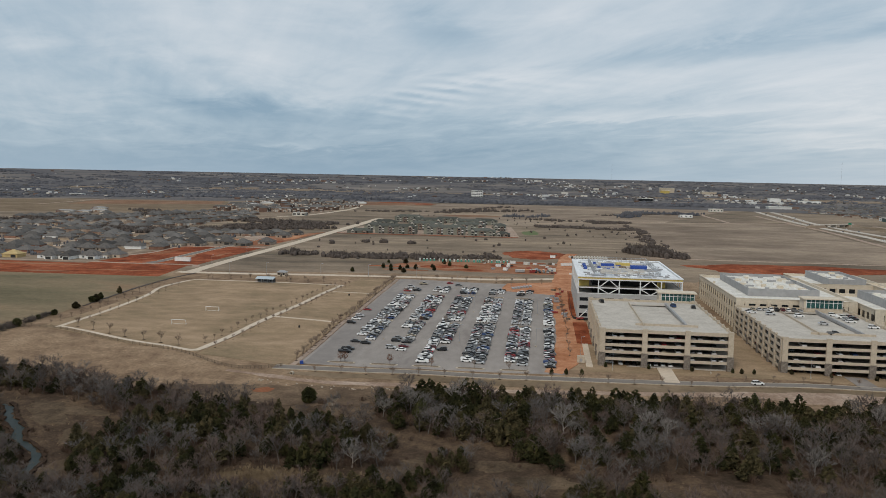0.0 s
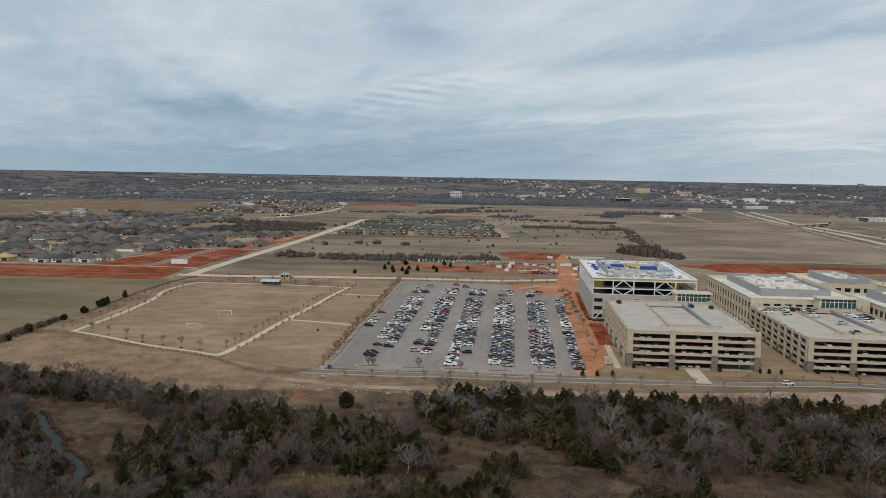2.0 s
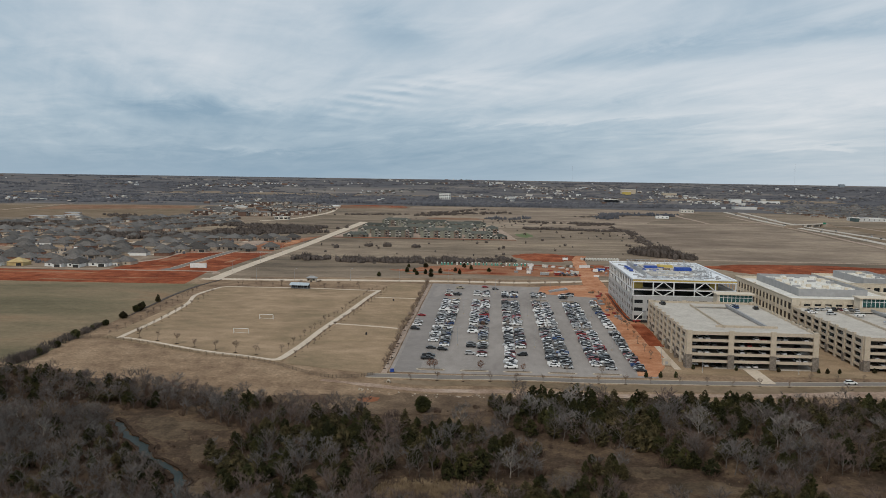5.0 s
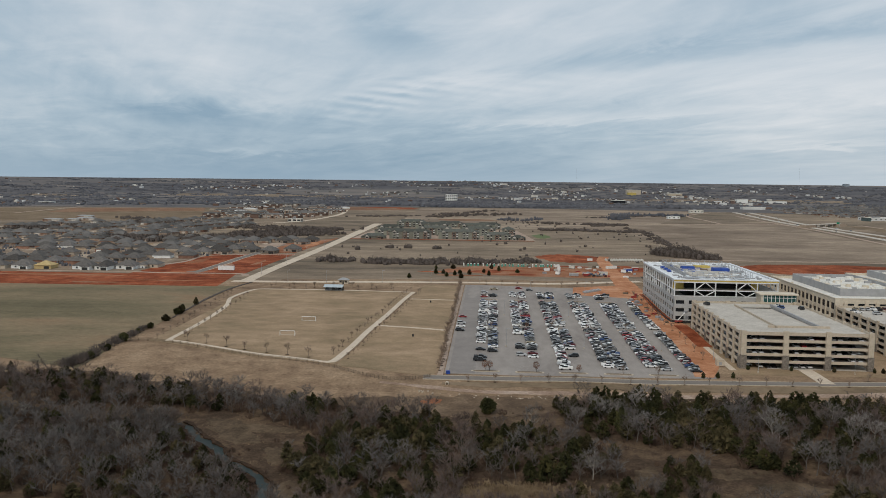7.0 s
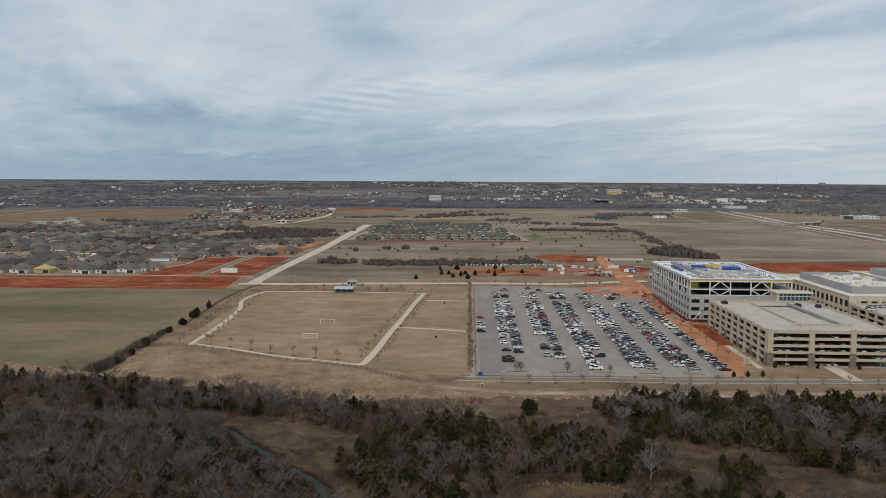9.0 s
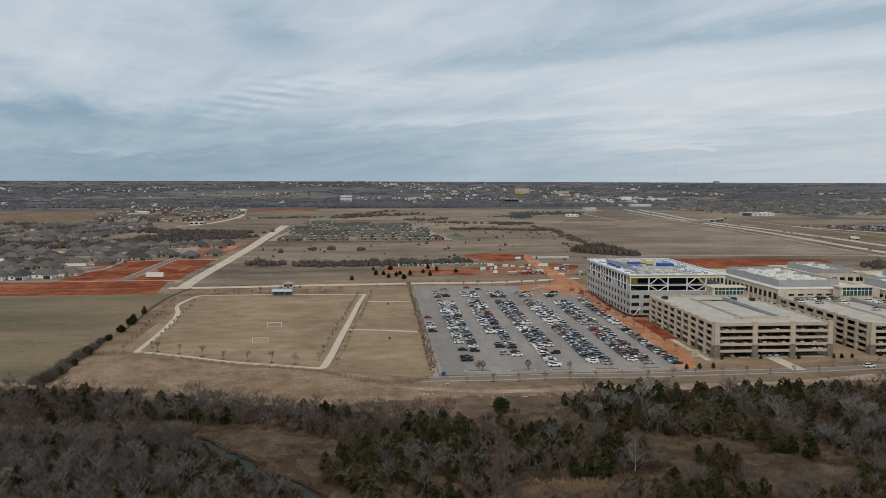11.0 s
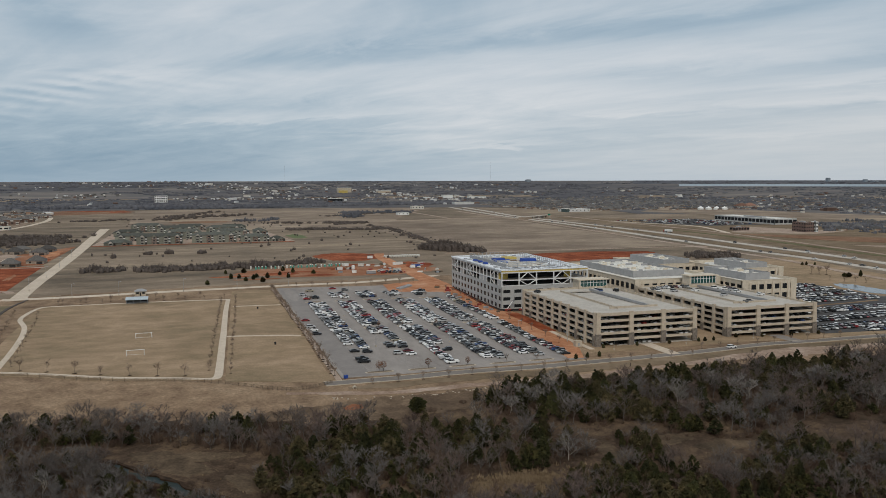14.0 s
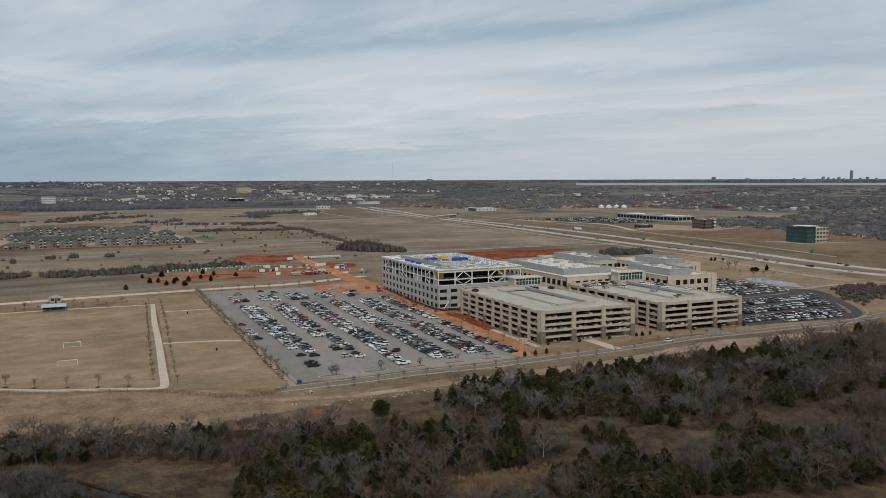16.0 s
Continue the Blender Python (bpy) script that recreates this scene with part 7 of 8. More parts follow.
HEDGE = [(-300, 640), (-246, 636), (-250, 700), (-216, 800), (-190, 880), (-175, 920), (-230, 985), (-330, 960), (-420, 1000), (-640, 1060), (-760, 900), (-640, 640), (-420, 610)]
rowy, flip, count = 632.0, 0, 0
drives, fences = Geo(), Geo()
for k, (x, y, kk) in enumerate(((-294, 627, 2), (-278, 630, 4), (-262, 636, 2), (-247, 648, 3), (-345, 626, 2), (-364, 622, 3))):
    put_house(x, y, hr.uniform(-4, 4), kk)
while rowy < 1040:
    x = -205.0
    while x > -660:
        if inside(HEDGE, x, rowy) and hr.random() < 0.80 and not (rowy < 640 and x > -375):
            near_ = count < 95
            hx, hy = x + hr.uniform(-2.5, 2.5), rowy + hr.uniform(-3.5, 3.5) + 0.02 * (x + 300) + 7 * math.sin(x * 0.03)
            ht = (0 if flip % 2 == 0 else 180) + hr.choice((0, 0, 0, 90, -90)) * (hr.random() < 0.3) + hr.uniform(-8, 8)
            (put_house if near_ else later)(hx, hy, ht, hr.choice((0, 1, 0, 3, 5, 1, 0, 2)))
            s_ = -1 if flip % 2 == 0 else 1
            if hr.random() < 0.75:
                dx = hr.choice((-4, 4))
                drives.face(*[(px, py, gz(px, py) + 0.16) for px, py in ((hx + dx - 2.6, hy + s_ * 9), (hx + dx + 2.6, hy + s_ * 9), (hx + dx + 3, hy + s_ * 19), (hx + dx - 3, hy + s_ * 19))][::s_ * -1])
            if hr.random() < 0.8:
                fx, fy = hx - 9.5, hy - s_ * 15
                fences.box(fx - 0.05, fx + 0.05, min(hy, fy), max(hy, fy), gz(fx, fy), gz(fx, fy) + 1.8)
                fences.box(fx, fx + 19, fy - 0.05, fy + 0.05, gz(fx, fy), gz(fx, fy) + 1.8)
            count += 1
        x -= hr.uniform(17.5, 22)
    rowy += 29 if flip % 2 == 0 else 42
    flip += 1
tagged(setting("house_drives", drives, "concrete", "pale concrete drives of the houses", "drives", kind="stuff"))
tagged(setting("garden_fences", fences, "palefence", "board fences between the gardens", "fences", kind="stuff"))
for x, y in ((-186, 790), (-208, 802), (-180, 905), (-168, 812), (-206, 925), (-178, 945)):
    put_house(x, y, 0, 0)
for yy in (662, 727, 792, 857, 922):
    setting("estate_street", strip([(-660, yy - 10), (-520, yy - 2), (-400, yy - 4), (-300, yy + 6), (-235, yy + 4)], 7, 0.1, 20), "concrete", "concrete street between the houses", "road")
# yards
setting("estate_ground", quad([(-700, 612), (-245, 634), (-178, 915), (-700, 1050)], 0.05, 20), "yard", "brown yards between the houses", "ground")


def framed_house(x, y):
    t = thing("framed_house", "half-built house sheathed in raw tan boards", "house", at=(x, y, gz(x, y)))
    part("wall", Geo().box(-7, 7, -6, 6, 0, 2.9), "osb", t)
    g = Geo()
    hip(g, -7, 7, -6, 6, 2.9, 3.4)
    part("roof", g, "osb", t)
    # no hole here: a near-black panel paints the doorway's shade
    part("door_opening", Geo().box(1, 5.5, -6.06, -6, 0, 2.2), "dark", t)


framed_house(-327, 626)
# far rows of roofs, too many to count
FAR = []
for w, d in ((16, 13), (14, 14), (18, 12)):
    g = Geo().box(-w / 2, w / 2, -d / 2, d / 2, 0, 3)
    FAR.append(g)
FROOF = []
for w, d in ((16, 13), (14, 14), (18, 12)):
    g = Geo()
    hip(g, -w / 2, w / 2, -d / 2, d / 2, 3.0, 3.6)
    FROOF.append(g)


scatter("estate_back_walls", "brick house walls at the back of the estate", "houses", FAR, LATER, "farwall")
scatter("estate_back_roofs", "grey shingle roofs at the back of the estate", "houses", FROOF, LATER, "farroof")
M["paleshed"] = two("pale_metal_sheds", (0.48, 0.48, 0.47), (0.62, 0.62, 0.61), 0.02, rough=0.7)
M["terracebrick"] = material("brown_terrace_brick", [(0.3, (0.105, 0.066, 0.052)), (0.7, (0.185, 0.128, 0.102))], 0.05, 0.9, island=0.2)
M["farcream"] = two("cream_trim", (0.42, 0.39, 0.35), (0.56, 0.53, 0.48), 0.05, rough=0.8)
TERRACE = []
for w, d, h in ((34, 14, 8.6), (28, 15, 8.8), (40, 14, 6.4)):
    wall, trim, gap, roof = Geo().box(-w / 2, w / 2, -d / 2, d / 2, 0, h), Geo(), Geo(), Geo()
    hip(roof, -w / 2, w / 2, -d / 2, d / 2, h, 3.2, 0.7)
    n = int(w / 7)
    for fs in (-1, 1):
        for i in range(n):
            bx = -w / 2 + (i + 0.5) * w / n
            ya, yb = sorted((fs * d / 2, fs * (d / 2 + 1.3)))
            if i % 2:
                wall.box(bx - 2.4, bx + 2.4, ya, yb, 0, h)
                hip(roof, bx - 2.4, bx + 2.4, min(ya, fs * (d / 2 - 3)), max(yb, fs * (d / 2 - 3)), h + 0.02, 2.0, 0.4)
                trim.box(bx - 2.5, bx + 2.5, min(fs * (d / 2 + 1.3), fs * (d / 2 + 1.5)), max(fs * (d / 2 + 1.3), fs * (d / 2 + 1.5)), h - 2.6, h - 0.1)
            for k in range(int(h / 2.9)):
                if not i % 2:
                    trim.box(bx - 2.6, bx + 2.6, ya, yb, k * 2.9 + 0.02, k * 2.9 + 1.3)
                y0, y1 = sorted((fs * (d / 2 + (1.3 if i % 2 else 0)), fs * (d / 2 + (1.36 if i % 2 else 0.06))))
                # thin near-black panels, proud of the wall, paint the openings' shade
                gap.box(bx - 1.5, bx + 1.5, y0, y1, k * 2.9 + 1.0, k * 2.9 + 2.4)
    TERRACE.append((wall, trim, gap, roof))


def far_estate(name, poly, along, across, axis=0.0, share=0.9, jit=3.0, sh=(FAR, FROOF), streets=True):
    """Rows of houses that follow a street direction, back to back, with pale streets between."""
    ca, sa = math.cos(radians(axis)), math.sin(radians(axis))
    cx, cy = sum(p[0] for p in poly) / len(poly), sum(p[1] for p in poly) / len(poly)
    pl, st = [], Geo()
    v, k = -700.0, 0
    while v < 700:
        u = -900.0
        while u < 900:
            bend = 14 * math.sin((u + 2 * v) * 0.008)
            x, y = cx + u * ca - (v + bend) * sa, cy + u * sa + (v + bend) * ca
            if inside(poly, x, y):
                if hr.random() < share:
                    px, py = x + hr.uniform(-jit, jit), y + hr.uniform(-jit, jit)
                    pl.append((px, py, gz(px, py), (hr.uniform(0.85, 1.1), hr.uniform(0.9, 1.15)), radians(axis) + hr.choice((0, math.pi, 1.57)) + hr.uniform(-0.15, 0.15), hr.randrange(3)))
                if k % 2 == 0 and streets:
                    o = across * 0.5
                    q = [(x - along / 2 * ca - (o + e) * sa, y - along / 2 * sa + (o + e) * ca) for e in (-4, 4)] + [(x + along / 2 * ca - (o + e) * sa, y + along / 2 * sa + (o + e) * ca) for e in (4, -4)]
                    st.face(*[(px, py, gz(px, py) + 0.3) for px, py in reversed(q)])
            u += along * hr.uniform(0.92, 1.1)
        v += across * (1.25 if k % 2 == 0 else 0.75)
        k += 1
    scatter(name + "_walls", "house walls of a distant estate", "houses", sh[0], pl, "farwall")
    scatter(name + "_roofs", "shingled roofs of a distant estate", "houses", sh[1], pl, "farroof")
    if streets:
        setting(name + "_streets", st, "concrete", "pale streets of a distant estate", "streets", kind="stuff")


setting("west_estate_ground", quad([(-690, 1140), (-420, 985), (-340, 1320), (-500, 1420)], 0.08, 20), "yard", "brown yards of the west estate", "ground")
setting("north_estate_ground", quad([(-500, 1420), (-290, 1460), (-330, 2060), (-640, 2060)], 0.1, 25), "yard", "brown yards of the north estate", "ground")
far_estate("far_estate_west", [(-680, 1120), (-440, 1000), (-365, 1010), (-345, 1200), (-335, 1310), (-420, 1410), (-500, 1390), (-560, 1290), (-660, 1200)], 19, 42, 76)
terraces = []
for k, (ya, xa, xb) in enumerate(((1475, -490, -300), (1535, -480, -292), (1610, -512, -300), (1690, -518, -300), (1780, -545, -300), (1880, -560, -322), (1990, -560, -370), (2110, -560, -400))):
    x = xa + hr.uniform(0, 12)
    while x < xb:
        if hr.random() < 0.85:
            y = ya + hr.uniform(-7, 7)
            terraces.append((x, y, gz(x, y), (hr.uniform(0.85, 1.05), hr.uniform(0.75, 1.0)), radians(2) + hr.choice((0, 0, math.pi, 1.57)) + hr.uniform(-0.1, 0.1), hr.randrange(3)))
        x += hr.uniform(33, 46)
scatter("terrace_walls", "brown brick walls of three-storey terraces", "terraces", [q[0] for q in TERRACE], terraces[::2], "terracebrick")
scatter("terrace_walls", "tan boarded walls of three-storey terraces", "terraces", [q[0] for q in TERRACE], terraces[1::2], "farwall")
scatter("terrace_trim", "white balconies and bay gables of the terraces", "terraces", [q[1] for q in TERRACE], terraces, "farcream")
scatter("terrace_openings", "near-black panels painted as shaded openings in the terrace fronts", "terraces", [q[2] for q in TERRACE], terraces, "dark")
scatter("terrace_roofs", "grey shingle roofs of the terraces", "terraces", [q[3] for q in TERRACE], terraces, "farroof")
setting("terrace_street", strip([(-326, 1325), (-296, 1380), (-280, 1556), (-284, 1714), (-310, 1900)], 9, 0.3, 20), "concrete", "pale street beside the terraces", "road")
for k, (x, y) in enumerate(((-497, 1683), (-512, 1807), (-526, 1952), (-324, 1947))):
    t = thing("pale_hall", "long low hall with a pale metal roof", "hall", "halls", at=(x, y, gz(x, y)), rz=4)
    part("wall", Geo().box(-14, 14, -7, 7, 0, 4.2), "farcream" if k % 2 else "terracebrick", t)
    g = Geo()
    hip(g, -14, 14, -7, 7, 4.2, 2.0)
    part("roof", g, "paleshed", t)
far_estate("far_estate_east", [(790, 1780), (1250, 1650), (1600, 2000), (1500, 2700), (960, 2600), (790, 2390), (775, 2024)], 24, 55, 24, 0.75, 7, streets=False)
far_estate("far_estate_left", [(-1400, 2000), (-1050, 2000), (-750, 2150), (-760, 2350), (-1400, 2450)], 40, 80, 8, 0.45, 9, streets=False)


def apartment(x, y, w, d, turn, storeys=3, wallmat="brickwall"):
    t = thing("apartment_building", "three-storey grey-green apartment building with hipped roofs" if storeys == 3 else "two-storey tan apartment building", "apartments", "apartments", at=(x, y, gz(x, y)), rz=turn)
    h = storeys * 3.0
    part("wall", Geo().box(-w / 2, w / 2, -d / 2, d / 2, 0, h), wallmat, t)
    bays = max(2, int(w / 11))
    g = Geo()
    hip(g, -w / 2, w / 2, -d / 2, d / 2, h, 3.6, 0.8)
    part("roof", g, "aptroof", t)
    for i in range(bays):
        bx = -w / 2 + (i + 0.5) * w / bays
        bay = part("bay", Geo().box(bx - 2.6, bx + 2.6, -d / 2 - 1.6, -d / 2, 0, h), "terracebrick" if i % 2 else "aptpanel", t)
        gg = Geo()
        gg.face((bx - 3.1, -d / 2 - 2.0, h), (bx, -d / 2 - 2.0, h + 2.4), (bx, 0, h + 2.4), (bx - 3.1, 0, h))
        gg.face((bx, -d / 2 - 2.0, h + 2.4), (bx + 3.1, -d / 2 - 2.0, h), (bx + 3.1, 0, h), (bx, 0, h + 2.4))
        part("bay_roof", gg, "aptroof", t)
        gable = Geo()
        gable.face((bx - 2.6, -d / 2 - 1.62, h - 0.05), (bx + 2.6, -d / 2 - 1.62, h - 0.05), (bx, -d / 2 - 1.62, h + 2.0))
        part("gable", gable, "aptpanel" if i % 3 else "farcream", bay)
        for k in range(storeys):
            part("trim", Geo().box(bx - 1.7, bx + 1.7, -d / 2 - 1.64, -d / 2 - 1.6, k * 3 + 0.6, k * 3 + 2.5), "farcream", bay)
            part("window", Geo().box(bx - 1.5, bx + 1.5, -d / 2 - 1.68, -d / 2 - 1.6, k * 3 + 0.8, k * 3 + 2.3), "glass", bay)
            part("balcony", Geo().box(bx + 3.0, bx + 5.2, -d / 2 - 1.3, -d / 2, k * 3 - 0.1, k * 3 + 0.9), "white" if k else "dark", t)
            # dark panel on the wall stands for the shade behind the balcony
            part("opening", Geo().box(bx + 3.1, bx + 5.1, -d / 2 - 0.06, -d / 2, k * 3 + 0.9, k * 3 + 2.6), "dark", t)
    return t


M["aptroof"] = material("green_grey_shingles", [(0.3, (0.072, 0.076, 0.066)), (0.7, (0.122, 0.126, 0.112))], 0.5, 0.95, tint=0.3, spec=0.1)
M["aptpanel"] = two("grey_green_boards", (0.175, 0.185, 0.155), (0.235, 0.24, 0.205), 0.4, rough=0.85)
M["aptwall"] = material("grey_green_siding", [(0.3, (0.155, 0.16, 0.13)), (0.7, (0.235, 0.235, 0.195))], 0.4, 0.85, tint=0.25)
for x, y, w, d, tr, st in ((-112, 1006, 30, 15, 0, 1), (-66, 1012, 52, 16, 0, 3), (-4, 1016, 52, 16, 0, 3), (44, 1014, 34, 15, 0, 2), (70, 1012, 18, 14, 0, 1), (-100, 1075, 40, 16, 0, 2), (-40, 1090, 44, 16, 0, 3), (20, 1085, 44, 16, 0, 3), (-110, 1160, 36, 16, 0, 2), (-50, 1180, 48, 16, 0, 3), (14, 1170, 46, 16, 0, 3), (60, 1130, 16, 40, 0, 2), (-90, 1260, 44, 16, 0, 3), (-30, 1275, 44, 16, 0, 2), (30, 1250, 40, 16, 0, 2)):
    apartment(x, y, w, d, tr, st, ("aptwall", "redbrick", "aptwall", "aptpanel")[int(abs(x)) % 4] if st > 1 else "aptwall")
setting("apartment_ground", quad([(-140, 1000), (92, 1000), (74, 1200), (-135, 1210)], 0.1, 20), "dirt", "pale paved ground between the apartments", "ground")
setting("apartment_clay", quad([(-140, 990), (90, 990), (90, 998), (-140, 998)], 0.12, 12), "red", "thin red clay verge below the apartments", "ground")


# ---------------- fields and far distance ----------------
def ring_part(name, a0, a1, r0, r1, mat, label, off=0.4, nu=90, nv=30):
    """A piece of the far land between two bearings and two distances."""
    return setting(name, drape(lambda u, v: (30 + math.sin(radians(a0 + (a1 - a0) * u)) * (r0 + (r1 - r0) * v), math.cos(radians(a0 + (a1 - a0) * u)) * (r0 + (r1 - r0) * v)), nu, nv, off, 3), mat, label, "land")


M["greenfield"] = two("green_winter_crop", (0.07, 0.10, 0.03), (0.12, 0.14, 0.05), 0.05)
# darker tones cooled to blue-grey: haze of distance put into the colour
M["hazeland"] = material("haze_tinted_land", [(0.34, (0.075, 0.075, 0.084)), (0.47, (0.106, 0.101, 0.106)), (0.56, (0.154, 0.139, 0.130)), (0.66, (0.237, 0.205, 0.174))], 0.006, 0.95, scale2=0.0016, amount2=0.5, stretch=(0.6, 1.2, 1))
ring_part("far_land", -70, 62, 2150, 4849, "hazeland", "far wooded suburbs running to the horizon", 0.6)
setting("far_land_west", quad([(-2200, 1650), (-620, 1950), (-330, 2300), (-2000, 2400)], 0.5, 40), "hazeland", "wooded land beyond the west fields", "land")
setting("far_land_east", quad([(900, 1550), (2400, 700), (3200, 1500), (1100, 2600)], 0.5, 40), "hazeland", "wooded suburbs beyond the highway", "land")
setting("far_land_east_2", quad([(1300, 1000), (1900, 500), (2600, 700), (2200, 1200)], 0.45, 40), "hazeland", "wooded suburbs on the east side", "land")
for bx, by, ra, rb, m in ((-250, 2090, 60, 40, "red"), (-340, 2200, 50, 30, "red"), (-180, 2040, 30, 45, "red")):
    setting("field_patch", blob(bx, by, ra, rb, 0.36 if m == "red" else 0.17, int(abs(bx)) + 3, 0, 0.4), m, "scraped red clay of building land", "field")
setting("brown_field", quad([(236, 795), (505, 788), (556, 1495), (232, 1432)], 0.1, 15), "brownfield", "wide brown winter field", "field")
setting("north_field", quad([(-120, 1230), (250, 1220), (560, 2100), (-150, 2120)], 0.1, 25), "brownfield", "brown rough grazing land", "field")
setting("west_soil", quad([(-870, 1590), (-600, 1750), (-650, 1900), (-930, 1815)], 0.26, 25), "redbrown", "strip of bare red-brown soil beyond the estate", "field")
setting("west_field", quad([(-900, 1230), (-480, 1430), (-640, 1900), (-1300, 1700)], 0.2, 25), "verge", "wide brown field beyond the estate", "field")
setting("north_clay", quad([(-330, 1880), (-150, 1960), (-190, 2240), (-470, 2330)], 0.3, 25), "redbrown", "red clay building land", "ground")
setting("north_clay_2", blob(-10, 1510, 62, 40, 0.3, 6), "redbrown", "patch of red clay in the fields", "ground")
setting("green_patch", blob(104, 1085, 13, 48, 0.15, 2), "greenfield", "small green patch of winter crop", "field")
setting("east_verge", quad([(570, 420), (900, 430), (1000, 1150), (665, 1480)], 0.15, 20), "verge", "olive-brown grass beyond the highway", "field")
setting("east_soil", quad([(684, 945), (722, 790), (850, 660), (880, 760)], 0.55, 10), "redbrown", "red-brown bare soil behind the offices beyond the highway", "ground")
setting("tan_meadow", quad([(960, 1640), (1120, 1120), (1330, 1210), (1200, 1900)], 0.6, 20), "brownfield", "tan meadow in the suburbs", "field")
setting("east_court", quad([(690, 735), (712, 668), (775, 668), (760, 700)], 0.35, 10), "dirt", "pale paved forecourt of the glass office", "ground")
setting("retail_lot", quad([(712, 1235), (770, 1118), (878, 1118), (878, 1330)], 0.3, 15), "asphalt_dark", "wide car park of the retail building", "car park")
setting("west_lane", strip([(-902, 1527), (-923, 1680), (-948, 1862), (-997, 2190)], 9, 0.4, 20), "dirt", "pale lane across the west fields", "road")
setting("farm_yard", blob(-668, 1320, 46, 46, 0.35, 7), "yard", "trodden pale farm yard", "ground")
setting("retail_paving", quad([(704, 975), (785, 905), (868, 935), (812, 1075)], 0.3, 15), "dirt", "pale paved ground between the commercial buildings", "ground")
setting("retail_drive", strip([(690, 960), (742, 1098), (730, 1180), (705, 1240), (694, 1300)], 8, 0.4, 12), "concrete", "pale concrete drive of the retail building", "road")
setting("east_lawn", quad([(325, 492), (500, 420), (520, 640), (380, 620)], 0.06, 10), "lawn", "tan grass between offices and highway", "lawn")

# highway
HW_A = [(650, 3150), (690, 2700), (690, 2250), (650, 1856), (612, 1554), (606, 1361), (606, 1143), (600, 960), (578, 766), (567, 588), (570, 488), (580, 330)]
HW_B = [(612, 3150), (655, 2700), (655, 2250), (611, 1813), (588, 1583), (581, 1409), (576, 1211), (562, 1040), (532, 766), (528, 588), (535, 470), (545, 320)]
setting("highway_verge", strip([(656, 1060), (650, 940), (640, 800), (625, 700), (617, 640), (620, 590)], [6, 10, 13, 14, 13, 8], 0.3, 10, 2.0), "greenverge", "olive green grass strip beside the highway", "ground")
setting("median", strip([(593, 1220), (584, 1000), (556, 766), (548, 588), (553, 470)], [12, 18, 20, 19, 16], 0.25, 12, 2.0), "verge", "brown grass median between the carriageways", "ground")
setting("highway_1", strip(HW_A, 11.5, 0.4, 15), "hwy", "pale concrete highway carriageway", "road")
setting("highway_2", strip(HW_B, 11.5, 0.4, 15), "hwy", "pale concrete highway carriageway", "road")
setting("frontage_road", strip([(577, 1823), (566, 1633), (560, 1401), (552, 1249), (538, 1104), (526, 967), (508, 800), (498, 660), (488, 540), (478, 440)], 8, 0.35, 15), "dirt", "pale frontage road beside the highway", "road")
setting("section_road", strip([(215, 782), (335, 785), (429, 780), (519, 770)], 6, 0.3, 12), "dirt", "pale road behind the offices", "road")
setting("section_road_2", strip([(150, 1432), (234, 1435), (284, 1438), (386, 1462), (490, 1487), (560, 1500)], 8, 0.3, 15), "dirt", "pale section road across the fields", "road")
setting("section_road_3", strip([(560, 2000), (468, 1824), (455, 1600), (451, 1489)], 7, 0.3, 15), "dirt", "pale lane through the fields", "road")
setting("east_frontage", strip([(700, 1500), (690, 1200), (690, 1000), (668, 850), (640, 690), (620, 560)], 7, 0.35, 15), "dirt", "pale road east of the highway", "road")


def overpass(x, y):
    t = thing("road_bridge", "low concrete bridge over the highway", "bridge", at=(x, y, gz(x, y)), rz=40)
    part("deck", Geo().box(-52, 52, -5, 5, 4.3, 5.3), "hwy", t)
    for px in (-25, 0, 25):
        part("pier", Geo().box(px - 0.8, px + 0.8, -4.5, 4.5, 0, 4.3), "hwy", t)
    for s in (-1, 1):
        part("abutment", Geo().box(s * 50 - 18, s * 50 + 18, -9, 9, -0.5, 4.4, 3.5), "brownfield", t)


overpass(612, 1440)
hv = random.Random(70)
for line, turn in ((HW_A, 0), (HW_B, 180)):
    C = spline(line, 300)
    for i in hv.sample(range(60, 290), 24):
        d = C[i + 1] - C[i]
        an = math.degrees(math.atan2(d[1], d[0])) + turn
        car_at(hv.choice(("sedan", "suv", "pickup")), any_paint(), C[i][0] + hv.uniform(-4, 4), C[i][1], gz(*C[i]) + 0.42, an, "cars on the highway")


def lorry(x, y, turn):
    t = thing("lorry", "white box lorry on the highway", "lorry", at=(x, y, gz(x, y) + 0.45), rz=turn)
    part("trailer", Geo().box(-8, 5.5, -1.25, 1.25, 1.1, 4.0), "white", t)
    part("cab", Geo().box(6, 8.4, -1.2, 1.2, 0.6, 3.0, 0.15), "red_metal", t)
    for px in (-6.5, -5.2, 3.5, 7.2):
        part("wheel", Geo().tube((px, -1.25, 0.5), (px, 1.25, 0.5), 0.5, n=10), "black", t)


lorry(618, 1000, 100)
lorry(655, 1480, 100)


def gantry(x, y):
    t = thing("highway_sign", "green highway sign on a steel post", "road sign", at=(x, y, gz(x, y)))
    part("pole", Geo().tube((0, 0, 0), (0, 0, 8), 0.25, n=8), "steel", t)
    part("panel", Geo().box(-5, 0.5, -0.15, 0.15, 5.4, 8.6), "signgreen", t)


gantry(589, 558)
gantry(640, 1440)


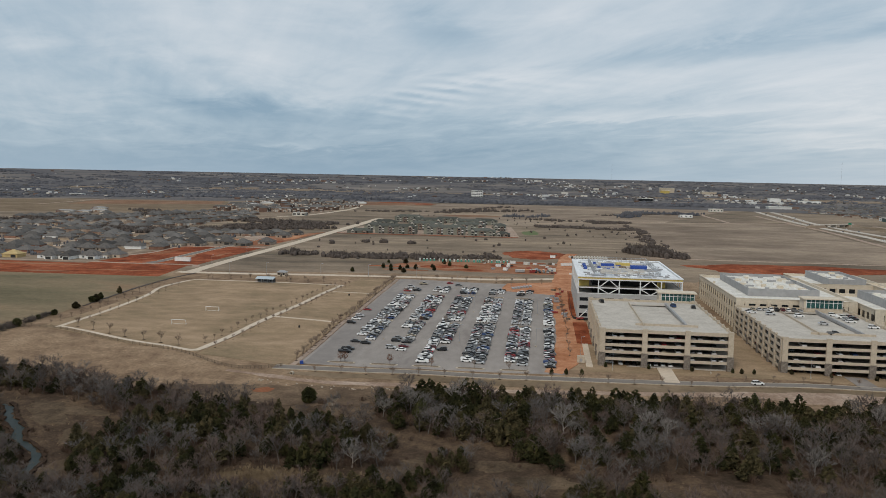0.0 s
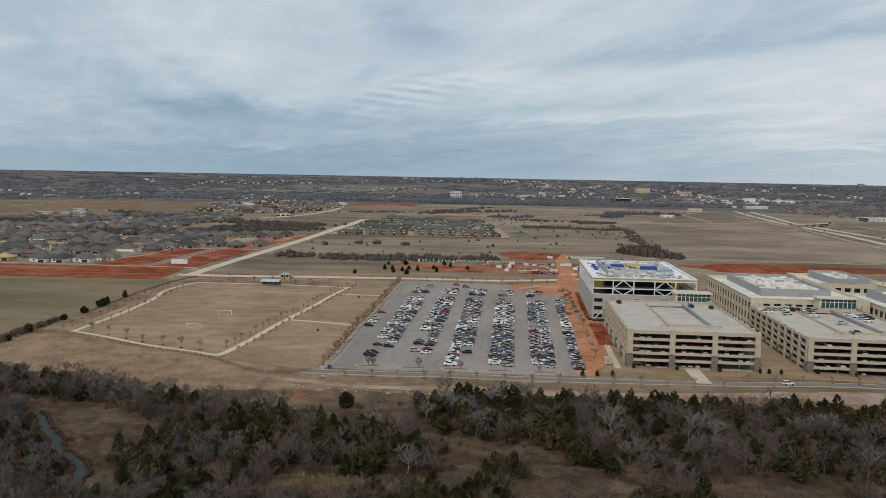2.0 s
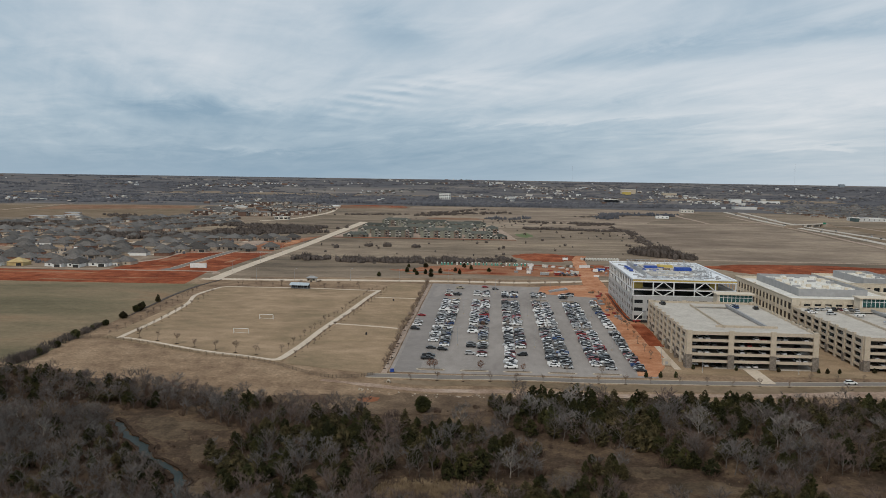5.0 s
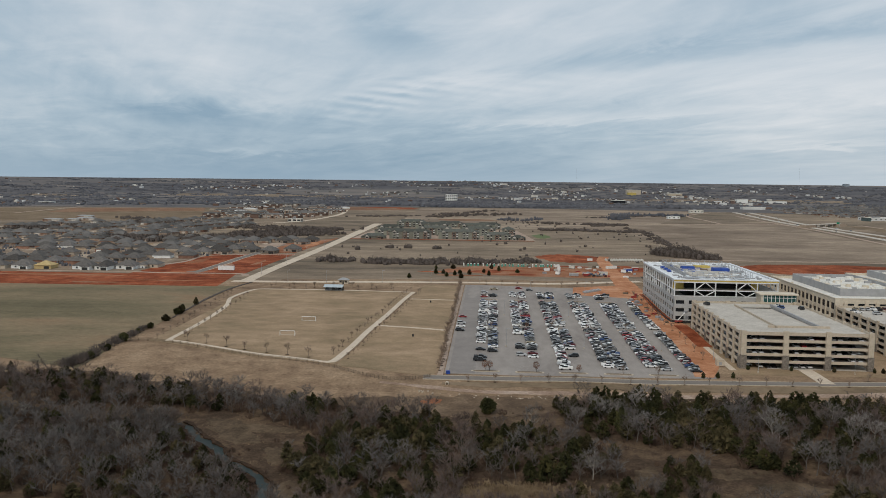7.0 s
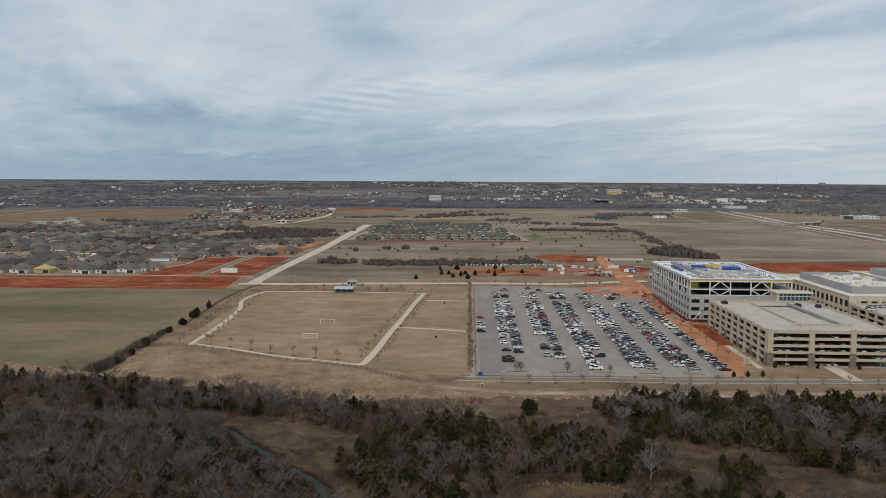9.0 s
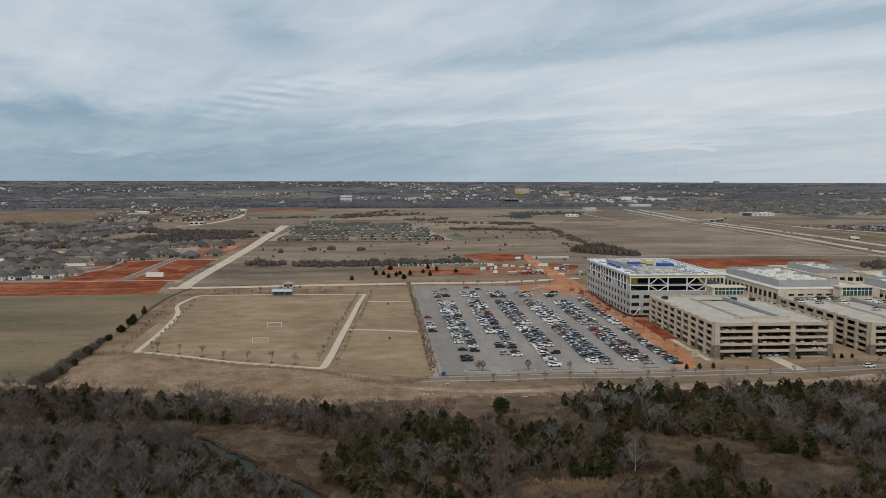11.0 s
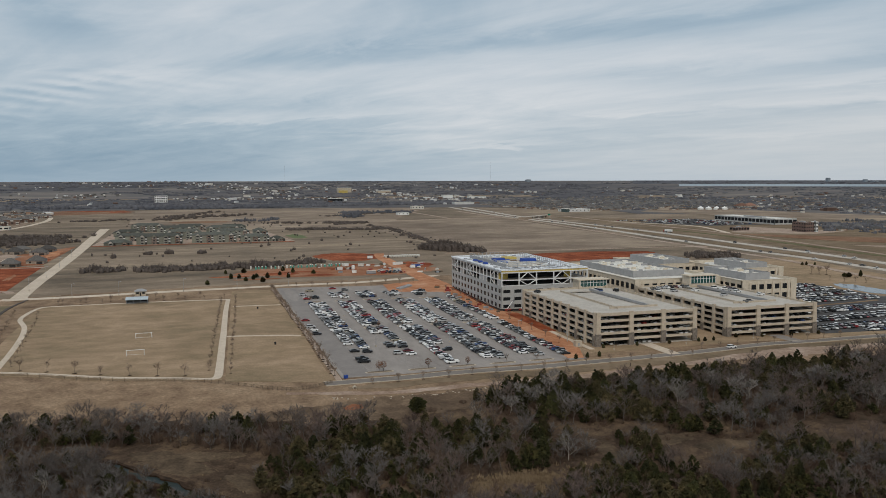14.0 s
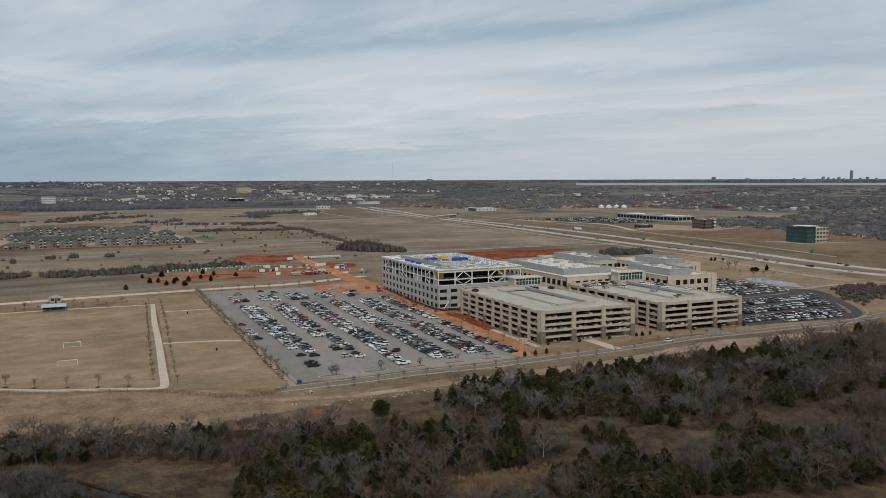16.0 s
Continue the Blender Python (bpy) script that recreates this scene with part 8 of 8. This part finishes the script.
# ---------------- far buildings ----------------
def far_block(name, label, x, y, w, d, h, wall, turn=0, floors=2, bays=8, glass="glass", canopy=False, open_=0.7, tall=0.5):
    t = thing(name, label, "building", at=(x, y, gz(x, y)), rz=turn)
    fh = h / floors
    s = (0, floors, fh, bays, w / bays * open_, fh * tall, fh * (1 - tall) * 0.55, h)
    s2 = (0, floors, fh, max(2, int(bays * d / w)), d / max(2, int(bays * d / w)) * open_, fh * tall, fh * (1 - tall) * 0.55, h)
    walls(t, w, d, (s, s2, s, s2), wall, glass)
    part("roof", Geo().box(0.4, w - 0.4, 0.4, d - 0.4, h - 0.9, h - 0.5), "membrane", t)
    part("roof_unit", Geo().box(w * 0.3, w * 0.5, d * 0.3, d * 0.6, h - 0.5, h + 1.6), "screen", t)
    if canopy:
        part("canopy", Geo().box(-3, w + 1, -3, d * 0.6, h + 1.0, h + 1.5), "white", t)
    return t


far_block("glass_office", "four-storey office wing of teal glass with a white canopy", 719.5, 681, 14, 30, 19, "tealframe", 0, 4, 3, "teal", True, 0.94, 0.84)
far_block("stone_wing", "tan stone office wing with dark windows", 733.6, 684, 25, 26, 18, "precast", 0, 4, 5, "teal")
far_block("retail_shed", "long low white-roofed commercial building with dark windows", 890, 1108, 45, 160, 10, "panel", 0, 1, 5, "glass", False, 0.88, 0.55)
far_block("dark_hall", "dark brick hall beside the highway", 803, 940, 16, 26, 14, "darkbrick", 0, 3, 5, "glass", False, 0.55, 0.4)
far_block("white_tower", "white stair tower of the dark hall", 819.4, 938, 5, 9, 15, "white", 0, 3, 2)
far_block("pavilion", "low dark brick pavilion beside the highway", 732, 1000, 24, 14, 5, "darkbrick", 0, 1, 5)
far_block("superstore", "wide pale blue and white store", 800, 1690, 62, 40, 6.5, "paleshed", 6, 1, 6, "glass", False, 0.25, 0.3)
far_block("white_office", "pale stepped office block among trees", -128, 2810, 40, 25, 22, "white", 0, 4, 6)
far_block("low_school", "long low white school building", -1165, 2075, 36, 22, 5, "paleshed", 0, 1, 8, "glass", False, 0.4, 0.3)
for x, y, w, d, h in ((-690, 1292, 30, 12, 4), (-655, 1290, 22, 12, 4.5), (-640, 1318, 18, 12, 5), (-690, 1400, 26, 14, 5), (-665, 1340, 16, 10, 4)):
    t = thing("farm_shed", "low pale farm shed with a shallow roof", "shed", "farm sheds", at=(x, y, gz(x, y)))
    part("wall", Geo().box(-w / 2, w / 2, -d / 2, d / 2, 0, h * 0.8), "farwall", t)
    g = Geo()
    hip(g, -w / 2, w / 2, -d / 2, d / 2, h * 0.8, 1.5)
    part("roof", g, "screen", t)
far_block("barn", "long barn with a pale blue roof", -316, 1370, 24, 16, 5, "cream_metal", 0, 1, 3)
far_block("white_shed", "white metal shed in the fields", 392, 1665, 26, 14, 5, "white", 0, 1, 3, "glass", False, 0.3, 0.35)
far_block("farm_store", "cream farm store building beside a lane", 515, 1995, 32, 18, 7, "cream_metal", 0, 1, 4, "glass", False, 0.3, 0.35)
def signed_block(x, y, w, d, h, mat, word):
    t = thing("far_store", f"{word} store building far off", "building", at=(x, y, gz(x, y)))
    part("wall", Geo().box(-w / 2, w / 2, -d / 2, d / 2, 0, h), mat, t)
    part("roof", Geo().box(-w / 2 - 1, w / 2 + 1, -d / 2 - 1, d / 2 + 1, h, h + 1), "membrane", t)


YX, YY = 640, 3600
for tx, ty in ((1164, 1701), (1180, 1692), (1197, 1683), (1213, 1675)):
    t = thing("white_tent", "white peaked marquee tent among the trees", "tent", "tents", at=(tx, ty, gz(tx, ty)))
    part("canvas", Geo().tube((0, 0, 4.5), (0, 0, 9), 7.5, 0.4, 8), "white", t)
    part("skirt", Geo().tube((0, 0, 0), (0, 0, 4.5), 7.2, 7.5, 8, False), "white", t)
signed_block(YX, YY, 36, 24, 13, "yellow", "yellow")
signed_block(YX + 16, YY + 60, 62, 30, 20, "precast", "tan")
signed_block(934, 3005, 38, 30, 13, "white", "white")
signed_block(1040, 2960, 70, 25, 8, "white", "white")
signed_block(757, 2300, 60, 30, 6, "paleshed", "cream")
signed_block(811, 3540, 60, 30, 12, "precast", "tan")
signed_block(460, 2790, 46, 30, 9, "glass", "dark")
signed_block(794, 1688, 6, 30, 7.2, "tealframe", "dark blue")
signed_block(868, 2880, 14, 14, 10, "darkbrick", "brown")

# water tower skyline and lake
M["lake"] = two("far_lake_water", (0.195, 0.238, 0.272), (0.24, 0.285, 0.318), 0.002, rough=0.35)
ring_part("lake", 33, 62, 4230, 4440, "lake", "pale strip of a far lake", 1.2, 60, 4)
# the shore borrows the woods' colour with its painted haze
ring_part("far_shore", 30, 62, 4470, 4849, "hazewood", "dark wooded far shore", 1.4, 60, 6)
# pale blue-grey base colour includes the haze in front of the towers
M["skyline"] = two("haze_tinted_tower", (0.19, 0.225, 0.26), (0.23, 0.265, 0.30), 0.02, rough=0.6)


def tower(bearing, w, h, ex=-56.0):
    x, y = ex + 4750 * math.sin(radians(bearing)), 4750 * math.cos(radians(bearing))
    t = thing("far_tower", "hazy blue-grey tower block on the skyline", "tower", "skyline", at=(x, y, gz(x, y)))
    part("shaft", Geo().box(-w / 2, w / 2, -w / 2, w / 2, -2, h * 0.92), "skyline", t)
    part("crown", Geo().box(-w / 2 * 0.8, w / 2 * 0.8, -w / 2 * 0.8, w / 2 * 0.8, h * 0.92, h), "skyline", t)


for b, w, h in ((43.0, 17, 22), (43.5, 8, 10), (45.1, 18, 14), (45.6, 30, 7), (47.9, 8, 15), (48.5, 12, 16), (48.9, 20, 7), (49.3, 7, 12), (49.6, 12, 22), (49.9, 9, 18), (50.2, 8, 14), (50.5, 11, 20), (50.8, 8, 13), (51.2, 11, 54), (51.7, 9, 16), (52.1, 12, 20), (52.6, 10, 14)):
    tower(b, w, h)
tower(23.4, 26, 14, -22.0)


# masts
def mast(x, y, h):
    t = thing("radio_mast", "slim steel lattice radio mast", "mast", "masts", at=(x, y, gz(x, y)))
    for a in range(3):
        part("leg", Geo().tube((1.0 * math.cos(a * 2.09), 1.0 * math.sin(a * 2.09), 0), (0.6 * math.cos(a * 2.09), 0.6 * math.sin(a * 2.09), h), 0.11, 0.08, 5), "steel", t)
    part("brace", Geo().bar((-0.4, 0, h * 0.5), (0.4, 0, h * 0.5), 0.1, 0.1).bar((-0.4, 0, h * 0.8), (0.4, 0, h * 0.8), 0.1, 0.1), "steel", t)


for b_, r_, h_ in ((20.5, 4300, 128), (6.2, 4400, 105)):
    mast(0 + r_ * math.sin(radians(b_)), r_ * math.cos(radians(b_)), h_)
# far roofs and sheds, gathered in small towns and trading estates
SPECK = []
for w, d, h in ((9, 6, 4.5), (15, 9, 5.5), (26, 12, 6.5)):
    SPECK.append(Geo().box(-w / 2, w / 2, -d / 2, d / 2, 0, h).box(-w / 2 - 0.5, w / 2 + 0.5, -d / 2 - 0.5, d / 2 + 0.5, h, h + 1.2, 2.0))
TOWNS = [(-1088, 3993, 14), (-1018, 3906, 12), (-1111, 3700, 26), (-893, 3874, 12), (-456, 3461, 16), (-394, 3504, 14), (-16, 3260, 14), (-229, 4356, 30), (-370, 4350, 26), (32, 4477, 26), (145, 4288, 30),
         (246, 4055, 34), (333, 3789, 34), (355, 3506, 30), (355, 3102, 26), (179, 3046, 16), (453, 3176, 24), (100, 3146, 16), (-492, 4592, 20), (524, 4027, 24), (-675, 3533, 8), (-701, 2229, 20), (-633, 2177, 22),
         (-637, 2341, 18), (-123, 4700, 24), (-647, 4158, 10), (758, 3762, 26), (783, 3438, 26), (874, 3345, 20), (827, 2965, 24), (804, 2717, 20), (1039, 3170, 16), (799, 2474, 10), (1225, 3868, 18), (1558, 4017, 14),
         (1374, 3557, 14), (533, 2805, 8), (-1221, 2134, 8), (-1132, 2381, 10), (-1461, 2368, 8), (-1630, 3604, 16), (-1268, 3655, 20), (-1177, 3787, 16), (1274, 1749, 8), (1445, 1719, 10), (1363, 1511, 10),
         (1941, 2825, 14), (1901, 3317, 14), (1436, 3392, 16), (1586, 1907, 12), (2455, 2571, 12), (2083, 2586, 12), (1505, 1485, 10)]
tr = random.Random(90)
lots = {"farcream": [], "paleshed": [], "terracebrick": [], "farroof": []}
for cx, cy, n in TOWNS:
    for i in range(n):
        x, y = cx + tr.gauss(0, 48), cy + tr.gauss(0, 70)
        k = tr.choices(list(lots), [4, 3, 3, 6])[0]
        lots[k].append((x, y, gz(x, y) + 0.3, tr.uniform(0.55, 1.05), tr.choice((0.05, 1.6)) + tr.uniform(-0.2, 0.2), tr.choices((0, 1, 2), (6, 3, 1.2))[0]))
for i in range(420):
    a, r = radians(tr.uniform(-50, 58)), tr.uniform(2300, 4600)
    x, y = 30 + r * math.sin(a), r * math.cos(a)
    if not (a > radians(27) and r > 4120):
        lots[tr.choices(list(lots), [2, 1, 3, 6])[0]].append((x, y, gz(x, y) + 0.3, tr.uniform(0.5, 0.9), tr.uniform(0, 3), tr.randrange(2)))
for k, word in (("farcream", "cream"), ("paleshed", "white"), ("terracebrick", "brown"), ("farroof", "grey")):
    scatter("far_sheds", f"{word} far roofs and sheds among the woods", "far buildings", SPECK, lots[k], k)
t = thing("hipped_club_house", "wide low building with red-brown hipped roofs", "building", at=(1373, 1798, gz(1373, 1798)))
part("wall", Geo().box(-30, 30, -12, 12, 0, 5), "precast", t)
for rx in (-18, 6):
    g = Geo()
    hip(g, rx - 14, rx + 18, -13, 13, 5.0 + 0.02 * rx, 7)
    part("roof", g, "redbrick", t)


# ---------------- far trees ----------------
def clump(seed, w, h):
    """A low heap of rounded crowns with a broken top."""
    r = random.Random(seed)
    g = Geo()
    for i in range(5):
        c = Vector((r.uniform(-.5, .5) * w, r.uniform(-.4, .4) * w, 0))
        rad, hh, n, k = w * r.uniform(0.11, 0.21), h * r.uniform(0.5, 1.0), 5, len(g.v)
        for zz, rr_ in ((-0.05, 0.9), (0.55, 1.0)):
            for j in range(n):
                a = 2 * math.pi * (j + r.random() * 0.5) / n
                q = rr_ * r.uniform(0.75, 1.1)
                g.v.append((c.x + rad * q * math.cos(a), c.y + rad * q * math.sin(a), hh * zz * r.uniform(0.8, 1.15)))
        g.v.append((c.x, c.y, hh))
        for j in range(n):
            m = (j + 1) % n
            g.f.append((k + j, k + m, k + n + m, k + n + j))
            g.f.append((k + n + j, k + n + m, k + 2 * n))
    return g


SUBURB = [(830, 560), (840, 720), (880, 930), (980, 1000), (1140, 1110), (1350, 1230), (1250, 1900), (1000, 1720), (920, 1850), (820, 2600), (2300, 3400), (3600, 2200), (3600, 300), (900, 300)]
CLUMP = [clump(s, 1.0, 1.0) for s in range(8)]
fr = random.Random(17)
spots = []


thin = []


def belt(pts, width, n, w, h, bare=False):
    C = spline(pts, 100)
    for i in range(int(n * 0.72) if bare else n):
        c = C[fr.randrange(100)]
        x, y = c[0] + fr.gauss(0, width), c[1] + fr.gauss(0, width)
        if bare:
            thin.append((x, y, gz(x, y) - 0.1, (fr.uniform(1.0, 1.8), fr.uniform(0.6, 1.15) * h / 7.5), fr.uniform(0, 6), fr.randrange(4)))
            continue
        spots.append((x, y, gz(x, y) - 0.2, (w * fr.uniform(0.6, 1.4), h * fr.uniform(0.6, 1.25)), fr.uniform(-0.6, 0.6), fr.randrange(8)))


belt([(-760, 1060), (-640, 1090), (-590, 1120), (-565, 1215), (-480, 1290)], 13, 230, 16, 8.5, True)
belt([(-430, 960), (-370, 935), (-320, 950), (-280, 1000), (-240, 1045), (-190, 1070)], 17, 520, 14, 10.5, True)
belt([(-330, 1190), (-260, 1160), (-190, 1150)], 15, 210, 14, 9, True)
belt([(-300, 1060), (-250, 1085), (-195, 1100)], 12, 130, 14, 9, True)
belt([(-556, 1175), (-541, 1258), (-564, 1368), (-620, 1400)], 12, 120, 16, 8, True)
belt([(-1160, 1956), (-1155, 2050), (-1078, 2190), (-1040, 2300)], 16, 60, 14, 7)
belt([(52, 1515), (98, 1500), (124, 1560)], 7, 26, 9, 7)
belt([(280, 1590), (330, 1770), (464, 1830)], 10, 60, 12, 7)
belt([(-1000, 2150), (-300, 2280), (600, 2330), (900, 2450)], 22, 340, 45, 10)
belt([(-110, 2190), (195, 2210), (560, 2360)], 10, 160, 40, 9)
belt([(120, 1225), (180, 1214), (262, 1196)], 6, 150, 12, 7, True)
belt([(195, 1402), (264, 1382)], 8, 80, 14, 7, True)
belt([(-75, 1600), (-45, 1660), (20, 1720), (90, 1770)], 14, 100, 20, 10, True)
belt([(-230, 1590), (-130, 1640)], 12, 60, 20, 6, True)
belt([(105, 1425), (150, 1415)], 10, 26, 20, 8, True)
belt([(300, 1812), (370, 1790), (440, 1758)], 6, 70, 12, 7)
belt([(200, 1350), (264, 1395)], 7, 40, 14, 6, True)
belt([(-66, 1700), (42, 1960)], 14, 60, 20, 8, True)
belt([(250, 1660), (320, 1720), (440, 1843)], 10, 80, 20, 6, True)
belt([(250, 1300), (257, 1162), (252, 1024), (246, 880)], 5, 75, 8, 6.5, True)
for i in range(4900):
    a, u = radians(fr.uniform(-54, 60)), fr.random()
    r = 2200 + 2550 * u
    x, y = 30 + r * math.sin(a), r * math.cos(a)
    if 27 < math.degrees(a) < 62 and 4150 < r < 4490:
        continue
    if noise.noise((x * 0.0011, y * 0.0034, 4)) + 0.45 * noise.noise((x * 0.006, y * 0.006, 2)) > -0.30:
        f_ = 0.55 + 0.45 * r / 3000
        spots.append((x, y, gz(x, y) - 0.3, (fr.uniform(26, 56) * f_, fr.uniform(4.0, 7.5)), fr.uniform(-0.5, 0.5), fr.randrange(8)))
homes = []
for i in range(3600):
    a, r = radians(fr.uniform(24, 62)), 1020 + 2380 * fr.random() ** 1.3
    x, y = -30 + r * math.sin(a), r * math.cos(a)
    if inside(SUBURB, x, y):
        if fr.random() < 0.22:
            homes.append((x, y, gz(x, y), (fr.uniform(0.8, 1.1), fr.uniform(0.9, 1.5)), fr.uniform(0, 3), fr.randrange(3)))
        else:
            spots.append((x, y, gz(x, y) - 0.3, (fr.uniform(10, 17) * (0.4 + r / 2200), fr.uniform(4.5, 8)), fr.uniform(0, 6), fr.randrange(8)))
NEARWOOD = [(845, 735), (905, 872), (950, 972), (848, 948), (905, 1010), (945, 1066), (1040, 1162), (1130, 1155), (1300, 1150), (1420, 900), (1050, 690)]
for i in range(1500):
    x, y = fr.uniform(845, 1420), fr.uniform(690, 1162)
    if inside(NEARWOOD, x, y) and noise.noise((x * 0.012, y * 0.012, 7)) > -0.28:
        if fr.random() < 0.06:
            homes.append((x, y, gz(x, y), (fr.uniform(0.8, 1.1), fr.uniform(0.9, 1.3)), fr.uniform(0, 3), fr.randrange(3)))
        else:
            spots.append((x, y, gz(x, y) - 0.3, (fr.uniform(9, 17), fr.uniform(4.5, 8)), fr.uniform(0, 6), fr.randrange(8)))
scatter("suburb_walls", "pale house walls among the trees of the suburbs", "houses", FAR, homes, "farwall")
scatter("suburb_roofs", "grey roofs among the trees of the suburbs", "houses", FROOF, homes, "farroof")
for i in range(500):
    x, y = fr.uniform(-660, -220), fr.uniform(625, 1000)
    if inside(HEDGE, x, y):
        spots.append((x, y, gz(x, y) - 0.2, (fr.uniform(3, 7), fr.uniform(3, 5)), fr.uniform(0, 6), fr.randrange(8)))
# all these crowns carry the bluish haze tint in their colour
scatter("far_woods", "dark leafless woods and tree belts far off", "woods", CLUMP, spots, "hazewood", True)

# bushes of the middle fields, and the thicket behind the offices
def puff(seed, h, w, n):
    """A rounded leafless bush: short twigs pointing outward from all over a dome."""
    r = random.Random(seed)
    g = Geo()
    lobes = [(r.uniform(-.28, .28) * w, r.uniform(-.28, .28) * w, r.uniform(0.55, 1.0)) for _ in range(4)]
    for i in range(n):
        lx, ly, k = r.choice(lobes)
        a, e = r.uniform(0, 6.283), math.asin(r.uniform(-0.15, 1))
        d = Vector((math.cos(a) * math.cos(e), math.sin(a) * math.cos(e), math.sin(e)))
        q = Vector((lx + d.x * w * 0.30 * k, ly + d.y * w * 0.30 * k, h * k * (0.38 + 0.6 * d.z))) * r.uniform(0.8, 1.08)
        p = Vector((lx, ly, h * 0.15)).lerp(q, r.uniform(0.45, 0.8))
        s = d.orthogonal().normalized() * r.uniform(0.06, 0.16)
        f = len(g.v)
        g.v += [tuple(p - s), tuple(p + s), tuple(q)]
        g.f.append((f, f + 1, f + 2))
    return g


def bush(seed, h, w, n):
    g = puff(seed, h, w, n)
    r = random.Random(seed + 500)
    for i in range(4):
        cx, cy, rad, hh, m, k = r.uniform(-.2, .2) * w, r.uniform(-.2, .2) * w, w * r.uniform(0.15, 0.22), h * r.uniform(0.42, 0.66), 5, len(g.v)
        for zz, q in ((-0.05, 0.75), (0.4, 1.0), (0.8, 0.72)):
            g.v += [(cx + rad * q * r.uniform(0.75, 1.15) * math.cos(j * 1.2566), cy + rad * q * r.uniform(0.75, 1.15) * math.sin(j * 1.2566), hh * zz * r.uniform(0.85, 1.1)) for j in range(m)]
        g.v.append((cx, cy, hh))
        for j in range(m):
            e = (j + 1) % m
            g.f += [(k + j, k + e, k + m + e, k + m + j), (k + m + j, k + m + e, k + 2 * m + e, k + 2 * m + j), (k + 2 * m + j, k + 2 * m + e, k + 3 * m)]
    return g


FARSHRUB = [bush(s + 70, 5.6, 8.4, 105) for s in range(5)]
spots = list(thin)
for x, y in ((-99, 710), (-86, 712), (-71, 697), (-63, 698), (-38, 702), (-22, 705), (-12, 707), (-73, 865), (-52, 868), (-20, 861), (-108, 835), (-5, 720), (5, 712), (33, 706), (24, 720), (-92, 720)):
    for k in range(3):
        px, py = x + fr.uniform(-4, 4), y + fr.uniform(-4, 4)
        spots.append((px, py, gz(px, py), fr.uniform(0.8, 1.4), fr.uniform(0, 6), fr.randrange(4)))
for i in range(250):
    x = fr.choice((-112, -104, -98, -70, -64, -58, -52, -44, -38, -30, -22, -12, 2, 14, 22, 34, 50, 60, 72)) + fr.gauss(0, 4.5)
    y = float(np.interp(x, [-110, -60, -10, 40, 75], [712, 698, 700, 716, 734])) + fr.gauss(0, 7)
    tall = 0.75 + 0.6 * noise.noise((x * 0.07, y * 0.02, 4.0)) + fr.uniform(0, 0.45)
    spots.append((x, y, gz(x, y), (fr.uniform(0.7, 1.3), max(0.35, tall)), fr.uniform(0, 6), fr.randrange(4)))
for i in range(150):
    u = fr.random()
    x, y = 208 + 46 * u + fr.gauss(0, 4), 838 - 50 * u + fr.gauss(0, 8)
    sz = fr.uniform(1.2, 1.9)
    spots.append((x, y, gz(x, y), (sz, sz * (1.55 - 1.5 * abs(u - 0.45))), fr.uniform(0, 6), fr.randrange(5)))
for i in range(34):
    x, y = 205 + 50 * fr.random() + fr.gauss(0, 6), 850 + 350 * fr.random()
    spots.append((x + (y - 850) * 0.05, y, gz(x, y), fr.uniform(0.3, 0.8), fr.uniform(0, 6), fr.randrange(4)))
for i in range(120):
    x, y = fr.uniform(-140, 200), fr.uniform(740, 1500)
    spots.append((x, y, gz(x, y), (fr.uniform(0.25, 0.7), fr.uniform(0.3, 0.9)), fr.uniform(0, 6), fr.randrange(4)))
for i in range(70):
    x, y = 365 + 60 * fr.random(), 560 + 60 * fr.random()
    spots.append((x, y, gz(x, y), fr.uniform(0.4, 1.0), fr.uniform(0, 6), fr.randrange(4)))
for i in range(60):
    x, y = 450 + fr.gauss(0, 12), 668 + fr.gauss(0, 10)
    spots.append((x, y, gz(x, y), fr.uniform(0.8, 1.5), fr.uniform(0, 6), fr.randrange(5)))
for i in range(420):
    x, y = 390 + 90 * fr.random(), 345 + 75 * fr.random()
    if inside([(402, 372), (394, 350), (425, 360), (478, 392), (464, 414), (432, 408)], x, y):
        spots.append((x, y, gz(x, y), fr.uniform(0.5, 1.0), fr.uniform(0, 6), fr.randrange(4)))
scatter("field_scrub", "brown leafless bushes and thin tree belts in the fields", "bushes", FARSHRUB, spots, "thicket", True)

# cars of the retail car park
spots = []
for k in range(7):
    yk = 1138 + k * 26
    x = 775 - 0.45 * (yk - 1138)
    while x < 872:
        if fr.random() < 0.62:
            spots.append((x, yk + fr.uniform(-0.3, 0.3), gz(x, yk) + 0.32, 90 + fr.uniform(-3, 3), any_kind(), any_paint(0.1)))
        x += 2.8
many("parked_cars_retail", "rows of parked cars beside the retail building", "parked cars", spots)
